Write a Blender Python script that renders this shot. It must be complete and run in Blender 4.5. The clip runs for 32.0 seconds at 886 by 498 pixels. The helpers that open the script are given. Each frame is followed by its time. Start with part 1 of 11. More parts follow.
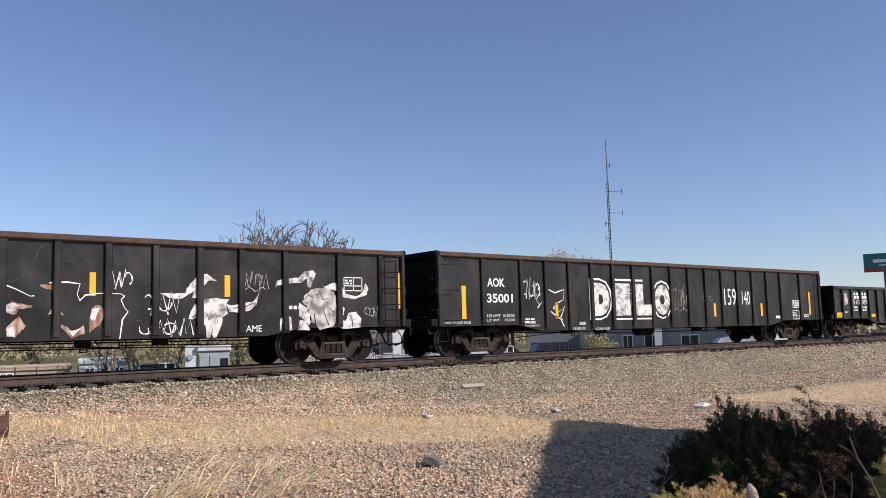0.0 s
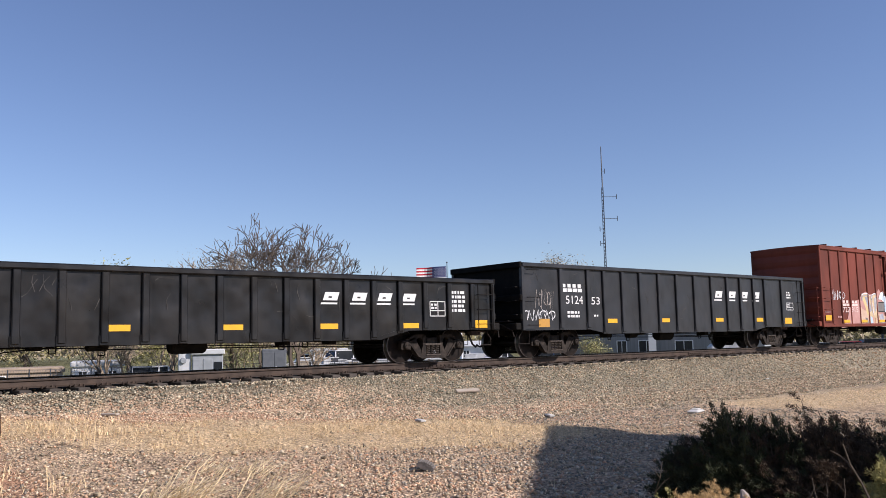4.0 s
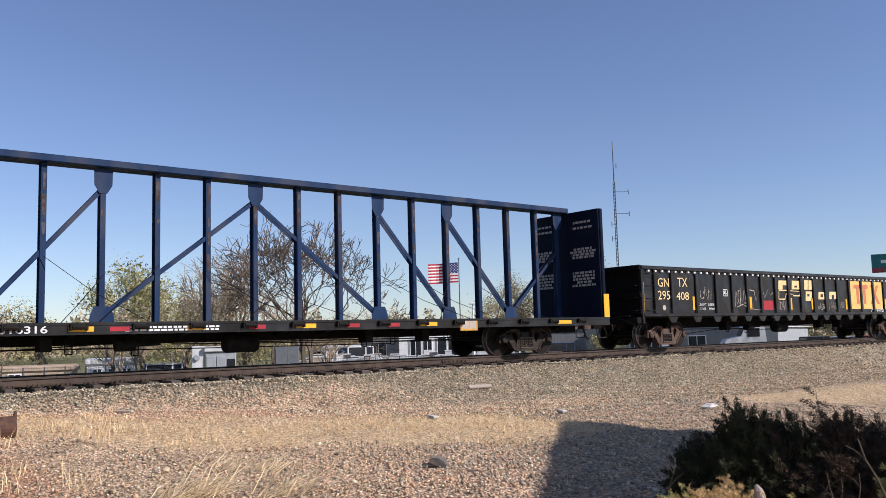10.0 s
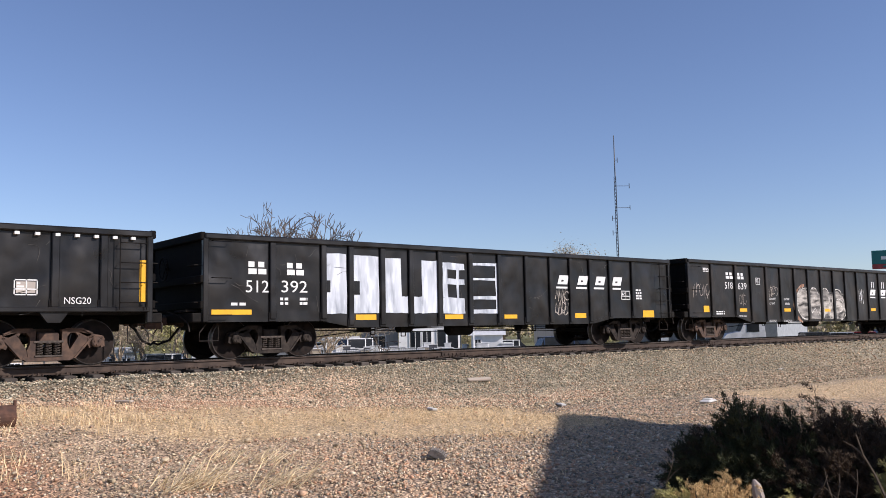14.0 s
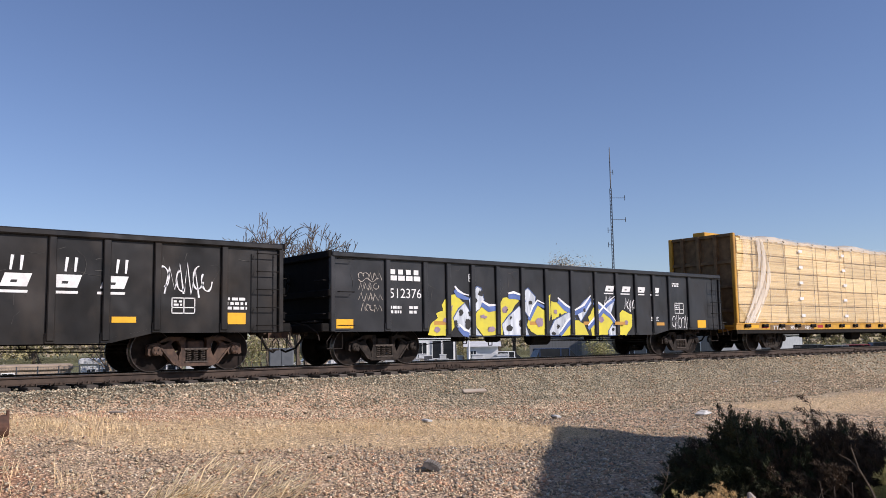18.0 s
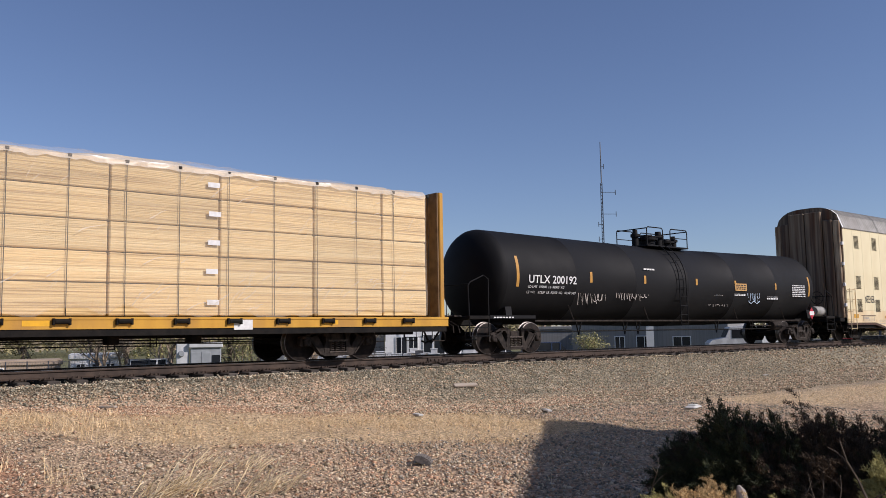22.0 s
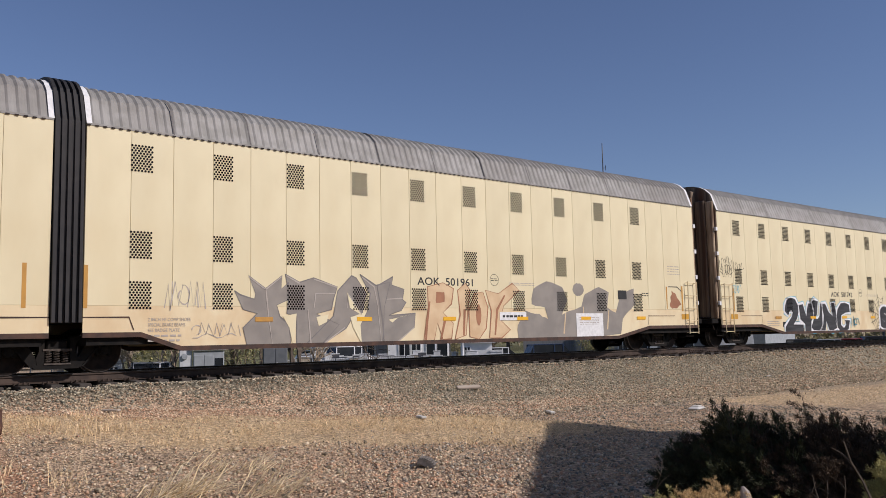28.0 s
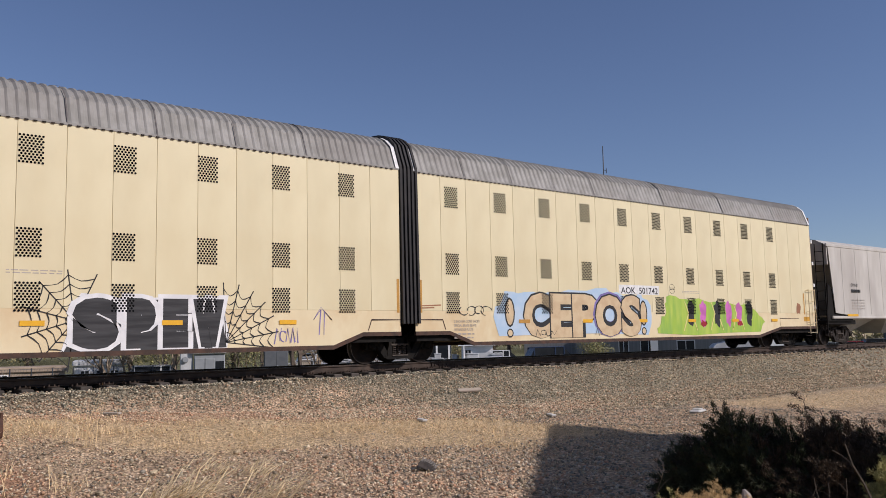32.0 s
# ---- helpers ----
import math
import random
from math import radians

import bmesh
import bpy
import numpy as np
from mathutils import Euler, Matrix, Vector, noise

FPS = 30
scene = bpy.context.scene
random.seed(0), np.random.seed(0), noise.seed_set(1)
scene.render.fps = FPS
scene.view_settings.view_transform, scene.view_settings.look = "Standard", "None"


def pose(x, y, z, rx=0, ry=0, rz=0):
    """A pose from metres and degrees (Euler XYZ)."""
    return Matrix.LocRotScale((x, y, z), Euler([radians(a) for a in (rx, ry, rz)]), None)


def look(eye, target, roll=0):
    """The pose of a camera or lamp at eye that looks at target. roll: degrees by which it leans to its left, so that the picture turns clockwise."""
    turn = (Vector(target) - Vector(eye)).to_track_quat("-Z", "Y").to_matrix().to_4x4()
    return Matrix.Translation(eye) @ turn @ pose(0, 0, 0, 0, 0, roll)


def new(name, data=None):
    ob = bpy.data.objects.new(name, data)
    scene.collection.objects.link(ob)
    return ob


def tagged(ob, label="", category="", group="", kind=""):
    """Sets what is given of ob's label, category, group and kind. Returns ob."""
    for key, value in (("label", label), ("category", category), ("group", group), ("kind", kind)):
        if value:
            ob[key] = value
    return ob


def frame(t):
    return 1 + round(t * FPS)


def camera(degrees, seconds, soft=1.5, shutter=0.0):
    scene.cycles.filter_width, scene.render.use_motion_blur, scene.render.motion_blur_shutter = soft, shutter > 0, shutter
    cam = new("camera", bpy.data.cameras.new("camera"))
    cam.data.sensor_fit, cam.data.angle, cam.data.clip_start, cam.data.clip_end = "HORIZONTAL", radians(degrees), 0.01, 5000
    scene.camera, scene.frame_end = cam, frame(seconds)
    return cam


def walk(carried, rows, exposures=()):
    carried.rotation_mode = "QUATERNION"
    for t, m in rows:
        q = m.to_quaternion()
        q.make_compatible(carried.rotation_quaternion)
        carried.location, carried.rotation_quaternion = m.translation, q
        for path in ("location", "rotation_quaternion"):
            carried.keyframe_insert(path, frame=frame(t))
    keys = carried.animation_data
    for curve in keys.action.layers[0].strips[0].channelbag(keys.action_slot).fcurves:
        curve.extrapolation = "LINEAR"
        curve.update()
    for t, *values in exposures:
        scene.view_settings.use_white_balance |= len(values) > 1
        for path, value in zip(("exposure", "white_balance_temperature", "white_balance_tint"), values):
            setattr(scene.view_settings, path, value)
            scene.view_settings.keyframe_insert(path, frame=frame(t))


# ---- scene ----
import itertools

# The train runs along x on a track whose centre line is y = YT; z = 0 is the top of the rails.
YT = 18.96
EYE = (0.0, 0.0, 0.56)

# seconds, turn from +y towards +x, upward tilt, lean
TURNS = [
    (0, 39.552, 5.814, -1.590), (0.5, 39.656, 5.882, -1.584), (1, 39.741, 6.090, -1.567), (1.5, 39.834, 6.315, -1.521),
    (2, 39.859, 6.402, -1.399), (2.5, 39.853, 6.350, -1.306), (3, 39.848, 6.198, -1.261), (3.5, 39.884, 6.074, -1.305),
    (5.5, 40.022, 6.325, -1.334), (6, 40.012, 6.346, -1.280), (6.5, 39.921, 6.286, -1.327), (7, 39.764, 6.179, -1.444),
    (7.5, 39.630, 6.114, -1.494), (8, 39.481, 6.038, -1.584), (8.5, 39.358, 5.986, -1.605), (9, 39.241, 5.916, -1.547),
    (9.5, 39.151, 5.903, -1.548), (10, 39.128, 5.874, -1.588), (10.5, 39.079, 5.867, -1.566), (11, 39.036, 5.813, -1.579),
    (11.5, 39.015, 5.685, -1.529), (12, 38.992, 5.552, -1.427), (12.5, 38.983, 5.433, -1.398), (13, 39.046, 5.356, -1.348),
    (13.5, 39.077, 5.334, -1.275), (14, 39.094, 5.387, -1.113), (14.5, 39.044, 5.405, -1.042), (16.5, 38.740, 5.631, -0.981),
    (17, 38.888, 5.749, -1.000), (17.5, 39.152, 5.957, -0.999), (18, 39.399, 6.127, -0.912), (18.5, 39.645, 6.196, -0.830),
    (19, 39.703, 6.138, -0.753), (19.5, 39.736, 5.937, -0.701), (20, 39.698, 5.784, -0.755), (20.5, 39.637, 5.666, -0.719),
    (21, 39.688, 5.637, -0.798), (21.5, 39.801, 5.694, -0.913), (22, 39.997, 5.742, -0.998), (22.5, 40.075, 5.814, -1.050),
    (23, 40.105, 5.831, -1.092), (23.5, 40.070, 5.850, -1.138), (24, 39.930, 5.826, -1.071), (24.5, 39.748, 5.804, -1.018),
    (25, 39.581, 5.780, -0.964), (25.5, 39.495, 5.762, -1.057), (27.5, 39.670, 5.865, -1.263), (28, 39.836, 5.884, -1.233),
    (28.5, 40.010, 5.901, -1.171), (29, 40.025, 5.878, -1.213), (29.5, 40.004, 5.878, -1.219), (30, 39.922, 5.905, -1.259),
    (30.5, 39.801, 5.905, -1.209), (31, 39.727, 5.936, -1.205), (31.5, 39.728, 5.990, -1.206), (32, 39.789, 6.074, -1.274),
   
]


def aimed(turn, tilt, lean):
    a, b = radians(turn), radians(tilt)
    way = Vector((math.sin(a) * math.cos(b), math.cos(a) * math.cos(b), math.sin(b)))
    return look(EYE, Vector(EYE) + way, lean)


cam = camera(54.62, 32.0, soft=0.55, shutter=0.0)
walk(cam, [(t, aimed(a, b, c)) for t, a, b, c in TURNS],
     exposures=[(0, 0.17, 6260, 19), (6, 0.2, 6260, 19), (14, 0.18, 6260, 19), (18, 0.04, 6260, 19), (20, -0.12, 6260, 19), (21, -0.27, 6260, 19), (22, -0.2, 6260, 19), (23, -0.12, 6260, 19), (24, 0.1, 6260, 19),
                (25, -0.16, 6260, 19), (28, -0.4, 6260, 19), (32, -0.42, 6260, 19)])

# how far the train has run to the left, by seconds
RUN = [(0, 0.000), (1, 8.678), (2, 17.647), (3, 26.607), (6, 53.669), (7, 62.898), (8, 71.556), (9, 80.583), (10, 89.595),
       (11, 98.586), (12, 107.571), (13, 116.548), (14, 125.848), (17, 152.386), (18, 161.371), (19, 170.633),
       (20, 179.196), (21, 188.453), (22, 197.062), (23, 206.016), (24, 214.952), (25, 223.919), (28, 250.393),
       (29, 259.227), (30, 268.014), (31, 276.802), (32, 285.590)]

# ---- light ----
SUN_WAY = Vector((0.42, -0.72, 0.56)).normalized()   # towards the sun
sky = bpy.data.worlds.new("sky")
scene.world = sky
sky.use_nodes = True
_n = sky.node_tree.nodes
_sky = _n.new("ShaderNodeTexSky")
_sky.sky_type, _sky.sun_disc = "NISHITA", False
_sky.sun_elevation = math.asin(SUN_WAY.z)
_sky.sun_rotation = math.atan2(SUN_WAY.x, SUN_WAY.y)
_sky.air_density, _sky.dust_density, _sky.ozone_density, _sky.altitude = 1.0, 0.5, 3.2, 800
_deep = _n.new("ShaderNodeHueSaturation")     # a dry, deep-blue desert sky
_deep.inputs["Saturation"].default_value, _deep.inputs["Hue"].default_value, _deep.inputs["Value"].default_value = 0.99, 0.505, 1.06
sky.node_tree.links.new(_sky.outputs[0], _deep.inputs["Color"])
sky.node_tree.links.new(_deep.outputs[0], _n["Background"].inputs[0])
_n["Background"].inputs[1].default_value = 0.1
sun = new("sun", bpy.data.lights.new("sun", "SUN"))
sun.data.energy, sun.data.angle, sun.data.color = 5.0, radians(0.53), (1.0, 0.94, 0.85)
sun.matrix_world = look(SUN_WAY * 100, (0, 0, 0))


# ---- materials ----
def mat(name, c1, c2=None, scale=3.0, rough=0.6, metal=0.0, bump=0.0, bscale=None, stretch=(1, 1, 1), c3=None, big=0.25,
        island=0.0, obrand=0.0, lo=0.38, hi=0.62, glow=0.0, spec=0.3):
    """Two colours mixed by fine noise, a third laid on by large noise; relief by bump."""
    m = bpy.data.materials.new(name)
    m.use_nodes = True
    nt = m.node_tree
    N, Lk = nt.nodes, nt.links
    bs = N["Principled BSDF"]
    bs.inputs["Roughness"].default_value = rough
    bs.inputs["Metallic"].default_value = metal
    bs.inputs["Specular IOR Level"].default_value = spec
    c2 = c2 or tuple(v * 0.75 for v in c1)
    co = N.new("ShaderNodeTexCoord")
    mp = N.new("ShaderNodeMapping")
    mp.inputs["Scale"].default_value = stretch
    Lk.new(co.outputs["Object"], mp.inputs[0])
    no = N.new("ShaderNodeTexNoise")
    no.inputs["Scale"].default_value, no.inputs["Detail"].default_value = scale, 6
    Lk.new(mp.outputs[0], no.inputs[0])
    rp = N.new("ShaderNodeMapRange")
    rp.inputs[1].default_value, rp.inputs[2].default_value = lo, hi
    Lk.new(no.outputs[0], rp.inputs[0])
    mx = N.new("ShaderNodeMix")
    mx.data_type = "RGBA"
    mx.inputs[6].default_value, mx.inputs[7].default_value = (*c1, 1), (*c2, 1)
    Lk.new(rp.outputs[0], mx.inputs[0])
    out = mx.outputs[2]
    if c3:
        n2 = N.new("ShaderNodeTexNoise")
        n2.inputs["Scale"].default_value, n2.inputs["Detail"].default_value = big, 8
        Lk.new(mp.outputs[0], n2.inputs[0])
        r2 = N.new("ShaderNodeMapRange")
        r2.inputs[1].default_value, r2.inputs[2].default_value = 0.48, 0.7
        Lk.new(n2.outputs[0], r2.inputs[0])
        m2 = N.new("ShaderNodeMix")
        m2.data_type = "RGBA"
        m2.inputs[7].default_value = (*c3, 1)
        Lk.new(r2.outputs[0], m2.inputs[0])
        Lk.new(out, m2.inputs[6])
        out = m2.outputs[2]
    if island or obrand:
        if island:
            rn = N.new("ShaderNodeNewGeometry").outputs["Random Per Island"]
        else:
            rn = N.new("ShaderNodeObjectInfo").outputs["Random"]
        r3 = N.new("ShaderNodeMapRange")
        k = island or obrand
        r3.inputs[3].default_value, r3.inputs[4].default_value = 1 - k, 1 + k
        Lk.new(rn, r3.inputs[0])
        hs = N.new("ShaderNodeHueSaturation")
        Lk.new(r3.outputs[0], hs.inputs["Value"])
        Lk.new(out, hs.inputs["Color"])
        out = hs.outputs[0]
    Lk.new(out, bs.inputs["Base Color"])
    rr = N.new("ShaderNodeMapRange")
    rr.inputs[3].default_value, rr.inputs[4].default_value = max(0.05, rough - 0.12), min(1, rough + 0.12)
    Lk.new(no.outputs[0], rr.inputs[0])
    Lk.new(rr.outputs[0], bs.inputs["Roughness"])
    if bump:
        nb = N.new("ShaderNodeTexNoise")
        nb.inputs["Scale"].default_value, nb.inputs["Detail"].default_value = bscale or scale * 3, (4 if (bscale or 9) > 3 else 1.5)
        Lk.new(mp.outputs[0], nb.inputs[0])
        bp = N.new("ShaderNodeBump")
        bp.inputs["Strength"].default_value, bp.inputs["Distance"].default_value = 1.0, bump
        Lk.new(nb.outputs[0], bp.inputs["Height"])
        Lk.new(bp.outputs[0], bs.inputs["Normal"])
    if glow:
        bs.inputs["Emission Color"].default_value = (*c1, 1)
        bs.inputs["Emission Strength"].default_value = glow
    return m


BLACK = mat("black_car_paint", (0.0065, 0.0065, 0.007), (0.011, 0.0105, 0.0105), 2.2, 0.32, 0, 0.09, 1.3, (1, 1, 0.8), (0.022, 0.02, 0.018), 1.3, spec=0.32)
BLACK_DULL = mat("weathered_black_paint", (0.009, 0.0085, 0.008), (0.016, 0.0145, 0.0135), 1.6, 0.38, 0, 0.09, 1.2, (1, 1, 0.7), (0.034, 0.028, 0.023), 1.3, spec=0.28)
BLACK_GREY = mat("faded_grey_black_paint", (0.019, 0.020, 0.022), (0.028, 0.029, 0.031), 2.0, 0.36, 0, 0.08, 1.2, (1, 1, 0.7), (0.03, 0.03, 0.032), 1.1, spec=0.28)
# black for car ends, their shade put into the colour and matt finish
END_SHADE = mat("shade_darkened_end_paint", (0.006, 0.006, 0.006), (0.011, 0.010, 0.009), 4, 0.85, 0, 0.004, 12, spec=0.08)
RUST_EDGE = mat("rusty_chord", (0.05, 0.032, 0.025), (0.09, 0.05, 0.035), 5, 0.8, 0, 0.004, 30)
# grime black for running gear; also colours the shadow strip below the lumber car's sill
UNDER = mat("undercarriage_grime_and_shade", (0.008, 0.0075, 0.007), (0.016, 0.014, 0.012), 6, 0.85, 0, 0.004, 25, spec=0.15)
CAST = mat("dusty_cast_steel", (0.046, 0.036, 0.029), (0.018, 0.015, 0.013), 7, 0.8, 0.1, 0.004, 30, spec=0.2)
CAST_BROWN = mat("rust_brown_cast_steel", (0.115, 0.072, 0.050), (0.060, 0.042, 0.034), 7, 0.85, 0.1, 0.004, 30)
WHEEL = mat("brown_wheel_steel", (0.022, 0.015, 0.012), (0.011, 0.009, 0.008), 9, 0.7, 0.2, 0.002, 40, spec=0.2)
TREAD = mat("polished_wheel_rim", (0.20, 0.18, 0.165), (0.12, 0.105, 0.10), 12, 0.42, 0.8)
SPRING = mat("spring_steel", (0.10, 0.08, 0.065), (0.05, 0.042, 0.036), 12, 0.7, 0.3)
RAIL_M = mat("rail_steel", (0.078, 0.054, 0.040), (0.048, 0.035, 0.028), 4, 0.7, 0.3, 0.002, 40)
RAILTOP = mat("worn_rail_head", (0.32, 0.31, 0.3), (0.2, 0.19, 0.18), 8, 0.35, 0.9)
TIE_M = mat("creosoted_tie", (0.06, 0.05, 0.042), (0.1, 0.085, 0.07), 5, 0.9, 0, 0.01, 20, (0.3, 1, 1), obrand=0.3)
YELLOW = mat("amber_reflective_tape", (0.75, 0.40, 0.02), (0.68, 0.36, 0.02), 8, 0.45)
YELLOW_OLD = mat("faded_amber_tape", (0.48, 0.25, 0.05), (0.42, 0.22, 0.05), 8, 0.55)
WHITE = mat("white_lettering", (0.72, 0.72, 0.70), (0.62, 0.62, 0.6), 10, 0.6)
CREAMW = mat("cream_lettering", (0.75, 0.56, 0.28), (0.66, 0.48, 0.22), 8, 0.6)
INK = mat("black_lettering", (0.02, 0.02, 0.02), (0.03, 0.03, 0.03), 8, 0.6)
OXIDE = mat("oxide_red_paint", (0.205, 0.053, 0.034), (0.165, 0.043, 0.028), 1.4, 0.62, 0, 0.012, 0.8, (1, 1, 0.3), (0.105, 0.032, 0.022), 0.8, spec=0.15)
BLUE_STEEL = mat("navy_blue_paint", (0.008, 0.024, 0.066), (0.014, 0.034, 0.082), 3, 0.55, 0, 0.004, 8, (1, 1, 0.4), (0.05, 0.055, 0.075), 1.2, spec=0.1)
CHIPPED = mat("chipped_blue_and_rust", (0.075, 0.08, 0.095), (0.06, 0.032, 0.022), 14, 0.8, 0.1, 0.004, 30, (1, 1, 0.5), spec=0.15)
NAVY = mat("deep_navy_paint", (0.004, 0.007, 0.018), (0.006, 0.010, 0.024), 3, 0.6, 0, 0.003, 4, spec=0.06)
TTYEL = mat("ochre_yellow_paint", (0.56, 0.30, 0.035), (0.48, 0.25, 0.03), 3, 0.6, 0, 0.003, 10, (1, 1, 0.4), (0.36, 0.19, 0.05), 1.0)
# ochre darkened to brown: painted shade inside the bulkheads, grime on the sill
TTYEL_IN = mat("shade_and_grime_brown_steel", (0.20, 0.125, 0.06), (0.13, 0.08, 0.04), 4, 0.8, 0, 0.004, 10)
TANKB = mat("matt_black_tank_paint", (0.007, 0.007, 0.0075), (0.009, 0.009, 0.0095), 1.5, 0.65, 0, 0.003, 1.2, c3=(0.012, 0.012, 0.0125), big=0.5, spec=0.15)
CREAM = mat("cream_rack_paint", (0.715, 0.64, 0.42), (0.675, 0.60, 0.39), 0.9, 0.55, 0, 0.022, 1.3, (1, 1, 0.5), (0.625, 0.535, 0.33), 0.6, obrand=0.025, spec=0.2)
CREAM_LOW = mat("stained_cream_paint", (0.71, 0.61, 0.395), (0.67, 0.55, 0.34), 1.6, 0.6, 0, 0.004, 2, (1, 1, 0.6), (0.60, 0.45, 0.26), 0.8, spec=0.2)
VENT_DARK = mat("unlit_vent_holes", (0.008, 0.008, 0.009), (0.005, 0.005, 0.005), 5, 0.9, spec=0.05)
ROOF = mat("galvanised_roof", (0.31, 0.30, 0.275), (0.24, 0.232, 0.208), 3, 0.55, 0.0, 0.002, 20, (1, 1, 1), (0.20, 0.185, 0.165), 0.5, spec=0.25)
RACK_POST = mat("rust_streaked_cream_post", (0.46, 0.36, 0.24), (0.17, 0.115, 0.075), 3, 0.8, 0, 0.004, 8, (3, 3, 0.3), (0.16, 0.08, 0.04), 1.3)
SEAM = mat("sooty_roof_seam", (0.16, 0.15, 0.14), (0.10, 0.09, 0.085), 4, 0.7)
RACK_END = mat("sooty_rack_door", (0.24, 0.185, 0.125), (0.085, 0.06, 0.045), 2.6, 0.8, 0, 0.004, 8, (3, 3, 0.12), (0.11, 0.05, 0.026), 1.1)
BELLOW = mat("black_rubber_bellows", (0.022, 0.021, 0.021), (0.035, 0.033, 0.032), 4, 0.7)
HOPPER = mat("pale_grey_hopper_paint", (0.57, 0.545, 0.49), (0.50, 0.475, 0.42), 2, 0.55, 0, 0.004, 3, (1, 1, 0.3), (0.40, 0.37, 0.33), 0.6)
LUMBER = mat("wrapped_pale_lumber", (0.70, 0.505, 0.235), (0.30, 0.185, 0.075), 3.0, 0.6, 0, 0.02, 6, (0.12, 0.3, 9), (0.73, 0.565, 0.295), 0.7, obrand=0.16, lo=0.47, hi=0.72)
GAP = mat("dark_gap", (0.02, 0.018, 0.016), (0.03, 0.026, 0.022), 5, 0.9)


# ---- mesh tools ----
class Geo:
    def __init__(self):
        self.v, self.f, self.m = [], [], []

    def add(self, vs, fs, mi=0):
        k = len(self.v)
        self.v += [tuple(p) for p in vs]
        self.f += [tuple(i + k for i in q) for q in fs]
        self.m += [mi] * len(fs)
        return self

    def box(self, x0, x1, y0, y1, z0, z1, mi=0):
        vs = [(x, y, z) for z in (z0, z1) for y in (y0, y1) for x in (x0, x1)]
        return self.add(vs, [(0, 2, 3, 1), (4, 5, 7, 6), (0, 1, 5, 4), (2, 6, 7, 3), (0, 4, 6, 2), (1, 3, 7, 5)], mi)

    def cbox(self, x0, x1, y0, y1, z0, z1, c=0.01, mi=0):
        """A box with chamfered edges."""
        lo, hi = (x0, y0, z0), (x1, y1, z1)
        c = min(c, *(0.45 * (b - a) for a, b in zip(lo, hi)))
        idx, vs = {}, []
        for cx in (0, 1):
            for cy in (0, 1):
                for cz in (0, 1):
                    s = (cx, cy, cz)
                    for ax in range(3):
                        p = []
                        for k in range(3):
                            e = hi[k] if s[k] else lo[k]
                            p.append(e if k == ax else e + (-c if s[k] else c))
                        idx[(s, ax)] = len(vs)
                        vs.append(p)
        fs = []
        for ax in range(3):
            u, w = (ax + 1) % 3, (ax + 2) % 3
            for side in (0, 1):
                q = []
                for a, b in ((0, 0), (1, 0), (1, 1), (0, 1)):
                    s = [0, 0, 0]
                    s[ax], s[u], s[w] = side, a, b
                    q.append(idx[(tuple(s), ax)])
                fs.append(q if side else q[::-1])
        for ax in range(3):
            u, w = (ax + 1) % 3, (ax + 2) % 3
            for a in (0, 1):
                for b in (0, 1):
                    s0, s1 = [0, 0, 0], [0, 0, 0]
                    s0[u] = s1[u] = a
                    s0[w] = s1[w] = b
                    s1[ax] = 1
                    s0, s1 = tuple(s0), tuple(s1)
                    q = [idx[(s0, u)], idx[(s1, u)], idx[(s1, w)], idx[(s0, w)]]
                    fs.append(q if a == b else q[::-1])
        for cx in (0, 1):
            for cy in (0, 1):
                for cz in (0, 1):
                    s = (cx, cy, cz)
                    q = [idx[(s, 0)], idx[(s, 1)], idx[(s, 2)]]
                    fs.append(q if (cx + cy + cz) % 2 else q[::-1])
        return self.add(vs, fs, mi)

    def prism(self, poly, y0, y1, mi=0, axis="y"):
        """A polygon (u, w) swept along an axis: y: (x, z); x: (y, z); z: (x, y)."""
        put = {"y": lambda u, w, d: (u, d, w), "x": lambda u, w, d: (d, u, w), "z": lambda u, w, d: (u, w, d)}[axis]
        n = len(poly)
        vs = [put(u, w, y0) for u, w in poly] + [put(u, w, y1) for u, w in poly]
        fs = [tuple(range(n)), tuple(range(2 * n - 1, n - 1, -1))]
        fs += [(i, i + n, (i + 1) % n + n, (i + 1) % n) for i in range(n)]
        return self.add(vs, fs, mi)

    def tube(self, pts, r, n=6, mi=0, caps=True):
        pts = [Vector(p) for p in pts]
        rs = r if isinstance(r, (list, tuple)) else [r] * len(pts)
        rings, vs = [], []
        for i, p in enumerate(pts):
            d = (pts[min(i + 1, len(pts) - 1)] - pts[max(i - 1, 0)])
            d = d.normalized() if d.length > 1e-9 else Vector((0, 0, 1))
            a = d.orthogonal().normalized() if i == 0 else (pa - d * pa.dot(d)).normalized()
            pa = a
            b = d.cross(a)
            for k in range(n):
                t = 2 * math.pi * k / n
                vs.append(p + (a * math.cos(t) + b * math.sin(t)) * rs[i])
        fs = []
        for i in range(len(pts) - 1):
            for k in range(n):
                fs.append((i * n + k, i * n + (k + 1) % n, (i + 1) * n + (k + 1) % n, (i + 1) * n + k))
        if caps:
            fs.append(tuple(range(n - 1, -1, -1)))
            fs.append(tuple(range((len(pts) - 1) * n, len(pts) * n)))
        return self.add(vs, fs, mi)

    def lathe(self, prof, origin=(0, 0, 0), axis="y", n=20, mi=0):
        """A profile (along, radius) turned round an axis through origin."""
        o = Vector(origin)
        vs = []
        for d, r in prof:
            for k in range(n):
                t = 2 * math.pi * k / n
                c, s = r * math.cos(t), r * math.sin(t)
                vs.append(o + Vector({"y": (c, d, s), "x": (d, c, s), "z": (c, s, d)}[axis]))
        fs = []
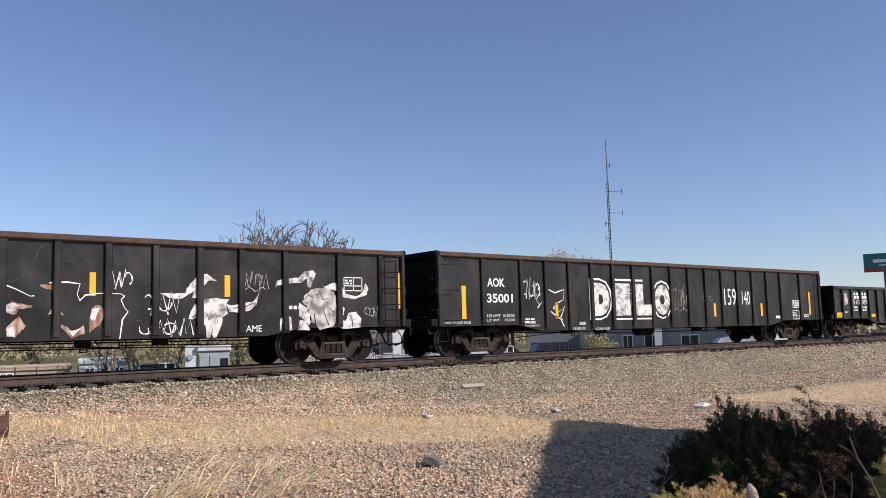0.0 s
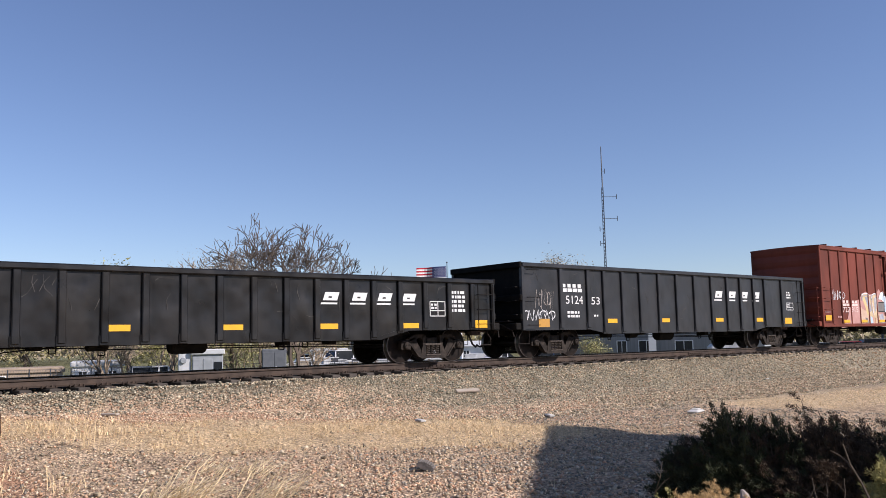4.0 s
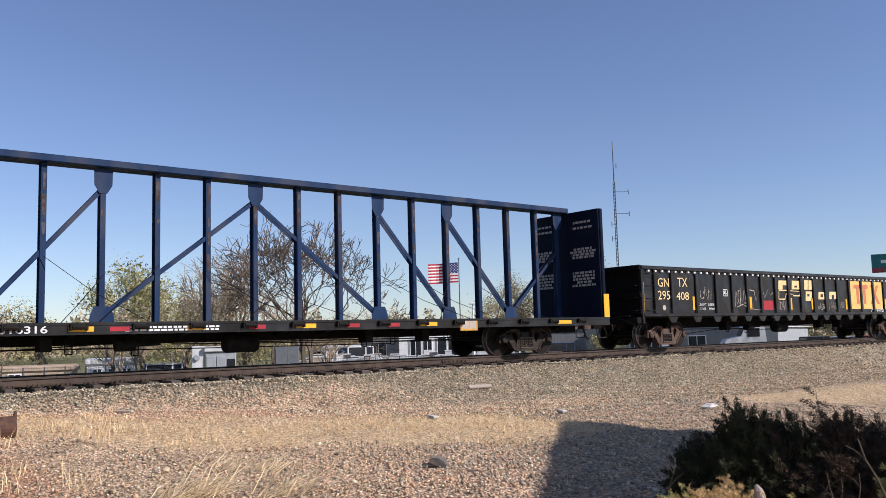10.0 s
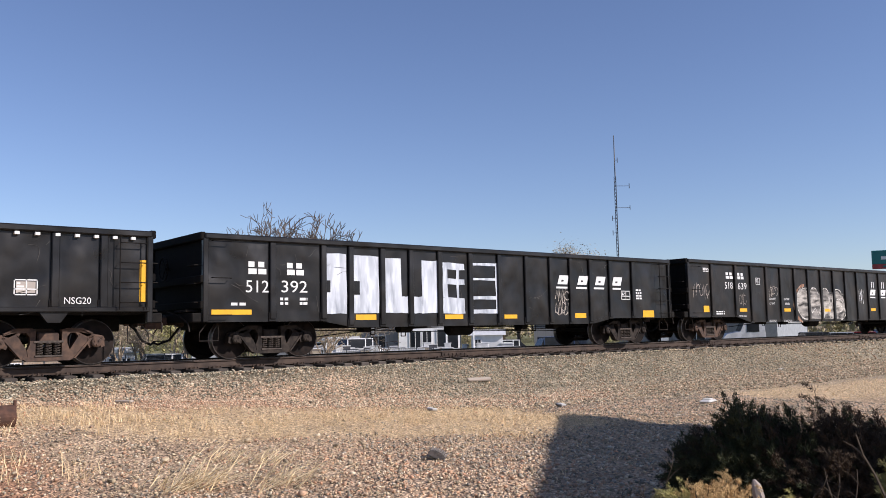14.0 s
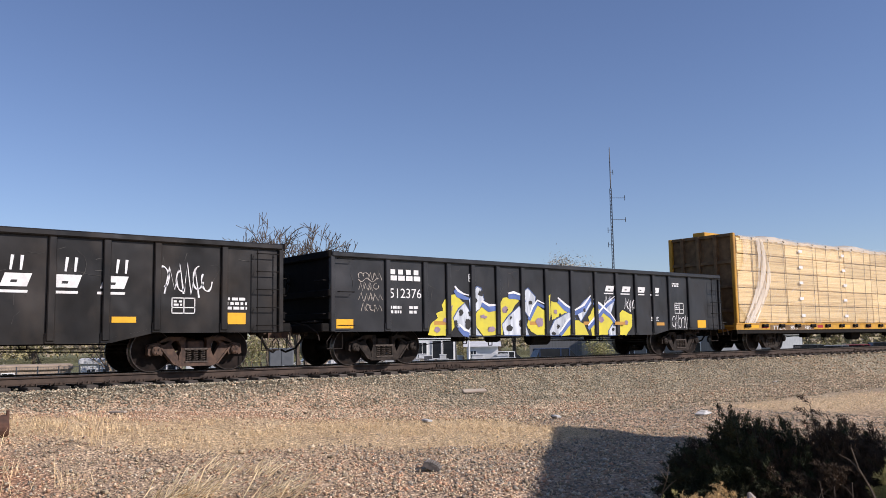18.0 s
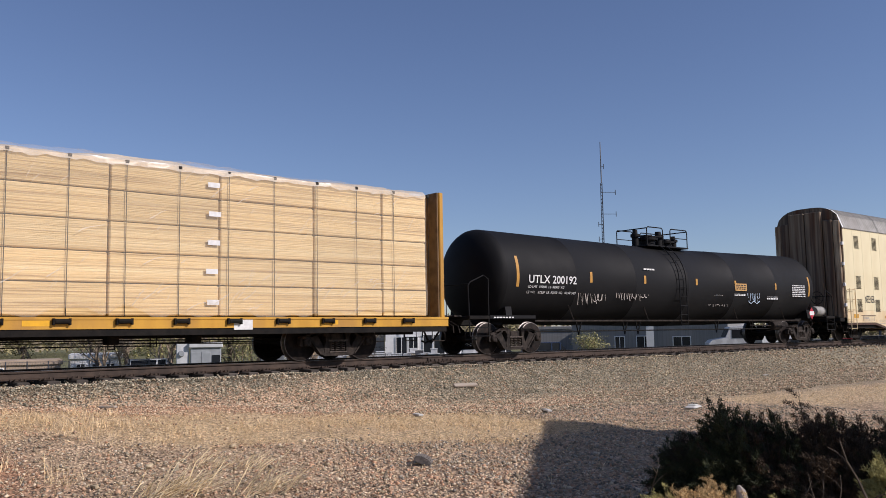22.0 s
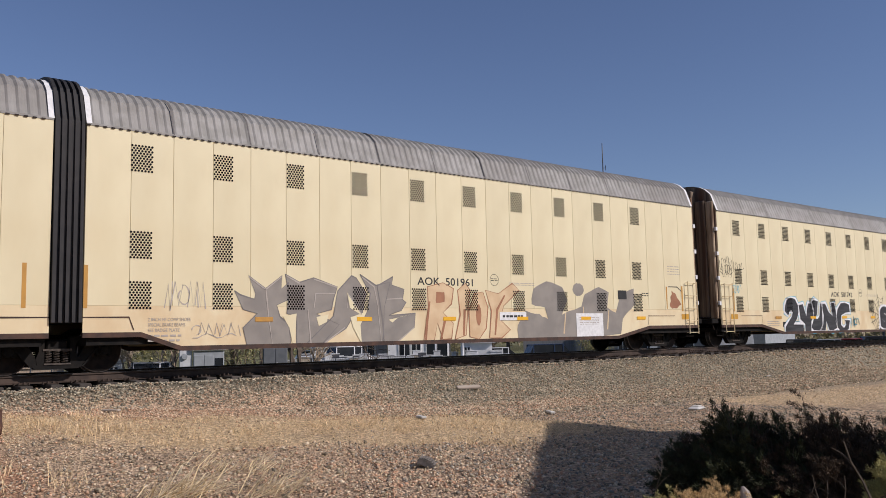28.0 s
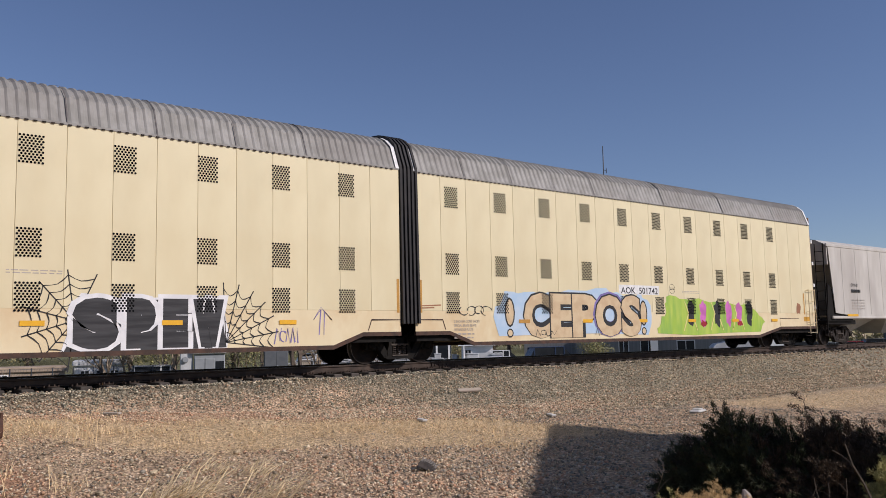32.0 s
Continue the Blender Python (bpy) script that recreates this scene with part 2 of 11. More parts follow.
        for i in range(len(prof) - 1):
            for k in range(n):
                fs.append((i * n + k, (i + 1) * n + k, (i + 1) * n + (k + 1) % n, i * n + (k + 1) % n))
        fs.append(tuple(range(n)))
        fs.append(tuple(range(len(prof) * n - 1, (len(prof) - 1) * n - 1, -1)))
        return self.add(vs, fs, mi)

    def mesh(self, name, mats, smooth=False, fix=True):
        me = bpy.data.meshes.new(name)
        me.from_pydata(self.v, [], self.f)
        for m in (mats if isinstance(mats, (list, tuple)) else [mats]):
            me.materials.append(m)
        if any(self.m):
            me.polygons.foreach_set("material_index", self.m)
        if fix:
            bm = bmesh.new()
            bm.from_mesh(me)
            bmesh.ops.recalc_face_normals(bm, faces=bm.faces)
            bm.to_mesh(me)
            bm.free()
        if smooth:
            me.shade_smooth()
            me.set_sharp_from_angle(angle=radians(38))
        me.update()
        return me


def part(name, geo, mats, parent, label="", smooth=False, fix=True):
    me = geo if isinstance(geo, bpy.types.Mesh) else geo.mesh(name, mats, smooth, fix)
    ob = new(name, me)
    ob.parent = parent
    if label:
        ob["label"] = label
    return ob


def thing(name, label, category, group="", kind="", at=(0, 0, 0)):
    ob = new(name)
    ob.empty_display_size = 0.2
    ob.location = at
    return tagged(ob, label, category, group, kind)


def smooth01(v):
    v = min(1.0, max(0.0, v))
    return v * v * (3 - 2 * v)


# ---- lettering ----
LETTERS = {}


def prepare(words):
    """Meshes of words in the built-in font, made in one go: (text, thickening)."""
    obs = []
    for w, fat in words:
        cu = bpy.data.curves.new("word", "FONT")
        cu.body, cu.size, cu.offset, cu.resolution_u = w, 1.0, fat, 3
        obs.append((w, fat, new("word", cu)))
    dg = bpy.context.evaluated_depsgraph_get()
    dg.update()
    for w, fat, ob in obs:
        me = bpy.data.meshes.new_from_object(ob.evaluated_get(dg))
        n = len(me.vertices)
        co = np.empty(n * 3)
        me.vertices.foreach_get("co", co)
        co = co.reshape(n, 3)[:, :2]
        LETTERS[(w, fat)] = (co, [tuple(p.vertices) for p in me.polygons])
        cu = ob.data
        bpy.data.objects.remove(ob)
        bpy.data.curves.remove(cu)
        bpy.data.meshes.remove(me)


SIDE = 1.56          # half the width of a car


def coat(k):
    """How far a coat of paint stands off; the door of the box car stands prouder."""
    return 0.0012 * k if k < 20 else 0.003 * k


def word(parent, w, x0, x1, z0, z1, m, layer=1, fat=0.0, name="lettering", label="", slant=0.0, hw=SIDE):
    """A word painted on the near side of a car, fitted to a rectangle."""
    co, fs = LETTERS[(w, fat)]
    lo, hi = co.min(0), co.max(0)
    q = (co - lo) / np.maximum(hi - lo, 1e-6)
    y = -hw - coat(layer)
    g = Geo()
    g.add([(x0 + a * (x1 - x0) + slant * b * (z1 - z0), y, z0 + b * (z1 - z0)) for a, b in q], fs)
    return part(name, g, m, parent, label, fix=False)


def patch(parent, x0, x1, z0, z1, m, layer=1, name="stencil_bar", label="", hw=SIDE, skew=0.0):
    y = -hw - coat(layer)
    g = Geo()
    s = skew * (z1 - z0)
    g.prism([(x0, z0), (x1, z0), (x1 + s, z1), (x0 + s, z1)], y, y + 0.002)
    return part(name, g, m, parent, label, fix=False)


def bars(parent, x0, x1, z0, z1, rows, m, seed=0, layer=1, hw=SIDE, fill=0.62, name="stencil_text"):
    """Small writing that cannot be read: rows of short bars."""
    rnd = random.Random(seed)
    g = Geo()
    h = (z1 - z0) / rows
    y = -hw - coat(layer)
    for r in range(rows):
        z = z1 - h * (r + 1) + h * 0.2
        x = x0
        while x < x1 - 0.02:
            w = min(rnd.uniform(0.05, 0.16), x1 - x)
            g.prism([(x, z), (x + w, z), (x + w, z + h * fill), (x, z + h * fill)], y, y + 0.002)
            x += w + rnd.uniform(0.02, 0.05)
    return part(name, g, m, parent, fix=False)


def strokes(parent, lines, width, m, layer=2, hw=SIDE, name="graffiti_tag", label=""):
    """Painted lines: each a list of (x, z), drawn as a ribbon."""
    g = Geo()
    y = -hw - coat(layer)
    for pts in lines:
        vs, fs = [], []
        n = len(pts)
        for i, (x, z) in enumerate(pts):
            ax, az = pts[max(i - 1, 0)]
            bx, bz = pts[min(i + 1, n - 1)]
            dx, dz = bx - ax, bz - az
            l = math.hypot(dx, dz) or 1
            w = width * 0.5 * (0.8 + 0.4 * math.sin(i * 1.7))
            vs += [(x - dz / l * w, y, z + dx / l * w), (x + dz / l * w, y, z - dx / l * w)]
            if i:
                fs.append((2 * i - 2, 2 * i - 1, 2 * i + 1, 2 * i))
        g.add(vs, fs)
    return part(name, g, m, parent, label, fix=False)


def scrawl(parent, x0, x1, z0, z1, m, seed, n=6, width=0.03, layer=2, hw=SIDE, label=""):
    """A tag: loops and zigzags that fill a rectangle."""
    rnd = random.Random(seed)
    lines = []
    for k in range(n):
        cx = x0 + (x1 - x0) * (k + 0.5) / n
        hw2 = (x1 - x0) / n * rnd.uniform(0.8, 1.35)
        style = rnd.random()
        pts = []
        if style < 0.55:
            for i in range(rnd.choice((4, 5))):
                pts.append((cx + hw2 * (i / 3 - 0.5) * 1.3 + rnd.uniform(-0.02, 0.02), (z1 if i % 2 else z0) + rnd.uniform(-0.15, 0.15) * (z1 - z0)))
        else:
            a0, sp = rnd.uniform(0, 6), rnd.uniform(3.5, 6.0) * rnd.choice((-1, 1))
            for i in range(12):
                a = a0 + sp * i / 11
                pts.append((cx + hw2 * 0.6 * math.cos(a), (z0 + z1) / 2 + (z1 - z0) * 0.48 * math.sin(a) * (0.6 + 0.4 * i / 11)))
        lines.append(pts)
    if n > 3 and seed % 4 == 0:
        lines.append([(x0 + (x1 - x0) * i / 9, z0 - 0.08 * (z1 - z0) + 0.05 * math.sin(i * 1.3 + seed)) for i in range(10)])
    return strokes(parent, lines, width, m, layer, hw, label=label)


def blob(parent, pts, m, layer=1, hw=SIDE, name="graffiti_fill", label="", wob=0.0, seed=0):
    """A painted patch with a given outline (x, z), a little uneven at its edge."""
    rnd = random.Random(seed)
    out = []
    n = len(pts)
    for i in range(n):
        (ax, az), (bx, bz) = pts[i], pts[(i + 1) % n]
        for k in range(3 if wob else 1):
            t = k / (3 if wob else 1)
            out.append((ax + (bx - ax) * t + rnd.uniform(-wob, wob), az + (bz - az) * t + rnd.uniform(-wob, wob)))
    y = -hw - coat(layer)
    me = bpy.data.meshes.new(name)
    bm = bmesh.new()
    f = bm.faces.new([bm.verts.new((x, y, z)) for x, z in out])
    f.normal_update()
    if f.normal.y > 0:
        f.normal_flip()
    bmesh.ops.triangulate(bm, faces=[f], ngon_method="EAR_CLIP")
    bm.to_mesh(me)
    bm.free()
    me.materials.append(m)
    return part(name, me, m, parent, label)


def ring(x, z, rx, rz, n=14, a0=0.0):
    return [(x + rx * math.cos(a0 + 2 * math.pi * i / n), z + rz * math.sin(a0 + 2 * math.pi * i / n)) for i in range(n)]


# ---- running gear ----
R_WHEEL = 0.45
WHEELSETS = []       # (wheelset, car's left end, place along the car)


def wheelset_mesh():
    g = Geo()
    for s in (-1, 1):
        prof = [(-0.075, 0.20), (-0.075, R_WHEEL - 0.016), (-0.068, R_WHEEL), (0.05, R_WHEEL + 0.004), (0.062, R_WHEEL + 0.028), (0.075, R_WHEEL + 0.02), (0.075, R_WHEEL - 0.07),
                (0.03, R_WHEEL - 0.09), (0.01, 0.22), (0.05, 0.16), (0.08, 0.11)]
        prof = [(s * -d + s * 0.75, r) for d, r in prof]
        g.lathe(prof, n=28)
    g.lathe([(-1.02, 0.05), (-1.02, 0.075), (-0.7, 0.09), (0.7, 0.09), (1.02, 0.075), (1.02, 0.05)], n=12)
    for s in (-1, 1):
        for k in range(3):
            a = 2 * math.pi * k / 3
            g.box(0.05 * math.cos(a) - 0.014, 0.05 * math.cos(a) + 0.014, s * 1.02 - 0.02, s * 1.02 + 0.02, 0.05 * math.sin(a) - 0.014, 0.05 * math.sin(a) + 0.014)
    me = g.mesh("wheelset", [WHEEL, TREAD], True)
    for p in me.polygons:
        c = p.center
        r = math.hypot(c.x, c.z)
        if r > R_WHEEL - 0.012:
            p.material_index = 1
    return me


def side_frame_mesh(m):
    g = Geo()
    a, b = -0.07, 0.07
    for s in (-1, 1):
        P = lambda pts: [(s * x, z) for x, z in pts]
        g.prism(P([(0.23, 0.72), (0.60, 0.72), (0.80, 0.63), (1.03, 0.58), (1.07, 0.50), (0.80, 0.53), (0.62, 0.62), (0.56, 0.65), (0.23, 0.66)]), a, b)   # top member
        g.prism(P([(0.60, 0.66), (0.82, 0.60), (0.82, 0.55), (0.47, 0.16), (0.30, 0.16), (0.36, 0.26)]), a, b)                                                 # diagonal
        g.prism(P([(0.0, 0.19), (0.45, 0.19), (0.47, 0.16), (0.40, 0.11), (0.0, 0.11)]), a - 0.02, b + 0.02)                                                  # bottom member
        g.prism(P([(0.24, 0.17), (0.37, 0.17), (0.39, 0.32), (0.34, 0.45), (0.34, 0.70), (0.24, 0.70)]), a - 0.012, b)                                        # column
        g.prism(P([(0.34, 0.66), (0.41, 0.66), (0.34, 0.57)]), a, b).prism(P([(0.50, 0.655), (0.60, 0.655), (0.56, 0.57)]), a, b)                              # rounded window corners
        g.prism(P([(0.74, 0.58), (0.81, 0.57), (0.82, 0.37), (0.76, 0.34), (0.72, 0.45)]), a - 0.01, b + 0.01)                                                # inner jaw
        g.prism(P([(0.97, 0.56), (1.05, 0.54), (1.06, 0.37), (0.99, 0.34), (0.965, 0.46)]), a - 0.01, b + 0.01)                                              # outer jaw
        g.prism(P([(0.30, 0.74), (0.62, 0.74), (0.82, 0.645), (0.80, 0.625), (0.60, 0.715), (0.30, 0.715)]), a - 0.03, b)                                     # top flange
        g.prism(P([(0.82, 0.60), (0.86, 0.58), (0.50, 0.15), (0.46, 0.15)]), a - 0.03, b)                                                                      # flange of the diagonal
    return g.mesh("side_frame", m)


def spring_mesh():
    g = Geo()
    for x in (-0.16, 0.0, 0.16):
        for y in (-0.05,):
            pts = []
            for i in range(41):
                t = i / 8 * 2 * math.pi
                pts.append((x + 0.062 * math.cos(t), y + 0.062 * math.sin(t), 0.22 + 0.24 * i / 40))
            g.tube(pts, 0.013, 4)
    g.box(-0.25, 0.25, -0.13, 0.1, 0.19, 0.22).box(-0.27, 0.27, -0.12, 0.1, 0.46, 0.50)
    return g.mesh("spring_nest", SPRING)


def bearing_mesh(m):
    g = Geo()
    g.lathe([(-0.13, 0.03), (-0.13, 0.075), (-0.11, 0.10), (0.08, 0.105), (0.08, 0.03)], n=14)
    g.cbox(-0.13, 0.13, -0.08, 0.08, 0.07, 0.14, 0.02)
    for k in range(3):
        t = 2 * math.pi * k / 3 + 0.5
        g.box(0.045 * math.cos(t) - 0.013, 0.045 * math.cos(t) + 0.013, -0.15, -0.12, 0.045 * math.sin(t) - 0.013, 0.045 * math.sin(t) + 0.013)
    return g.mesh("bearing", m, True)


def bolster_mesh(m):
    g = Geo()
    g.cbox(-0.2, 0.2, -1.05, 1.05, 0.44, 0.66, 0.03).cbox(-0.3, 0.3, -0.35, 0.35, 0.6, 0.74, 0.03)
    for s in (-1, 1):
        g.cbox(s * 0.62 - 0.06, s * 0.62 + 0.06, -0.8, 0.8, 0.30, 0.42, 0.02)
    return g.mesh("truck", m)


M_WHEELSET, M_SPRING = wheelset_mesh(), spring_mesh()
M_FRAME = {m.name: (side_frame_mesh(m), bearing_mesh(m), bolster_mesh(m)) for m in (CAST, CAST_BROWN, UNDER)}


def truck(car, x, x0, m=CAST, base=0.89, spin=True):
    """A two-axle truck under a car at x along it."""
    fr, be, bo = M_FRAME[m.name]
    t = part("truck", bo, m, car, "cast steel freight truck with coil springs")
    t.location = (x, 0, 0)
    for s in (-1, 1):
        f = part("side_frame", fr, m, t)
        f.location = (0, s * 1.0, 0)
        sp = part("spring_nest", M_SPRING, m, t, "stacked coil springs")
        sp.location = (0, s * 0.98, 0)
        if s > 0:
            sp.rotation_euler = f.rotation_euler = (0, 0, math.pi)
        for e in (-1, 1):
            b = part("bearing", be, m, t)
            b.location = (e * base, s * 1.02, R_WHEEL)
            if s > 0:
                b.rotation_euler = (0, 0, math.pi)
    for e in (-1, 1):
        w = part("wheelset", M_WHEELSET, WHEEL, t, "rusty brown wheels with polished rims")
        w.location = (e * base, 0, R_WHEEL)
        WHEELSETS.append((w, x0, x + e * base, e * base))
    return t


def coupler(car, x, way):
    """Drawbar, knuckle and hoses at one end of a car."""
    g = Geo()
    s = way
    g.cbox(min(x, x + s * 0.55), max(x, x + s * 0.55), -0.09, 0.09, 0.78, 0.98, 0.03)
    part("drawbar", g, CAST_BROWN, car, "rusty coupler drawbar")
    g = Geo()
    g.prism([(x + s * 0.42, -0.14), (x + s * 0.60, -0.17), (x + s * 0.78, -0.10), (x + s * 0.70, -0.02), (x + s * 0.60, 0.03), (x + s * 0.78, 0.12), (x + s * 0.62, 0.18), (x + s * 0.42, 0.14)], 0.70, 1.03, 0, "z")
    part("coupler", g, CAST_BROWN, car, "rusty knuckle coupler")
    g = Geo()
    g.tube([(x + s * 0.30, -1.42, 0.62), (x + s * 0.32, -1.38, 0.80), (x + s * 0.34, -0.95, 0.98), (x + s * 0.40, -0.35, 1.08), (x + s * 0.52, -0.04, 1.05)], 0.016, 5)
    part("uncoupling_lever", g, CAST, car)
    g = Geo()
    g.tube([(x, -0.35, 0.8), (x + s * 0.12, -0.36, 0.7), (x + s * 0.3, -0.3, 0.45), (x + s * 0.52, -0.2, 0.36), (x + s * 0.62, -0.15, 0.42)], 0.028, 6)
    part("air_hose", g, UNDER, car)
    g = Geo()
    g.cbox(min(x + s * 0.02, x + s * 0.16), max(x + s * 0.02, x + s * 0.16), -0.43, -0.27, 0.74, 0.90, 0.02)
    part("angle_cock", g, CAST, car)
    g = Geo()
    g.cbox(min(x + s * 0.02, x + s * 0.30), max(x + s * 0.02, x + s * 0.30), -1.20, -0.55, 1.05, 1.08, 0.01)
    for k in range(5):
        g.box(min(x + s * 0.03, x + s * 0.29), max(x + s * 0.03, x + s * 0.29), -1.18 + 0.14 * k, -1.15 + 0.14 * k, 1.08, 1.10)
    part("brake_step", g, CAST, car)
    for y in (-1.35, 1.35):
        g = Geo()
        g.tube([(x - s * 0.1, y, 0.78), (x + s * 0.05, y, 0.6), (x + s * 0.05, y, 0.42), (x - s * 0.38, y, 0.42), (x - s * 0.38, y, 0.78)], 0.014, 5)
        part("sill_step", g, CAST, car)


def under(car, L, z=0.8, m=None):
    """Centre sill, brake cylinder, reservoir and rods below a floor."""
    g = Geo()
    g.cbox(0.2, L - 0.2, -0.32, 0.32, z - 0.18, z + 0.15, 0.02)
    part("center_sill", g, m or UNDER, car)
    g = Geo()
    xm = L * 0.45
    g.lathe([(xm, 0.05), (xm, 0.17), (xm + 0.05, 0.2), (xm + 0.75, 0.2), (xm + 0.8, 0.17), (xm + 0.8, 0.05)], (0, -0.75, z - 0.24), "x", 14)
    part("air_reservoir", g, UNDER, car)
    g = Geo()
    xc = L * 0.34
    g.lathe([(xc, 0.04), (xc, 0.13), (xc + 0.4, 0.13), (xc + 0.42, 0.04), (xc + 0.95, 0.025)], (0, -0.9, z - 0.2), "x", 12)
    g.tube([(2.6, -0.7, z - 0.22), (xc, -0.8, z - 0.26)], 0.016, 5).tube([(xm + 0.8, -0.7, z - 0.2), (L - 2.7, -0.6, z - 0.24)], 0.016, 5)
    for x in (L * 0.28, L * 0.62, L * 0.7):
        g.cbox(x - 0.12, x + 0.12, -0.95, -0.6, z - 0.3, z + 0.02, 0.02)
    part("brake_rigging", g, UNDER, car)
    g = Geo()
    for xa, za, xb, zb in ((2.75, 0.40, L * 0.36, z - 0.14), (L * 0.40, z - 0.2, L - 2.75, 0.42), (L * 0.36, z - 0.30, L * 0.66, z - 0.34), (L * 0.66, z - 0.28, L - 2.9, 0.50)):
        g.tube([(xa, -0.55, za), (xb, -0.62, zb)], 0.013, 5)
    part("brake_rod", g, UNDER, car)
    for x, d in ((L * 0.30, 0.36), (L * 0.36, 0.42), (L * 0.62, 0.40), (L * 0.66, 0.36), (L * 0.74, 0.32)):
        g = Geo()
        g.tube([(x, -0.6, z), (x, -0.6, z - d)], 0.014, 5).tube([(x + 0.14, -0.6, z), (x + 0.14, -0.6, z - d)], 0.014, 5).tube([(x, -0.6, z - d), (x + 0.14, -0.6, z - d)], 0.012, 5)
        part("rod_hanger", g, UNDER, car)


def grabs(car, x0, x1, zs, y=None, m=None, deep=0.09):
    """Ladder rungs standing off the side, each a bent bar."""
    y = -SIDE if y is None else y
    for z in zs:
        g = Geo()
        g.tube([(x0, y, z), (x0, y - deep, z), (x1, y - deep, z), (x1, y, z)], 0.012, 5)
        part("ladder_rung", g, m or UNDER, car)


def brake_wheel(car, x, y, z, s):
    g = Geo()
    n = 18
    g.tube([(x + s * 0.12, y + 0.27 * math.cos(2 * math.pi * k / n), z + 0.27 * math.sin(2 * math.pi * k / n)) for k in range(n + 1)], 0.016, 5)
    for k in range(5):
        a = 2 * math.pi * k / 5
        g.tube([(x + s * 0.07, y, z), (x + s * 0.12, y + 0.27 * math.cos(a), z + 0.27 * math.sin(a))], 0.011, 4)
    g.tube([(x, y, z), (x + s * 0.1, y, z)], 0.035, 8)
    part("hand_brake_wheel", g, UNDER, car)


CARS = []            # (car, left end)


def car_at(name, label, category, x0):
    c = thing(name, label, category, "cars of the freight train", at=(x0, YT, 0))
    CARS.append((c, x0))
    return c


# ---- gondolas ----
RIBS = {}            # places of the side ribs, by car


def gondola(x0, L, top, ribs, label, paint, zend=0.82, zmid=0.62, chord=None, rail=False, ladders=(0.2, 0.2), trucks=(1.8, 1.8), cast=CAST, cloth=False):
    car = car_at("gondola_car", label, "gondola car", x0)
    RIBS[car.name] = list(ribs)
    zb = 1.08 if rail else zend
    prof = [(0, zb), (2.9, zb), (3.8, zmid), (L - 3.8, zmid), (L - 2.9, zb), (L, zb), (L, top), (0, top)]
    if rail:
        prof = [(0, zb), (L, zb), (L, top), (0, top)]
    for s, y in ((-1, -SIDE + 0.065), (1, SIDE - 0.085)):
        g = Geo()
        # sheet between the ribs, cut at each rib so that the plates read one by one
        g.prism(prof, y, y + 0.02)
        part("side_wall", g, paint, car)
        g = Geo()
        o = -SIDE - 0.02 if s < 0 else SIDE - 0.14
        g.cbox(-0.03, L + 0.03, o, o + 0.16, top - 0.13, top, 0.025)
        part("top_chord", g, chord or paint, car)
        g = Geo()
        o = -SIDE + 0.02 if s < 0 else SIDE - 0.10
        if rail:
            g.cbox(0, L, o - 0.03, o + 0.09, zb - 0.04, zb + 0.06, 0.015)
        else:
            for q in ([(0, zb), (2.9, zb), (2.9, zb + 0.1), (0, zb + 0.1)], [(2.9, zb), (3.8, zmid), (3.8, zmid + 0.1), (2.9, zb + 0.1)],
                      [(3.8, zmid), (L - 3.8, zmid), (L - 3.8, zmid + 0.1), (3.8, zmid + 0.1)],
                      [(L - 3.8, zmid), (L - 2.9, zb), (L - 2.9, zb + 0.1), (L - 3.8, zmid + 0.1)], [(L - 2.9, zb), (L, zb), (L, zb + 0.1), (L - 2.9, zb + 0.1)]):
                g.prism(q, o + 0.04, o + 0.08)
        part("side_sill", g, paint, car)
        for r in ribs:
            g = Geo()
            zlo = zb if (r < 2.9 or r > L - 2.9 or rail) else max(zmid, zb - (min(r, L - r) - 2.9) * 0.23)
            ya, yb = (-SIDE, -SIDE + 0.10) if s < 0 else (SIDE - 0.10, SIDE)
            w = 0.075
            g.cbox(r - w, r + w, ya, yb, zlo + 0.05, top - 0.13, 0.018)
            g.cbox(r - w - 0.025, r + w + 0.025, ya + (0.03 if s < 0 else 0), yb - (0 if s < 0 else 0.03), zlo - 0.0, zlo + 0.22, 0.015)
            part("rib", g, paint, car)
        if s < 0 and rail:
            for r in ribs[1:-1]:
                g = Geo()
                g.prism([(r - 0.28, zb - 0.02), (r + 0.28, zb - 0.02), (r + 0.12, zb - 0.24), (r - 0.12, zb - 0.24)], -SIDE + 0.04, -SIDE + 0.12)
                part("sill_gusset", g, paint, car)
    for x, s in ((0, -1), (L, 1)):
        g = Geo()
        a, b = (x, x + 0.03) if s < 0 else (x - 0.03, x)
        g.box(a, b, -SIDE + 0.12, SIDE - 0.12, zend, top - 0.1)
        # end wall and ribs take the shade-darkened black, not the side paint
        part("end_wall", g, END_SHADE, car)
        for z in (1.2, 1.75, top - 0.06):
            if z < top - 0.02:
                g = Geo()
                g.cbox(min(x, x + s * 0.12), max(x, x + s * 0.12), -SIDE + 0.02, SIDE - 0.02, z - 0.09, z + 0.08, 0.02)
                part("end_rib", g, END_SHADE, car)
        for y in (-SIDE + 0.06, SIDE - 0.06):
            g = Geo()
            g.cbox(x - 0.06, x + 0.06, y - 0.055, y + 0.055, zend, top - 0.1, 0.015)
            part("corner_post", g, paint, car)
        coupler(car, x, s)
        g = Geo()
        g.cbox(min(x, x + s * 0.28), max(x, x + s * 0.28), -1.5, 1.5, 0.82, 1.02, 0.02)
        part("end_sill", g, UNDER, car)
        for z in (1.25, 1.65, 2.05):
            if z < top - 0.2:
                g = Geo()
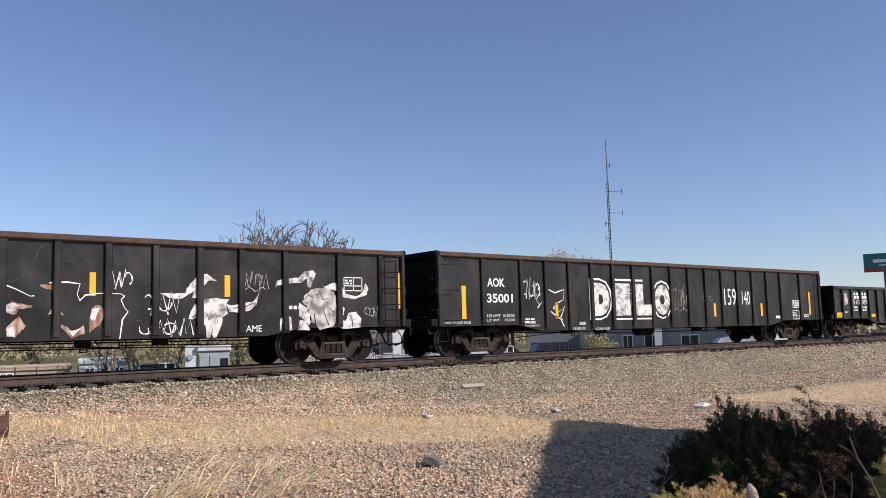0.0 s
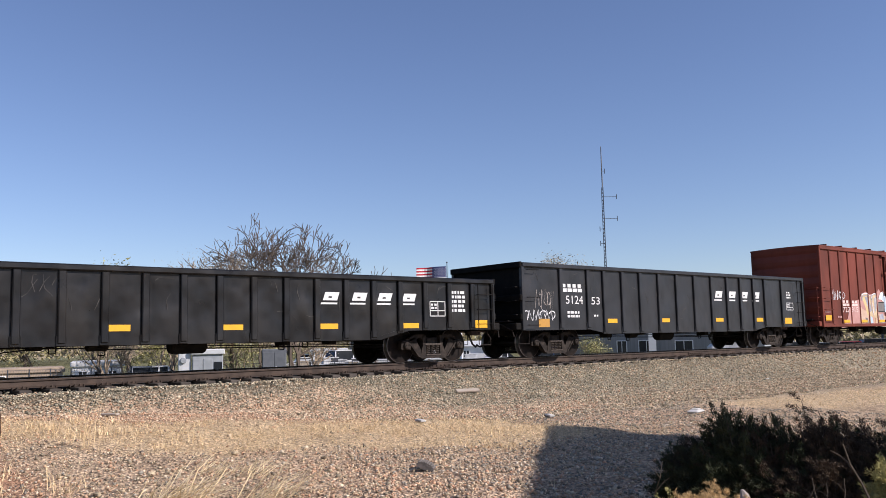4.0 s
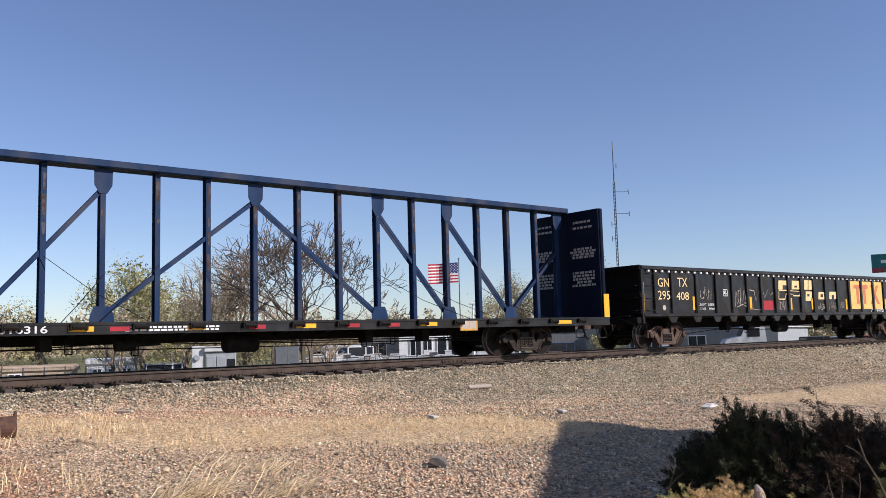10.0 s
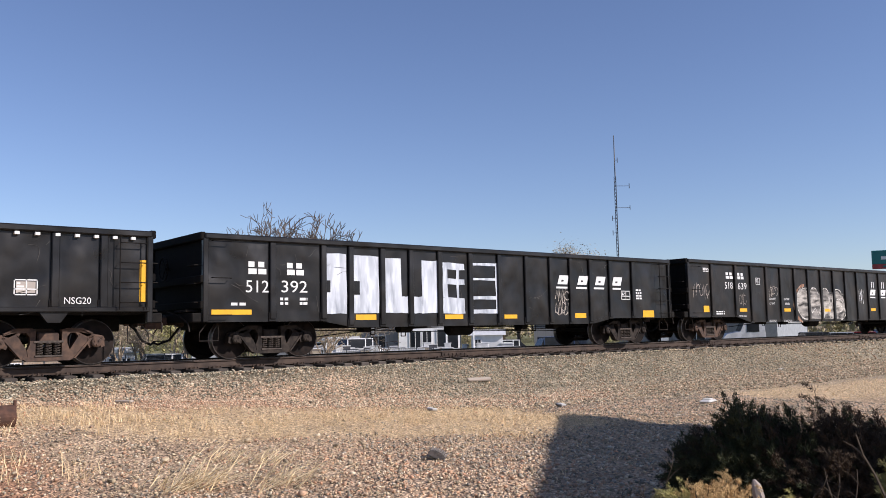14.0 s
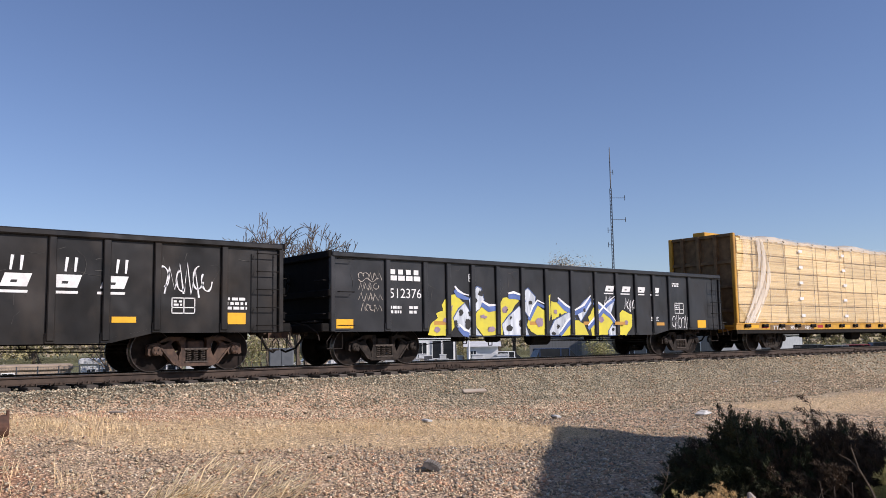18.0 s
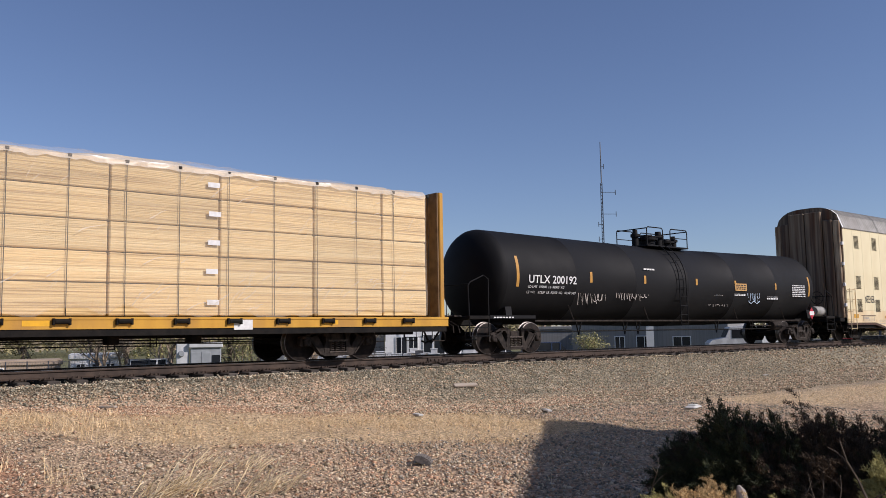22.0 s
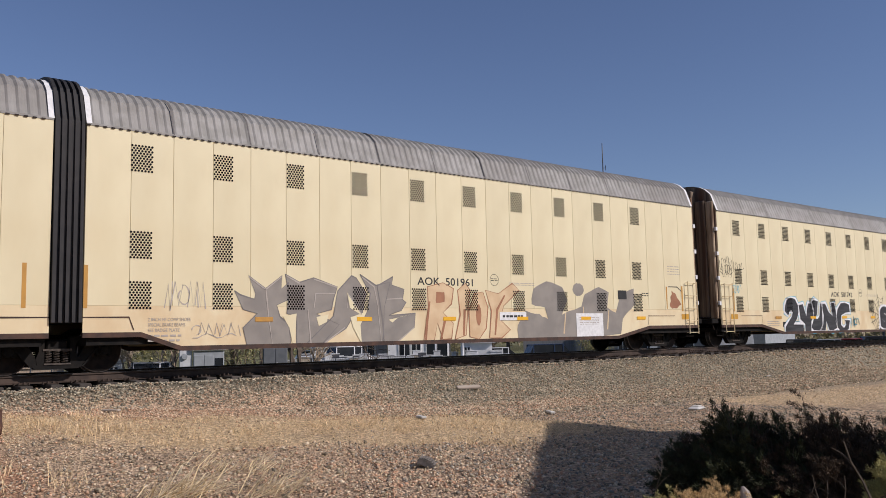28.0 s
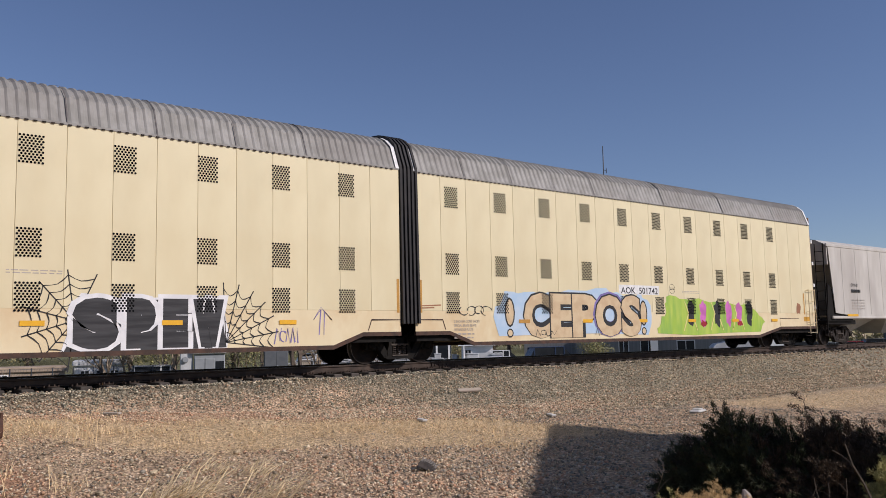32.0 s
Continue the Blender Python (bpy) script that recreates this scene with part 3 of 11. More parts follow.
                g.tube([(x, -1.42, z), (x + s * 0.2, -1.42, z), (x + s * 0.2, -1.02, z), (x, -1.02, z)], 0.012, 5)
                part("end_grab_iron", g, UNDER, car)
    g = Geo()
    g.box(0.03, L - 0.03, -SIDE + 0.12, SIDE - 0.12, 1.0, 1.04)
    part("floor", g, UNDER, car, "dark steel floor")
    brake_wheel(car, 0, 0.55, top - 0.65, -1)
    zs = [zb + 0.15 + k * 0.4 for k in range(6) if zb + 0.15 + k * 0.4 < top - 0.12]
    grabs(car, L - 0.62, L - 0.12, zs)
    grabs(car, 0.12, 0.55, zs[::2] if not rail else zs)
    g = Geo()
    g.tube([(L - 0.64, -SIDE - 0.08, zb), (L - 0.64, -SIDE - 0.08, top - 0.15)], 0.014, 5).tube([(L - 0.1, -SIDE - 0.08, zb), (L - 0.1, -SIDE - 0.08, top - 0.15)], 0.014, 5)
    part("ladder_stile", g, UNDER, car)
    under(car, L, 0.84)
    truck(car, trucks[0], x0, cast)
    truck(car, L - trucks[1], x0, cast)
    return car


def spaced(first, second, pitch, L):
    """Ribs of a car: wide panels at both ends, even ones between."""
    inner = L - 2 * second
    n = max(1, round(inner / pitch))
    return [first] + [second + inner * k / n for k in range(n + 1)] + [L - first]


GREYW = mat("chalky_spray_white", (0.50, 0.49, 0.45), (0.16, 0.155, 0.145), 5, 0.7, 0, 0, None, (1, 1, 1), (0.10, 0.095, 0.09), 2.4)
ZC = gondola(-6.9, 19.94, 2.74, [0.9] + [2.0 + 0.965 * k for k in range(15)] + [16.6, 18.05, 19.27],
             "weathered black gondola car with white and brown graffiti on its side", BLACK_DULL, 0.84, 0.68, RUST_EDGE)
AC = gondola(14.25, 20.15, 2.80, spaced(1.54, 3.01, 1.01, 20.15),
             "black high-sided gondola car with large white block graffiti", BLACK_DULL, 0.82, 0.64, RUST_EDGE)
BC = gondola(35.65, 16.2, 2.22, spaced(0.75, 1.57, 0.84, 16.2), "clean black low-sided gondola car with amber markers", BLACK, 0.84, 0.62)
CC = gondola(53.05, 16.05, 2.76, [1.61, 2.84, 3.61, 4.52, 5.44, 6.44, 7.45, 8.5, 9.55, 10.55, 11.44, 12.34, 13.15, 14.41],
             "dark grey-black gondola car with dented panels and white lettering", BLACK_GREY, 0.8, 0.66)
GC = gondola(112.0, 20.25, 2.70, [0.68, 1.6, 2.98, 4.16, 5.16, 6.12, 7.07, 8.07, 9.01, 9.96, 10.95, 11.89, 12.88, 13.92, 15.0, 16.1, 17.14, 18.42, 19.33],
             "black gondola car with cream lettering and a yellow panel", BLACK, rail=True, cast=CAST_BROWN)
HC = gondola(133.45, 16.22, 2.74, [1.6, 2.93, 3.69, 4.62, 5.5, 6.44, 7.5, 8.55, 9.6, 10.59, 11.44, 12.32, 13.24, 14.34],
             "black gondola car with a big whitewashed graffiti block", BLACK, 0.82, 0.66)
JC = gondola(150.77, 20.12, 2.82, spaced(1.37, 2.85, 1.02, 20.12), "black high-sided gondola car with faded pale graffiti", BLACK_DULL, 0.82, 0.62, cast=CAST_BROWN)
KC = gondola(172.27, 16.15, 2.74, [1.62, 2.81, 3.59, 4.45, 5.37, 6.33, 7.3, 8.4, 9.48, 10.48, 11.44, 12.35, 13.21, 14.33],
             "dark grey gondola car with bright yellow and blue graffiti", BLACK_GREY, 0.82, 0.66)


# ---- box car ----
def box_car(x0, L=15.23, top=4.24, zb=0.80):
    car = car_at("box_car", "oxide-red steel box car with cream and pink graffiti", "box car", x0)
    d0, d1 = 6.08, 9.16
    for s in (-1, 1):
        y0, y1 = (-SIDE + 0.05, -SIDE + 0.07) if s < 0 else (SIDE - 0.07, SIDE - 0.05)
        g = Geo()
        g.box(0, L, y0, y1, zb, top - 0.12)
        part("side_wall", g, OXIDE, car)
        o = -SIDE if s < 0 else SIDE - 0.07
        for x in [0.86, 1.72, 2.55, 3.4, 4.25, 5.1, 10.15, 11.0, 11.85, 12.72, 13.55, 14.4]:
            g = Geo()
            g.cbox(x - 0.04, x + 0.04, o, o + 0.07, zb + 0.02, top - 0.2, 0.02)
            part("side_post", g, OXIDE, car)
        g = Geo()
        g.cbox(0, L, o - 0.02, o + 0.09, top - 0.2, top - 0.04, 0.02).cbox(0, L, o, o + 0.09, zb - 0.04, zb + 0.1, 0.02)
        part("side_sill", g, OXIDE, car)
        g = Geo()
        yd0, yd1 = (o - 0.05, o) if s < 0 else (o + 0.07, o + 0.12)
        g.cbox(d0, d1, yd0, yd1, 1.05, 3.95, 0.02)
        door = part("door", g, OXIDE, car, "closed oxide-red sliding door")
        ye = yd0 - 0.03 if s < 0 else yd1
        for z in (1.3, 1.75, 2.2, 2.65, 3.1, 3.55):
            g = Geo()
            g.cbox(d0 + 0.05, d1 - 0.05, ye, ye + 0.03, z - 0.025, z + 0.025, 0.01)
            part("door_rib", g, OXIDE, door)
        g = Geo()
        for x in (d0 + 0.02, d1 - 0.1):
            g.cbox(x, x + 0.08, ye, ye + 0.03, 1.05, 3.95, 0.01)
        g.tube([(d0 - 0.14, ye, 1.1), (d0 - 0.14, ye, 3.9)], 0.02, 6)
        for z in (1.4, 2.3, 3.2):
            g.cbox(d0 - 0.2, d0 - 0.02, ye - 0.02, ye + 0.03, z - 0.06, z + 0.06, 0.01)
        part("door_lock", g, OXIDE, door)
        g = Geo()
        g.cbox(d0 - 0.3, d1 + 3.2, o - 0.06, o + 0.02, 3.96, 4.04, 0.01).cbox(d0 - 0.3, d1 + 3.0, o - 0.06, o + 0.02, 0.98, 1.05, 0.01)
        part("door_track", g, OXIDE, car)
    for x, s in ((0, -1), (L, 1)):
        g = Geo()
        n = 26
        pts = []
        for i in range(n + 1):
            z = zb + (top - 0.1 - zb) * i / n
            d = 0.07 * abs(math.sin(math.pi * i / 4))
            pts.append((x + s * (0.02 + d), z))
        pts += [(x - s * 0.02, top - 0.1), (x - s * 0.02, zb)]
        g.prism(pts, -SIDE + 0.06, SIDE - 0.06)
        part("corrugated_end", g, OXIDE, car, "corrugated oxide-red end wall")
        for y in (-SIDE + 0.05, SIDE - 0.05):
            g = Geo()
            g.cbox(x - 0.06, x + 0.06, y - 0.06, y + 0.06, zb - 0.04, top - 0.05, 0.02)
            part("corner_post", g, OXIDE, car)
        coupler(car, x, s)
        g = Geo()
        g.cbox(min(x, x + s * 0.3), max(x, x + s * 0.3), -1.5, 1.5, 0.8, 1.0, 0.02)
        part("end_sill", g, OXIDE, car)
        g = Geo()
        for z in (1.2, 1.6, 2.0, 2.4):
            g.tube([(x, -1.45, z), (x + s * 0.24, -1.45, z), (x + s * 0.24, -1.05, z), (x, -1.05, z)], 0.012, 5)
        g.tube([(x + s * 0.24, -1.45, 0.8), (x + s * 0.24, -1.45, 2.45)], 0.014, 5)
        part("end_ladder", g, OXIDE, car)
    g = Geo()
    n = 10
    prof = [(-SIDE - 0.03, top - 0.06)] + [(-SIDE + 2 * SIDE * i / n, top - 0.02 + 0.03 * math.sin(math.pi * i / n)) for i in range(n + 1)] + [(SIDE + 0.03, top - 0.06), (SIDE, top - 0.1), (-SIDE, top - 0.1)]
    g.prism(prof, -0.05, L + 0.05, 0, "x")
    part("roof", g, OXIDE, car, "shallow peaked red roof")
    for k in range(11):
        g = Geo()
        x = 0.6 + k * (L - 1.2) / 10
        g.cbox(x - 0.04, x + 0.04, -SIDE - 0.02, SIDE + 0.02, top - 0.02, top + 0.04, 0.01)
        part("roof_seam", g, OXIDE, car)
    for a, b in ((0.08, 0.8), (L - 0.8, L - 0.08)):
        grabs(car, a, b, [1.05, 1.5, 1.95, 2.4], m=OXIDE)
    under(car, L, 0.84)
    truck(car, 1.5, x0)
    truck(car, L - 1.6, x0)
    return car


EC = box_car(70.7)


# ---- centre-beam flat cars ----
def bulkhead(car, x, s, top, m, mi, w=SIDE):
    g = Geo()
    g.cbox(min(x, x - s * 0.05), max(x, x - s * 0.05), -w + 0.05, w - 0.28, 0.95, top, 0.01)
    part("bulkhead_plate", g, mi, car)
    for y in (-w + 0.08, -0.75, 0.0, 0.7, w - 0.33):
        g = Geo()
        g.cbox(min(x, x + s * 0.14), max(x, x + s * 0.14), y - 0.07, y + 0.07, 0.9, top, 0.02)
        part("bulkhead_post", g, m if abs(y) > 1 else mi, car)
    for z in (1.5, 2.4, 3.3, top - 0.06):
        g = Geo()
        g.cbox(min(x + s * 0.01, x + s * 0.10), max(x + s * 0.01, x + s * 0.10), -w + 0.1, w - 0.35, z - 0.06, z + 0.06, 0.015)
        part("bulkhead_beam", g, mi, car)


def center_beam(x0, L, top, label, steel, endm, deckm, loaded=False):
    car = car_at("center_beam_flat_car", label, "flat car", x0)
    for s in (-1, 1):
        y0, y1 = (-SIDE, -SIDE + 0.1) if s < 0 else (SIDE - 0.1, SIDE)
        g = Geo()
        g.prism([(y0, 0.80), (y1, 0.80), (y1, 0.98), (y1 + 0.015, 0.985), (y1 + 0.015, 1.04), (y0 - 0.015, 1.04), (y0 - 0.015, 0.985), (y0, 0.98)], 0, L, 0, "x")
        part("side_sill", g, deckm, car)
        # dark strip standing in for the shadow below the yellow sill
        if loaded:
            g = Geo()
            g.box(0.05, L - 0.05, y0 + 0.02 if s < 0 else y1 - 0.05, y0 + 0.05 if s < 0 else y1 - 0.02, 0.66, 0.80)
            part("sill_web", g, UNDER, car)
        k = 0
        x = 0.7
        while x < L - 0.4:
            g = Geo()
            yy = y0 - 0.05 if s < 0 else y1 + 0.05
            g.lathe([(x - 0.13, 0.02), (x - 0.13, 0.05), (x + 0.13, 0.05), (x + 0.13, 0.02)], (0, yy, 0.95), "x", 8)
            g.cbox(x - 0.17, x - 0.13, min(yy, y0) - 0.03, max(yy, y0) + 0.03, 0.88, 1.01, 0.005).cbox(x + 0.13, x + 0.17, min(yy, y0) - 0.03, max(yy, y0) + 0.03, 0.88, 1.01, 0.005)
            part("strap_winch", g, UNDER, car)
            x += 1.2
    g = Geo()
    g.box(0.02, L - 0.02, -SIDE + 0.1, SIDE - 0.1, 0.92, 0.98)
    part("deck", g, deckm, car)
    for k in range(int(L / 1.2)):
        g = Geo()
        x = 0.8 + k * 1.2
        g.prism([(-SIDE + 0.1, 0.92), (SIDE - 0.1, 0.92), (0.3, 0.7), (-0.3, 0.7)], x - 0.05, x + 0.05, 0, "x")
        part("cross_bearer", g, deckm if not loaded else steel, car)
    # the lumber car's inner bulkhead steel has its shade put into a browner colour
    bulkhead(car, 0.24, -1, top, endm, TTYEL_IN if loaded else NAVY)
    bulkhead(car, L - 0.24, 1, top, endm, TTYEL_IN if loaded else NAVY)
    g = Geo()
    g.cbox(0.24, L - 0.24, -0.26, 0.26, top - 0.0, top + 0.16, 0.02)
    part("top_chord", g, steel, car)
    xs = [0.62] + [1.58 + (L - 3.16) * k / 16 for k in range(17)] + [L - 0.62]
    for x in xs:
        g = Geo()
        g.cbox(x - 0.06, x + 0.06, -0.10, -0.08, 1.0, top + 0.01, 0.006).cbox(x - 0.012, x + 0.012, -0.085, 0.085, 1.0, top + 0.01, 0.004).cbox(x - 0.06, x + 0.06, 0.08, 0.10, 1.0, top + 0.01, 0.006)
        part("post", g, steel, car)
    if not loaded:
        # struts fall from the top chord to the deck over two bays each, mirrored about the middle
        run = [(0, 2), (4, 2), (6, 4), (9, 6), (9, 12), (12, 14), (14, 16), (18, 16)]
        feet, heads = set(), set()
        for a, b in run:
            xa, xb = xs[a], xs[b]
            g = Geo()
            za, zb2 = top - 0.45, 1.2
            if a in (0, 18):
                za, zb2 = 3.2, 1.2
            d = Vector((xb - xa, 0, zb2 - za)).normalized()
            nrm = Vector((-d.z, 0, d.x)) * 0.045
            A, B = Vector((xa, 0, za)), Vector((xb, 0, zb2))
            for y in (-0.08, 0.06):
                vs = [p + Vector((0, yy, 0)) for yy in (y, y + 0.02) for p in (A - nrm, B - nrm, B + nrm, A + nrm)]
                g.add(vs, [(0, 1, 2, 3), (7, 6, 5, 4), (0, 4, 5, 1), (1, 5, 6, 2), (2, 6, 7, 3), (3, 7, 4, 0)])
            if b not in feet:
                feet.add(b)
                g.prism([(xb - 0.27, 1.0), (xb + 0.27, 1.0), (xb + 0.25, 1.22), (xb + 0.17, 1.42), (xb - 0.17, 1.42), (xb - 0.25, 1.22)], -0.11, -0.10)
            if a not in heads:
                heads.add(a)
                g.prism([(xa - 0.2, top - 0.02), (xa + 0.2, top - 0.02), (xa + 0.19, top - 0.38), (xa + 0.08, top - 0.56), (xa - 0.08, top - 0.56), (xa - 0.19, top - 0.38)], -0.11, -0.10)
            part("diagonal_strut", g, steel, car)
        rnd = random.Random(4)
        for x in xs[1:-1]:
            # worn patches where loads have rubbed the posts
            g = Geo()
            z = top - rnd.uniform(0.1, 0.3)
            for k in range(rnd.randint(2, 4)):
                h = rnd.uniform(0.12, 0.5)
                wl, wr = rnd.uniform(0.015, 0.055), rnd.uniform(0.015, 0.055)
                g.prism([(x - wl, z), (x + wr, z - 0.02), (x + wr * 0.8, z - h * 0.6), (x + wr * 0.5, z - h), (x - wl * 0.7, z - h * 0.9), (x - wl * 0.9, z - h * 0.4)], -0.104, -0.1005)
                z -= h + rnd.uniform(0.05, 0.4)
            part("worn_patch", g, CHIPPED, car, "chipped blue paint with rust")
        for i in range(1, 17):
            g = Geo()
            x = xs[i]
            sx = rnd.choice((-1, 1)) * rnd.uniform(1.2, 2.2)
            zt = rnd.uniform(1.9, 2.5)
            g.tube([(x, -0.18, zt), (x + sx * 0.5, -0.7, (zt + 1.0) / 2 - 0.05), (x + sx, -1.5, 1.03)], 0.009, 4)
            part("loose_cable", g, UNDER, car)
    under(car, L, 0.78)
    for x, s in ((0, -1), (L, 1)):
        coupler(car, x, s)
    truck(car, 3.15, x0)
    truck(car, L - 3.15, x0)
    brake_wheel(car, 0, 0.6, 1.9, -1)
    return car


FC = center_beam(87.9, 22.4, 4.42, "empty navy-blue centre-beam flat car with loose tie-down cables", BLUE_STEEL, NAVY, BLACK)
LC = center_beam(189.35, 22.45, 4.36, "ochre-yellow centre-beam flat car carrying wrapped lumber", TTYEL, TTYEL, TTYEL, True)


def lumber_load(x0, L):
    """Bundles of lumber on the near and far deck, stacked between the bulkheads, with straps and torn wrap."""
    load = thing("lumber_load", "stacked bundles of pale lumber wrapped in clear torn plastic", "lumber", at=(x0, YT, 0))
    CARS.append((load, x0))
    rnd = random.Random(9)
    tiers = [1.05, 1.72, 2.35, 2.98, 3.62, 4.22]
    cuts = [0.42, 1.45, 3.9, 6.35, 8.75, 11.2, 13.6, 16.0, 18.4, 20.4, L - 0.62]
    for s in (-1, 1):
        for i in range(len(cuts) - 1):
            for j in range(5):
                g = Geo()
                a, b = cuts[i] + 0.02, cuts[i + 1] - 0.02
                z0, z1 = tiers[j] + 0.018, tiers[j + 1] - 0.005
                d = rnd.uniform(-0.015, 0.015)
                y0, y1 = (-1.44 + d, -0.2) if s < 0 else (0.2, 1.44 + d)
                g.cbox(a, b, y0, y1, z0, z1, 0.02)
                part("lumber_pack", g, LUMBER, load)
    for i in range(20):
        for j in range(6):
            if i % 2 and j:
                continue
            g = Geo()
            x = 0.9 + i * (L - 1.8) / 19
            g.cbox(x - 0.05, x + 0.05, -1.40, 1.40, tiers[j] - 0.006, tiers[j] + 0.02, 0.005)
            part("spacer_stick", g, GAP, load)
    for i in range(19):
        x = 1.45 + i * 1.135
        g = Geo()
        g.tube([(x, -0.25, 4.24), (x, -1.40, 4.26), (x, -1.475, 4.2), (x, -1.475, 1.05)], 0.008, 4)
        part("tie_down_cable", g, GAP, load)
        g = Geo()
        g.cbox(x - 0.05, x + 0.05, -1.50, -1.40, 4.18, 4.27, 0.02)
        part("corner_protector", g, GAP, load)
    film = bpy.data.materials.new("clear_plastic_wrap")
    film.use_nodes = True
    b = film.node_tree.nodes["Principled BSDF"]
    b.inputs["Base Color"].default_value, b.inputs["Roughness"].default_value = (0.85, 0.75, 0.6, 1), 0.22
    b.inputs["Alpha"].default_value = 0.16
    # wrap over the side and the top, wrinkled
    g = Geo()
    nx, nz = 150, 16
    prof = [(-1.0, 4.31), (-1.3, 4.30), (-1.47, 4.24)] + [(-1.485, 4.2 - 3.1 * k / nz) for k in range(nz + 1)]
    vs, fs = [], []
    for i in range(nx + 1):
        x = 0.66 + (L - 1.32) * i / nx
        for j, (y, z) in enumerate(prof):
            w = noise.noise((x * 1.7, z * 1.1, 0.3)) * 0.05 + noise.noise((x * 5 + z * 3, z * 2.5, 2.3)) * 0.03
            lift = (0.05 + 0.16 * max(0, noise.noise((x * 0.55, 3.3, 1.0)) + 0.12) + 0.05 * noise.noise((x * 3.1, 8.3, j))) * (1.0, 0.8, 0.35)[j] if j < 3 else 0
            edge = 0.25 * noise.noise((x * 2.2, 7.7, 0)) if j == len(prof) - 1 else 0
            vs.append((x + (0.55 * math.sin(z * 1.9 + 0.4) + 0.25 * noise.noise((z * 3, 1.1, 0))) * (1 if i == 0 else 0), y - 0.01 - abs(w), z + lift + edge))
    m = len(prof)
    for i in range(nx):
        for j in range(m - 1):
            fs.append((i * m + j, i * m + j + 1, (i + 1) * m + j + 1, (i + 1) * m + j))
    g.add(vs, fs)
    part("plastic_wrap", g, film, load, "wrinkled clear plastic wrap", True)
    # the milky sheet billowing on the top
    g = Geo()
    vs, fs = [], []
    for i in range(nx + 1):
        x = 0.66 + (L - 1.32) * i / nx
        lift = 0.05 + 0.2 * max(0, noise.noise((x * 0.45, 5.3, 1.0)) + 0.15) + 0.06 * noise.noise((x * 2.7, 1.3, 0.4))
        for j, (y, z) in enumerate(((-1.50, 4.16 + 0.07 * noise.noise((x * 4, 2.2, 0))), (-1.49, 4.25), (-1.38, 4.28 + lift * 0.6), (-0.9, 4.29 + lift), (-0.3, 4.30 + lift * 0.7))):
            vs.append((x, y - 0.02 * noise.noise((x * 5, z * 3, 1)), z))
    fs = [(i * 5 + j, i * 5 + j + 1, (i + 1) * 5 + j + 1, (i + 1) * 5 + j) for i in range(nx) for j in range(4)]
    g.add(vs, fs)
    milky = bpy.data.materials.new("milky_plastic_sheet")
    milky.use_nodes = True
    b = milky.node_tree.nodes["Principled BSDF"]
    b.inputs["Base Color"].default_value, b.inputs["Roughness"].default_value, b.inputs["Alpha"].default_value = (0.72, 0.62, 0.47, 1), 0.35, 0.6
    part("top_sheet", g, milky, load, "milky plastic sheet billowing on the top", True)
    fold = bpy.data.materials.new("bunched_plastic_wrap")
    fold.use_nodes = True
    b = fold.node_tree.nodes["Principled BSDF"]
    b.inputs["Base Color"].default_value, b.inputs["Roughness"].default_value, b.inputs["Alpha"].default_value = (0.82, 0.74, 0.62, 1), 0.35, 0.55
    for k in range(11):
        g = Geo()
        e = k / 10
        pts = [(1.75 + 0.35 * e - 1.15 * t ** 1.3 * (1 - 0.25 * e) + 0.75 * math.sin(t * 3.1) * (0.5 + 0.4 * e) + 0.03 * math.sin(9 * t + k), -1.50 - 0.035 * math.sin(3.14 * t) - 0.012 * (k % 3), 4.18 - 3.2 * t + 0.05 * (k % 2)) for t in [i / 12 for i in range(13)]]
        for i in range(12):
            (xa, ya, za), (xb, yb, zb) = pts[i], pts[i + 1]
            w = 0.045 + 0.03 * math.sin(i * 0.9 + k)
            g.add([(xa - w, ya, za), (xa, ya - 0.02, za), (xb, yb - 0.02, zb), (xb - w, yb, zb), (xa + w, ya, za), (xb + w, yb, zb)], [(0, 1, 2, 3), (1, 4, 5, 2)])
        part("wrap_fold", g, fold, load, "bunched fold of clear plastic", fix=False)
    g = Geo()
    for k in range(150):
        x, z = rnd.uniform(2.0, L - 1.2), rnd.choice((rnd.uniform(1.1, 2.0), rnd.uniform(1.1, 4.0)))
        a, l = rnd.uniform(0.5, 1.25), rnd.uniform(0.15, 0.6)
        for i in range(3):
            x2, z2 = x + l / 3 * math.cos(a), z + l / 3 * math.sin(a)
            w = 0.011 * (1 - 0.25 * i)
            g.add([(x, -1.535, z - w), (x2, -1.535, z2 - w), (x2, -1.535, z2 + w), (x, -1.535, z + w)], [(0, 1, 2, 3)])
            x, z, a = x2, min(z2, 4.1), a + rnd.gauss(0, 0.25)
    part("wrap_creases", g, fold, load, "bright creases in the plastic wrap", fix=False)
    for i in range(15):
        x, j = (4.8, 8.42, 15.7)[i % 3] + rnd.uniform(-0.05, 0.05), i // 3
        g = Geo()
        g.box(x, x + 0.28, -1.51, -1.505, tiers[j] + 0.25, tiers[j] + 0.36)
        part("paper_label", g, WHITE, load)
    return load


lumber_load(189.35, 22.45)


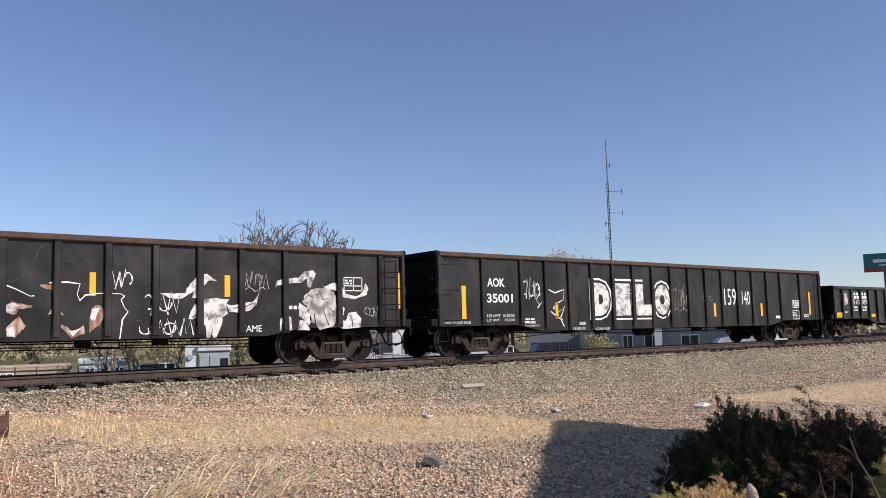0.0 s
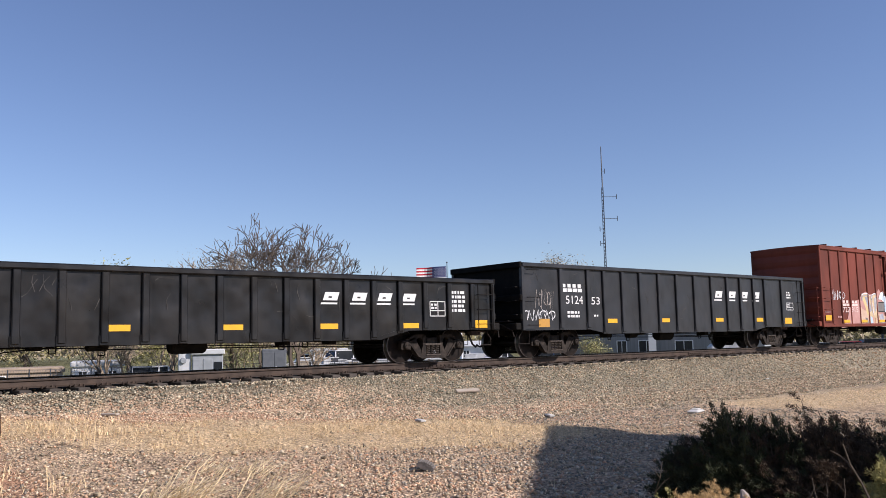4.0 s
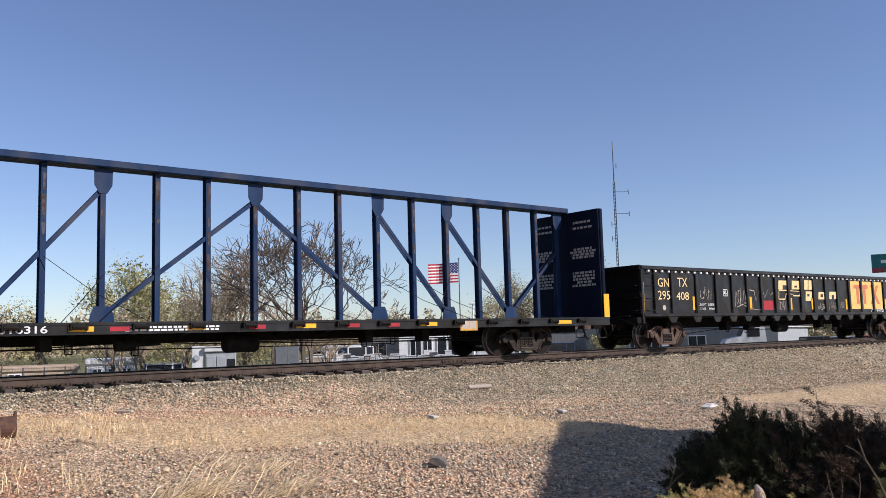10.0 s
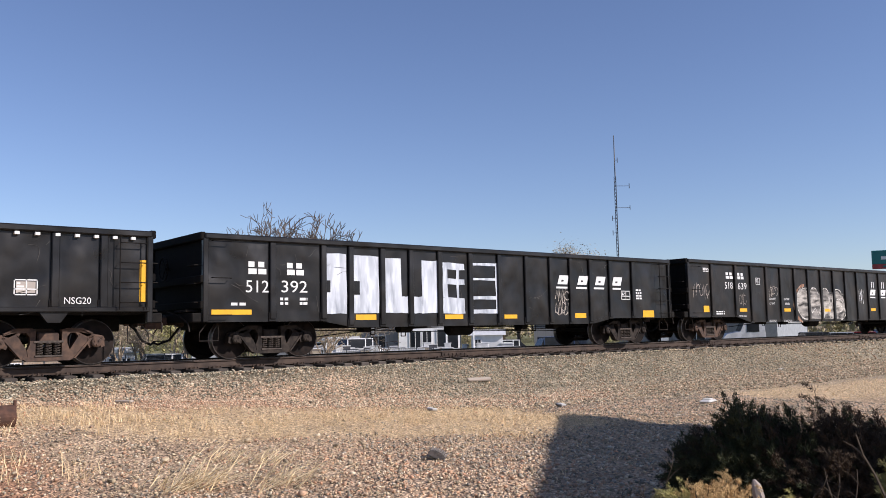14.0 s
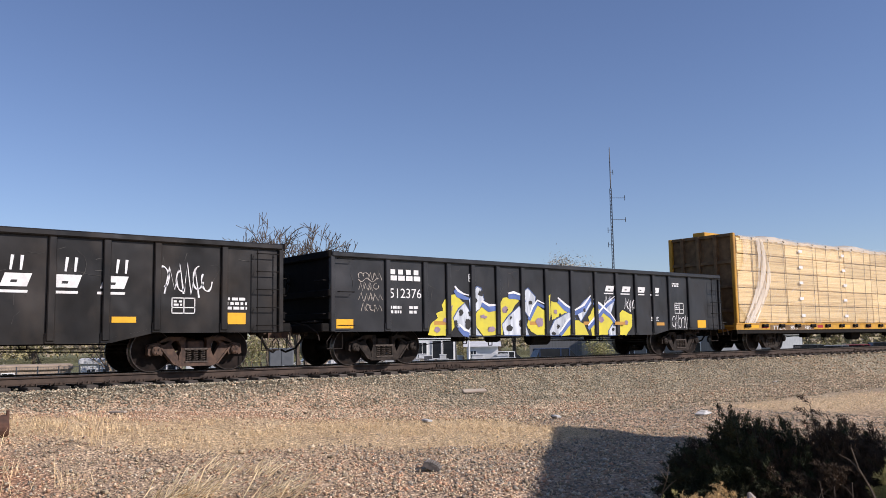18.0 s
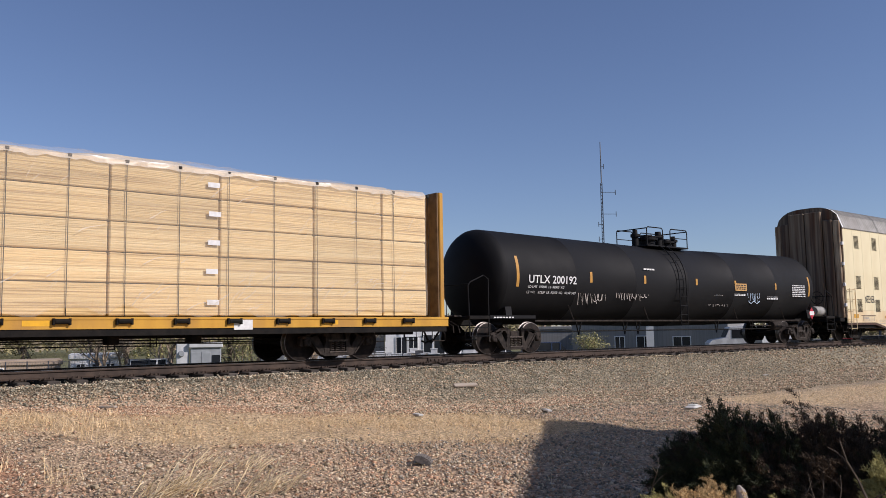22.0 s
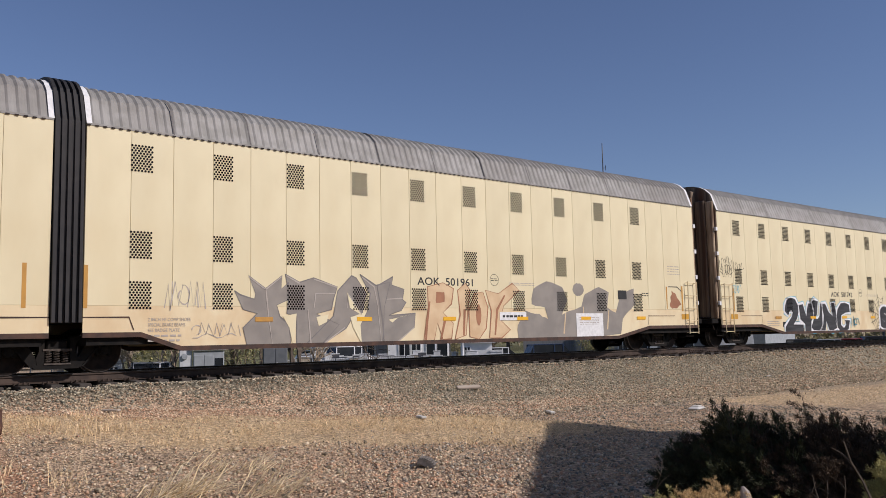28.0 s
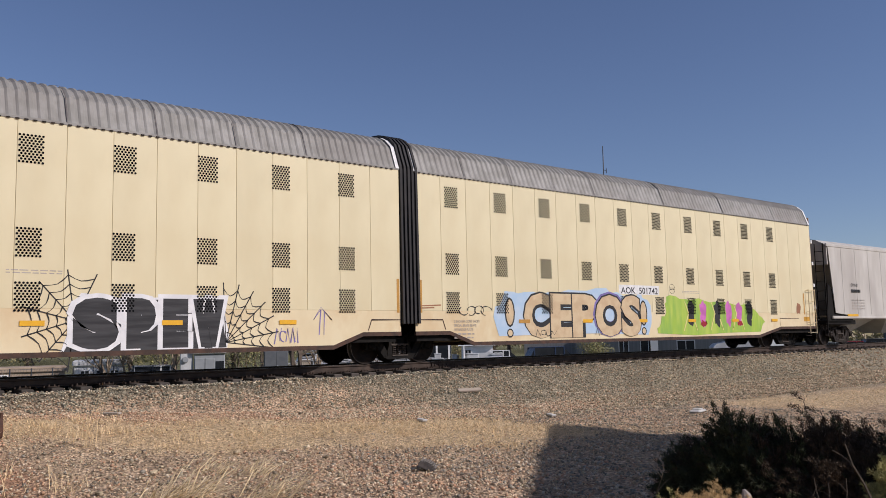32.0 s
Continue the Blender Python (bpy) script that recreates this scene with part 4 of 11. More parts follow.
# ---- tank car ----
def tank_car(x0, L=20.9):
    car = car_at("tank_car", "matt black tank car with white lettering and a railed dome", "tank car", x0)
    R, zc = 1.41, 2.28
    a, b = 0.95, L - 1.05

    def sag(x):
        return 0.12 * max(0.0, 1 - abs(x - L / 2) / (L / 2 - 1.5))

    g = Geo()
    prof = [(a + 0.62 - 0.62 * math.cos(math.pi / 2 * k / 9), R * math.sin(math.pi / 2 * k / 9) + 0.001) for k in range(10)]
    seam = [a + 0.62 + (b - a - 1.24) * k / 6 for k in range(7)]
    for x in seam:
        prof += [(x - 0.012, R), (x, R + 0.006), (x + 0.012, R)] if x not in (seam[0], seam[-1]) else [(x, R)]
    prof += [(b - 0.62 + 0.62 * math.cos(math.pi / 2 * k / 9), R * math.sin(math.pi / 2 * k / 9) + 0.001) for k in range(9, -1, -1)]
    g.lathe(prof, (0, 0, zc), "x", 64)
    g.v = [(x, y, z - sag(x)) for x, y, z in g.v]
    part("tank_shell", g, TANKB, car, "matt black cylindrical tank with domed heads", True)
    for s, x in ((-1, 0.0), (1, L)):
        g = Geo()
        e = x + (-s) * 2.3
        g.cbox(min(x, e), max(x, e), -0.4, 0.4, 0.82, 1.06, 0.02)
        g.cbox(min(x, x - s * 0.75), max(x, x - s * 0.75), -1.5, 1.5, 0.98, 1.08, 0.015)
        part("stub_sill", g, UNDER, car)
        g = Geo()
        xs = x - s * 1.75
        g.prism([(-1.25, 1.0), (1.25, 1.0), (1.2, 1.35), (0.9, 1.25), (0, 1.12), (-0.9, 1.25), (-1.2, 1.35)], xs - 0.12, xs + 0.12, 0, "x")
        part("saddle", g, TANKB, car)
        g = Geo()
        for y in (-1.48, 1.48):
            g.tube([(x - s * 0.72, y, 0.5), (x - s * 0.72, y, 2.1), (x - s * 0.6, y * 0.96, 2.2), (x - s * 0.1, y * 0.96, 2.0), (x - s * 0.02, y * 0.96, 1.9), (x - s * 0.02, y, 0.5)], 0.02, 6)
            for z in (0.52, 0.75):
                g.tube([(x - s * 0.72, y, z), (x - s * 0.02, y, z)], 0.014, 5)
        g.tube([(x - s * 0.04, -1.42, 1.95), (x - s * 0.04, 1.42, 1.95)], 0.018, 6)
        part("end_railing", g, TANKB, car)
        coupler(car, x, s)
    g = Geo()
    for y in (-1.5, 1.5):
        g.tube([(2.6, y * 0.95, 0.93), (L - 3.0, y * 0.95, 0.91)], 0.03, 6)
        for x in (4.3, 8.0, 13.4, 16.8):
            g.tube([(x, y * 0.95, 0.93), (x - 0.15, y * 0.90, 1.40)], 0.016, 5)
    part("side_railing", g, CAST, car)
    xd = 9.95
    ztop = zc + R - 0.12
    g = Geo()
    g.cbox(xd - 0.85, xd + 1.6, -0.7, 0.7, ztop - 0.02, ztop + 0.03, 0.01)
    part("dome_platform", g, TANKB, car)
    for xx, rr, hh in ((xd - 0.75, 0.12, 0.6), (xd - 0.1, 0.3, 0.45), (xd + 0.6, 0.15, 0.62), (xd + 1.0, 0.26, 0.36), (xd + 1.5, 0.13, 0.5)):
        g = Geo()
        z0 = ztop
        g.lathe([(z0, rr), (z0 + hh * 0.55, rr), (z0 + hh * 0.57, rr * 1.35), (z0 + hh * 0.75, rr * 1.35), (z0 + hh * 0.78, rr * 0.8), (z0 + hh, rr * 0.7), (z0 + hh, 0.01)], (xx, -0.1, 0), "z", 16)
        part("valve_fitting", g, TANKB, car, "", True)
    g = Geo()
    z0 = ztop
    for y in (-0.66, 0.66):
        for xa, xb in ((xd - 0.82, xd + 0.1), (xd + 0.55, xd + 1.58)):
            g.tube([(xa, y, z0), (xa, y, z0 + 0.6), (xa + 0.06, y, z0 + 0.66), (xb - 0.06, y, z0 + 0.66), (xb, y, z0 + 0.6), (xb, y, z0)], 0.02, 6)
            g.tube([(xa, y, z0 + 0.34), (xb, y, z0 + 0.34)], 0.015, 5)
    for xa in (xd - 0.82, xd + 1.58):
        g.tube([(xa, -0.66, z0 + 0.62), (xa, 0.66, z0 + 0.62)], 0.02, 6)
    part("dome_railing", g, TANKB, car)
    lad = Geo()
    for dx in (-0.2, 0.2):
        pts = [(xd + dx, -(R + 0.07) * math.sin(t), zc + (R + 0.07) * math.cos(t)) for t in [0.45 + 0.14 * k for k in range(9)]]
        pts += [(xd + dx, -R - 0.08, 1.9), (xd + dx, -R - 0.08, 0.75)]
        lad.tube(pts, 0.018, 6)
    part("ladder_stile", lad, TANKB, car)
    for k in range(9):
        g = Geo()
        z = 0.8 + k * 0.32
        y = -R - 0.08 if z < 2.3 else -(R + 0.07) * math.cos(math.asin(min(1, (z - zc) / (R + 0.07))))
        g.tube([(xd - 0.2, y, z), (xd + 0.2, y, z)], 0.013, 5)
        part("ladder_rung", g, TANKB, car)
    g = Geo()
    g.lathe([(L - 1.35, 0.03), (L - 1.33, 0.17), (L - 1.25, 0.2), (L - 0.72, 0.2), (L - 0.64, 0.17), (L - 0.62, 0.03)], (0, -1.25, 1.30), "x", 16)
    part("air_reservoir", g, ROOF, car, "grey air reservoir on the end platform", True)
    g = Geo()
    g.tube([(2.6, -0.9, 0.62), (L - 3.4, -0.9, 0.60)], 0.02, 6)
    part("brake_pipe", g, UNDER, car)
    for x in (5.1, 7.4, 8.1, 12.8, 15.2):
        g = Geo()
        g.tube([(x - 0.12, -0.9, 0.95), (x, -0.9, 0.5), (x + 0.16, -0.9, 0.95)], 0.025, 5)
        part("pipe_hanger", g, UNDER, car)
    g = Geo()
    g.lathe([(L - 4.3, 0.05), (L - 4.27, 0.15), (L - 4.2, 0.18), (L - 3.75, 0.18), (L - 3.7, 0.05)], (0, -0.95, 0.72), "x", 14)
    g.tube([(L - 5.6, -0.8, 0.74), (L - 4.3, -0.95, 0.72)], 0.02, 5).tube([(L - 3.7, -0.95, 0.72), (L - 2.9, -0.8, 0.7)], 0.014, 5)
    part("brake_cylinder", g, CAST, car)
    brake_wheel(car, L, -0.7, 1.9, 1)
    truck(car, 2.15, x0, CAST)
    truck(car, L - 2.15, x0, CAST)
    # amber bars and a hazard plate
    def onshell(x, dz):
        return math.sqrt(max(0.0, R * R - dz * dz)) + 0.004
    for x, z0, z1 in ((1.98, 1.92, 2.82), (5.2, 2.0, 2.45), (7.93, 2.0, 2.42), (10.9, 2.05, 2.4), (13.4, 2.05, 2.4), (16.3, 2.0, 2.38), (18.98, 1.9, 2.7)):
        g = Geo()
        vs, fs = [], []
        for k in range(9):
            z = z0 + (z1 - z0) * k / 8
            y = -onshell(x, z - zc)
            vs += [(x - 0.055, y, z), (x + 0.055, y, z)]
            if k:
                fs.append((2 * k - 2, 2 * k - 1, 2 * k + 1, 2 * k))
        g.add(vs, fs)
        part("reflector", g, YELLOW_OLD, car, fix=False)
    return car


MC = tank_car(212.62)


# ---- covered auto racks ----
# flat black discs on the panels, the darkness inside the holes put into colour
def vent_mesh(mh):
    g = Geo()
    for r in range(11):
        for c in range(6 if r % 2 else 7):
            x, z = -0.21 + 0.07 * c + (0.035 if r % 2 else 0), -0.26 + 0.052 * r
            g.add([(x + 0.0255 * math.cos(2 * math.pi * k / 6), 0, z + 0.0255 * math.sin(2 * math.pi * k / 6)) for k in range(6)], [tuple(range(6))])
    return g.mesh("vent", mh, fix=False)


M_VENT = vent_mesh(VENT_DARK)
RHW = 1.56
PANEL_MESH = {}


def rack_unit(x0, L, label, ends, cream=CREAM):
    """One unit of an articulated auto rack: panelled sides with perforated vents, a ribbed arched roof, skirts that rise over the trucks."""
    car = car_at("auto_rack_car", label, "auto rack", x0)
    top = 4.97
    zs = 1.33
    npan = round(L / 0.905)
    w = L / npan
    key = round(w, 3)
    if key not in PANEL_MESH:
        g = Geo()
        g.cbox(0.0025, w - 0.0025, -RHW, -RHW + 0.04, zs, top, 0.006)
        PANEL_MESH[key] = g.mesh("panel", cream)
    for s in (-1, 1):
        for k in range(npan):
            p = part("panel", PANEL_MESH[key], cream, car)
            p.location = (k * w, 0, 0) if s < 0 else ((k + 1) * w, 0, 0)
            if s > 0:
                p.rotation_euler = (0, 0, math.pi)
        g = Geo()
        g.box(0, L, -RHW + 0.03 if s < 0 else RHW - 0.05, -RHW + 0.05 if s < 0 else RHW - 0.03, zs - 0.02, top)
        part("inner_sheet", g, CREAM_LOW, car)
        y = -RHW - 0.0095 if s < 0 else RHW + 0.0095
        for c in range(11):
            xc = 1.24 + c * 1.79 if ends[0] else L - (1.46 if x0 < 260 else 1.36) - (10 - c) * 1.807
            if xc > L - 0.5 or xc < 0.4 or (ends[1] and c == 10):
                continue
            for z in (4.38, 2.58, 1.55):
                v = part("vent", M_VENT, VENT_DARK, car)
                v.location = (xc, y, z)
        # skirt: rises at both ends over the trucks
        g = Geo()
        lo = 0.50
        h = 0.80
        na, nb2 = (2.7, 4.3) if ends[0] else (1.15, 2.0)
        ma, mb = (2.7, 4.3) if ends[1] else (1.15, 2.0)
        pr = [(0, zs), (0, h), (na, h), (nb2, lo), (L - mb, lo), (L - ma, h), (L, h), (L, zs)]
        g.prism(pr, -RHW + 0.005 if s < 0 else RHW - 0.03, -RHW + 0.03 if s < 0 else RHW - 0.005)
        part("side_skirt", g, CREAM_LOW, car, "rust-stained cream lower sill")
        g = Geo()
        for q in ([(0, h - 0.1), (na, h - 0.1), (na, h), (0, h)], [(na, h - 0.1), (nb2, lo - 0.1), (nb2, lo), (na, h)], [(nb2, lo - 0.1), (L - mb, lo - 0.1), (L - mb, lo), (nb2, lo)],
                  [(L - mb, lo - 0.1), (L - ma, h - 0.1), (L - ma, h), (L - mb, lo)], [(L - ma, h - 0.1), (L, h - 0.1), (L, h), (L - ma, h)]):
            g.prism(q, -RHW - 0.01 if s < 0 else RHW - 0.06, -RHW + 0.06 if s < 0 else RHW + 0.01)
        part("side_sill", g, RUST_EDGE, car)
    # roof
    n = 14
    arc = []
    for i in range(n + 1):
        t = i / n
        y = -RHW - 0.01 + (2 * RHW + 0.02) * t
        e = abs(2 * t - 1)
        arc.append((y, top + 1.02 * (1 - e ** 3.2) ** 0.55 if e < 1 else top))
    nx = int(L / 0.0475)
    vs, fs = [], []
    for i in range(nx + 1):
        x = L * i / nx
        k = 0.035 if i % 4 in (1, 2) else 0.0
        for y, z in arc:
            vs.append((x, y * (1 - k * 0.35), z - k if z > top + 0.01 else z))
    m = n + 1
    for i in range(nx):
        for j in range(n):
            fs.append((i * m + j, (i + 1) * m + j, (i + 1) * m + j + 1, i * m + j + 1))
    g = Geo()
    g.add(vs, fs)
    part("roof", g, ROOF, car, "ribbed galvanised arched roof", fix=False)
    for q in range(1, npan // 2):
        g = Geo()
        xc = q * 2 * w
        for (ya, za), (yb, zb) in zip(arc, arc[1:]):
            g.add([(xc - 0.014, ya * 1.004, za + 0.006), (xc + 0.014, ya * 1.004, za + 0.006), (xc + 0.014, yb * 1.004, zb + 0.006), (xc - 0.014, yb * 1.004, zb + 0.006)], [(0, 1, 2, 3)])
        part("roof_seam", g, SEAM, car, fix=False)
    for s in (-1, 1):
        g = Geo()
        y = s * (RHW + 0.012)
        g.box(0, L, min(y, y - s * 0.02), max(y, y - s * 0.02), top - 0.03, top + 0.02)
        nb = int(L / 0.16)
        for k in range(nb):
            g.box(k * 0.16, k * 0.16 + 0.07, min(y, y + s * 0.012), max(y, y + s * 0.012), top - 0.045, top - 0.015, 1)
        part("roof_rail", g, [ROOF, CAST], car)
    for x, s, open_end in ((0, -1, ends[0]), (L, 1, ends[1])):
        g = Geo()
        for i in range(n):
            (ya, za), (yb, zb) = arc[i], arc[i + 1]
            g.add([(x - s * 0.10, ya * 1.006, za + 0.006), (x + s * 0.01, ya * 1.006, za + 0.006), (x + s * 0.01, yb * 1.006, zb + 0.006), (x - s * 0.10, yb * 1.006, zb + 0.006)], [(0, 1, 2, 3)])
        part("roof_end_band", g, WHITE, car, "white painted roof end band")
        if open_end:
            g = Geo()
            g.prism([(y * 0.985, z - 0.02) for y, z in arc] + [(RHW - 0.04, 1.0), (-RHW + 0.04, 1.0)], x, x + s * 0.04, 0, "x")
            part("end_frame", g, RACK_END, car)
            for k, (ya, yb) in enumerate(((-1.19, -0.78), (-0.74, -0.02), (0.02, 0.74), (0.78, 1.19))):
                g = Geo()
                d0, d1 = x + s * 0.05, x + s * (0.32 if k in (1, 2) else 0.2)
                g.cbox(min(d0, d1), max(d0, d1), ya, yb, 1.02, 5.35 if abs(ya + yb) > 1 else 5.75, 0.03)
                part("end_door", g, RACK_END, car, "sooty folding end door leaf streaked with rust")
            for ya in (-1.5, 1.21):
                g = Geo()
                g.cbox(min(x + s * 0.05, x + s * 0.16), max(x + s * 0.05, x + s * 0.16), ya, ya + 0.29, 1.02, 5.3, 0.03)
                part("corner_post", g, RACK_POST, car, "cream corner post streaked with rust")
            for z in (1.5, 2.4, 3.3, 4.2):
                g = Geo()
                g.cbox(min(x, x + s * 0.12), max(x, x + s * 0.12), -RHW - 0.03, -RHW + 0.06, z, z + 0.14, 0.01)
                part("door_hinge", g, WHITE, car, "pale hinge block")
            coupler(car, x, s)
            g = Geo()
            g.cbox(min(x, x + s * 0.45), max(x, x + s * 0.45), -1.45, 1.45, 0.85, 1.02, 0.02)
            part("end_sill", g, UNDER, car)
            xa, xb = (0.1, 0.62) if s < 0 else (L - 0.62, L - 0.1)
            grabs(car, xa, xb, [0.55, 0.95, 1.38, 1.82, 2.25], m=CREAM_LOW, deep=0.11)
            g = Geo()
            g.tube([(xa, -RHW - 0.11, 0.5), (xa, -RHW - 0.11, 2.3)], 0.018, 5).tube([(xb, -RHW - 0.11, 0.5), (xb, -RHW - 0.11, 2.3)], 0.018, 5)
            part("ladder_stile", g, CREAM_LOW, car)
            truck(car, 1.6 if s < 0 else L - 1.6, x0, UNDER)
    g = Geo()
    g.box(0.1, L - 0.1, -RHW + 0.1, RHW - 0.1, 0.55, 0.7)
    part("floor", g, UNDER, car)
    if ends[0]:
        # the shared truck sits under the joint, on the leading unit
        truck(car, L + 0.3, x0, UNDER)
        nb = 9
        for k in range(nb):
            g = Geo()
            xa = L + 0.02 + 0.56 * k / nb
            out = 0.03 if k % 2 else 0.10
            pts = [(y * (0.985 + out * 0.3), z - 0.02 + out) for y, z in arc] + [(RHW - 0.02 + out, 1.0), (-RHW + 0.02 - out, 1.0)]
            g.prism(pts, xa, xa + 0.56 / nb, 0, "x")
            part("bellows_fold", g, BELLOW, car, "black rubber fold of the bellows")
    return car


N1 = rack_unit(234.55, 20.55, "cream auto rack unit with outlined yellow and pink graffiti", (True, False))
N2 = rack_unit(255.72, 20.65, "cream auto rack unit with large grey and ochre graffiti", (False, True))
O1 = rack_unit(277.9, 20.75, "cream auto rack unit with black block graffiti and spider webs", (True, False))
O2 = rack_unit(299.12, 20.7, "cream auto rack unit with pale bubble graffiti and a green patch", (False, True))


# ---- covered hopper ----
def hopper_car(x0, L=15.5):
    car = car_at("covered_hopper_car", "pale grey covered hopper car", "hopper car", x0)
    for s in (-1, 1):
        g = Geo()
        a, b = (-SIDE + 0.02, -SIDE + 0.05) if s < 0 else (SIDE - 0.05, SIDE - 0.02)
        g.prism([(0.6, 1.35), (3.2, 1.15), (L - 3.2, 1.15), (L - 0.6, 1.35), (L - 0.25, 4.2), (0.25, 4.2)], a, b)
        part("side_wall", g, HOPPER, car)
        g = Geo()
        o = -SIDE if s < 0 else SIDE - 0.08
        g.cbox(0.1, L - 0.1, o, o + 0.08, 4.16, 4.3, 0.02).cbox(0.3, L - 0.3, o, o + 0.08, 1.1, 1.22, 0.02)
        part("side_sill", g, HOPPER, car)
        for k in range(11):
            g = Geo()
            x = 1.4 + k * (L - 2.8) / 10
            g.cbox(x - 0.03, x + 0.03, o + 0.01, o + 0.06, 1.3, 4.16, 0.01)
            part("side_post", g, HOPPER, car)
    for x, s in ((0.25, -1), (L - 0.25, 1)):
        g = Geo()
        g.add([(x, -1.5, 4.2), (x, 1.5, 4.2), (x - s * 2.6, 1.4, 1.3), (x - s * 2.6, -1.4, 1.3)], [(0, 1, 2, 3)])
        g.box(min(x, x + s * 0.06), max(x, x + s * 0.06), -1.5, 1.5, 3.4, 4.25)
        part("slope_sheet", g, HOPPER, car)
        g = Geo()
        e = x + s * 0.25
        for y in (-1.45, 1.45):
            g.tube([(e, y, 0.5), (e, y, 4.3)], 0.03, 6)
            g.tube([(e, y * 0.75, 0.5), (e, y * 0.75, 4.3)], 0.02, 6)
            for k in range(9):
                g.tube([(e, y, 0.6 + k * 0.42), (e, y * 0.75, 0.6 + k * 0.42)], 0.014, 5)
        g.prism([(x + s * 0.25, 1.0), (x - s * 2.0, 1.0), (x - s * 2.0, 1.12), (x + s * 0.1, 2.6)], -1.48, -1.42)
        part("end_ladder", g, UNDER, car)
        g = Geo()
        g.cbox(min(x + s * 0.25, x - s * 2.4), max(x + s * 0.25, x - s * 2.4), -1.4, 1.4, 0.86, 1.04, 0.02)
        part("end_sill", g, UNDER, car)
        coupler(car, x + s * 0.25, s)
    g = Geo()
    g.prism([(-SIDE, 4.2), (SIDE, 4.2), (1.0, 4.5), (-1.0, 4.5)], 0.25, L - 0.25, 0, "x")
    part("roof", g, HOPPER, car)
    g = Geo()
    g.cbox(0.4, L - 0.4, -0.45, 0.45, 4.56, 4.62, 0.01)
    for k in range(12):
        g.box(0.8 + k * 1.25, 0.86 + k * 1.25, -0.4, 0.4, 4.46, 4.58)
    part("running_board", g, UNDER, car)
    for k in range(3):
        g = Geo()
        x = 3.4 + k * 4.35
        g.add([(x - 1.7, -1.3, 1.2), (x + 1.7, -1.3, 1.2), (x + 1.7, 1.3, 1.2), (x - 1.7, 1.3, 1.2), (x - 0.4, -0.4, 0.45), (x + 0.4, -0.4, 0.45), (x + 0.4, 0.4, 0.45), (x - 0.4, 0.4, 0.45)],
              [(0, 1, 5, 4), (1, 2, 6, 5), (2, 3, 7, 6), (3, 0, 4, 7), (4, 5, 6, 7)])
        part("hopper_chute", g, HOPPER, car)
    truck(car, 1.8, x0)
    truck(car, L - 1.8, x0)
    return car


PC = hopper_car(321.1)


# ---- ground ----
def base_z(x, y):
    """The ground on the camera's side: a bank that falls away along the track."""
    return -1.0 + 0.45 * smooth01((y - 8) / 8) * (1 - smooth01((x - 2) / 12))


def gz(x, y):
    far = -2.0 + 0.6 * smooth01((y - 200) / 800)
    if y < YT:
        b = base_z(x, y)
        bank = -0.27 - max(0.0, 17.2 - y) * 0.44
        return max(b, bank) if bank > b - 0.15 else b
    return max(far, -0.27 - max(0.0, y - (2 * YT - 17.2)) * 0.44)


def lines(parts):
    out = []
    for a, b, st in parts:
        n = max(1, round((b - a) / st))
        out += [a + (b - a) * i / n for i in range(n)]
    return out + [parts[-1][1]]


STRAW_TOP = ((0, 16.0), (3.3, 15.9), (4.7, 14.6), (6.6, 14.4), (8.5, 13.6), (10.6, 13.1), (11.6, 12.0), (14, 11.6), (18, 11.3), (23, 10.8), (40, 10.4))
STRAW_LOW = ((0, 13.4), (3.4, 12.9), (4.1, 11.6), (5, 10.8), (6.3, 10.2), (7.7, 9.7), (8.4, 9.3), (10, 9.0), (16, 9.2), (18, 8.2), (25, 7.2))


def edge_at(line, x):
    return float(np.interp(x, [p for p, _ in line], [q for _, q in line]))


def wob(x, y, f, k):
    return noise.noise((x * f, y * f, k)) + 0.5 * noise.noise((x * f * 2.3, y * f * 2.3, k + 5))


def in_straw(x, y):
    """How grassy the ground is: 1 in the straw strip, 0 outside it."""
    w = 0.55 * wob(x, y, 0.8, 2.0)
    up, low = edge_at(STRAW_TOP, x) + w, edge_at(STRAW_LOW, x) + w
    gap = 1 - smooth01((x - 11.0 - w) / 0.8) * (1 - smooth01((x - 15.8 - w) / 2.0))     # bare stones between two stretches of straw
    return smooth01((y - low + 0.6) / 1.2) * (1 - smooth01((y - up + 0.7) / 1.4)) * gap


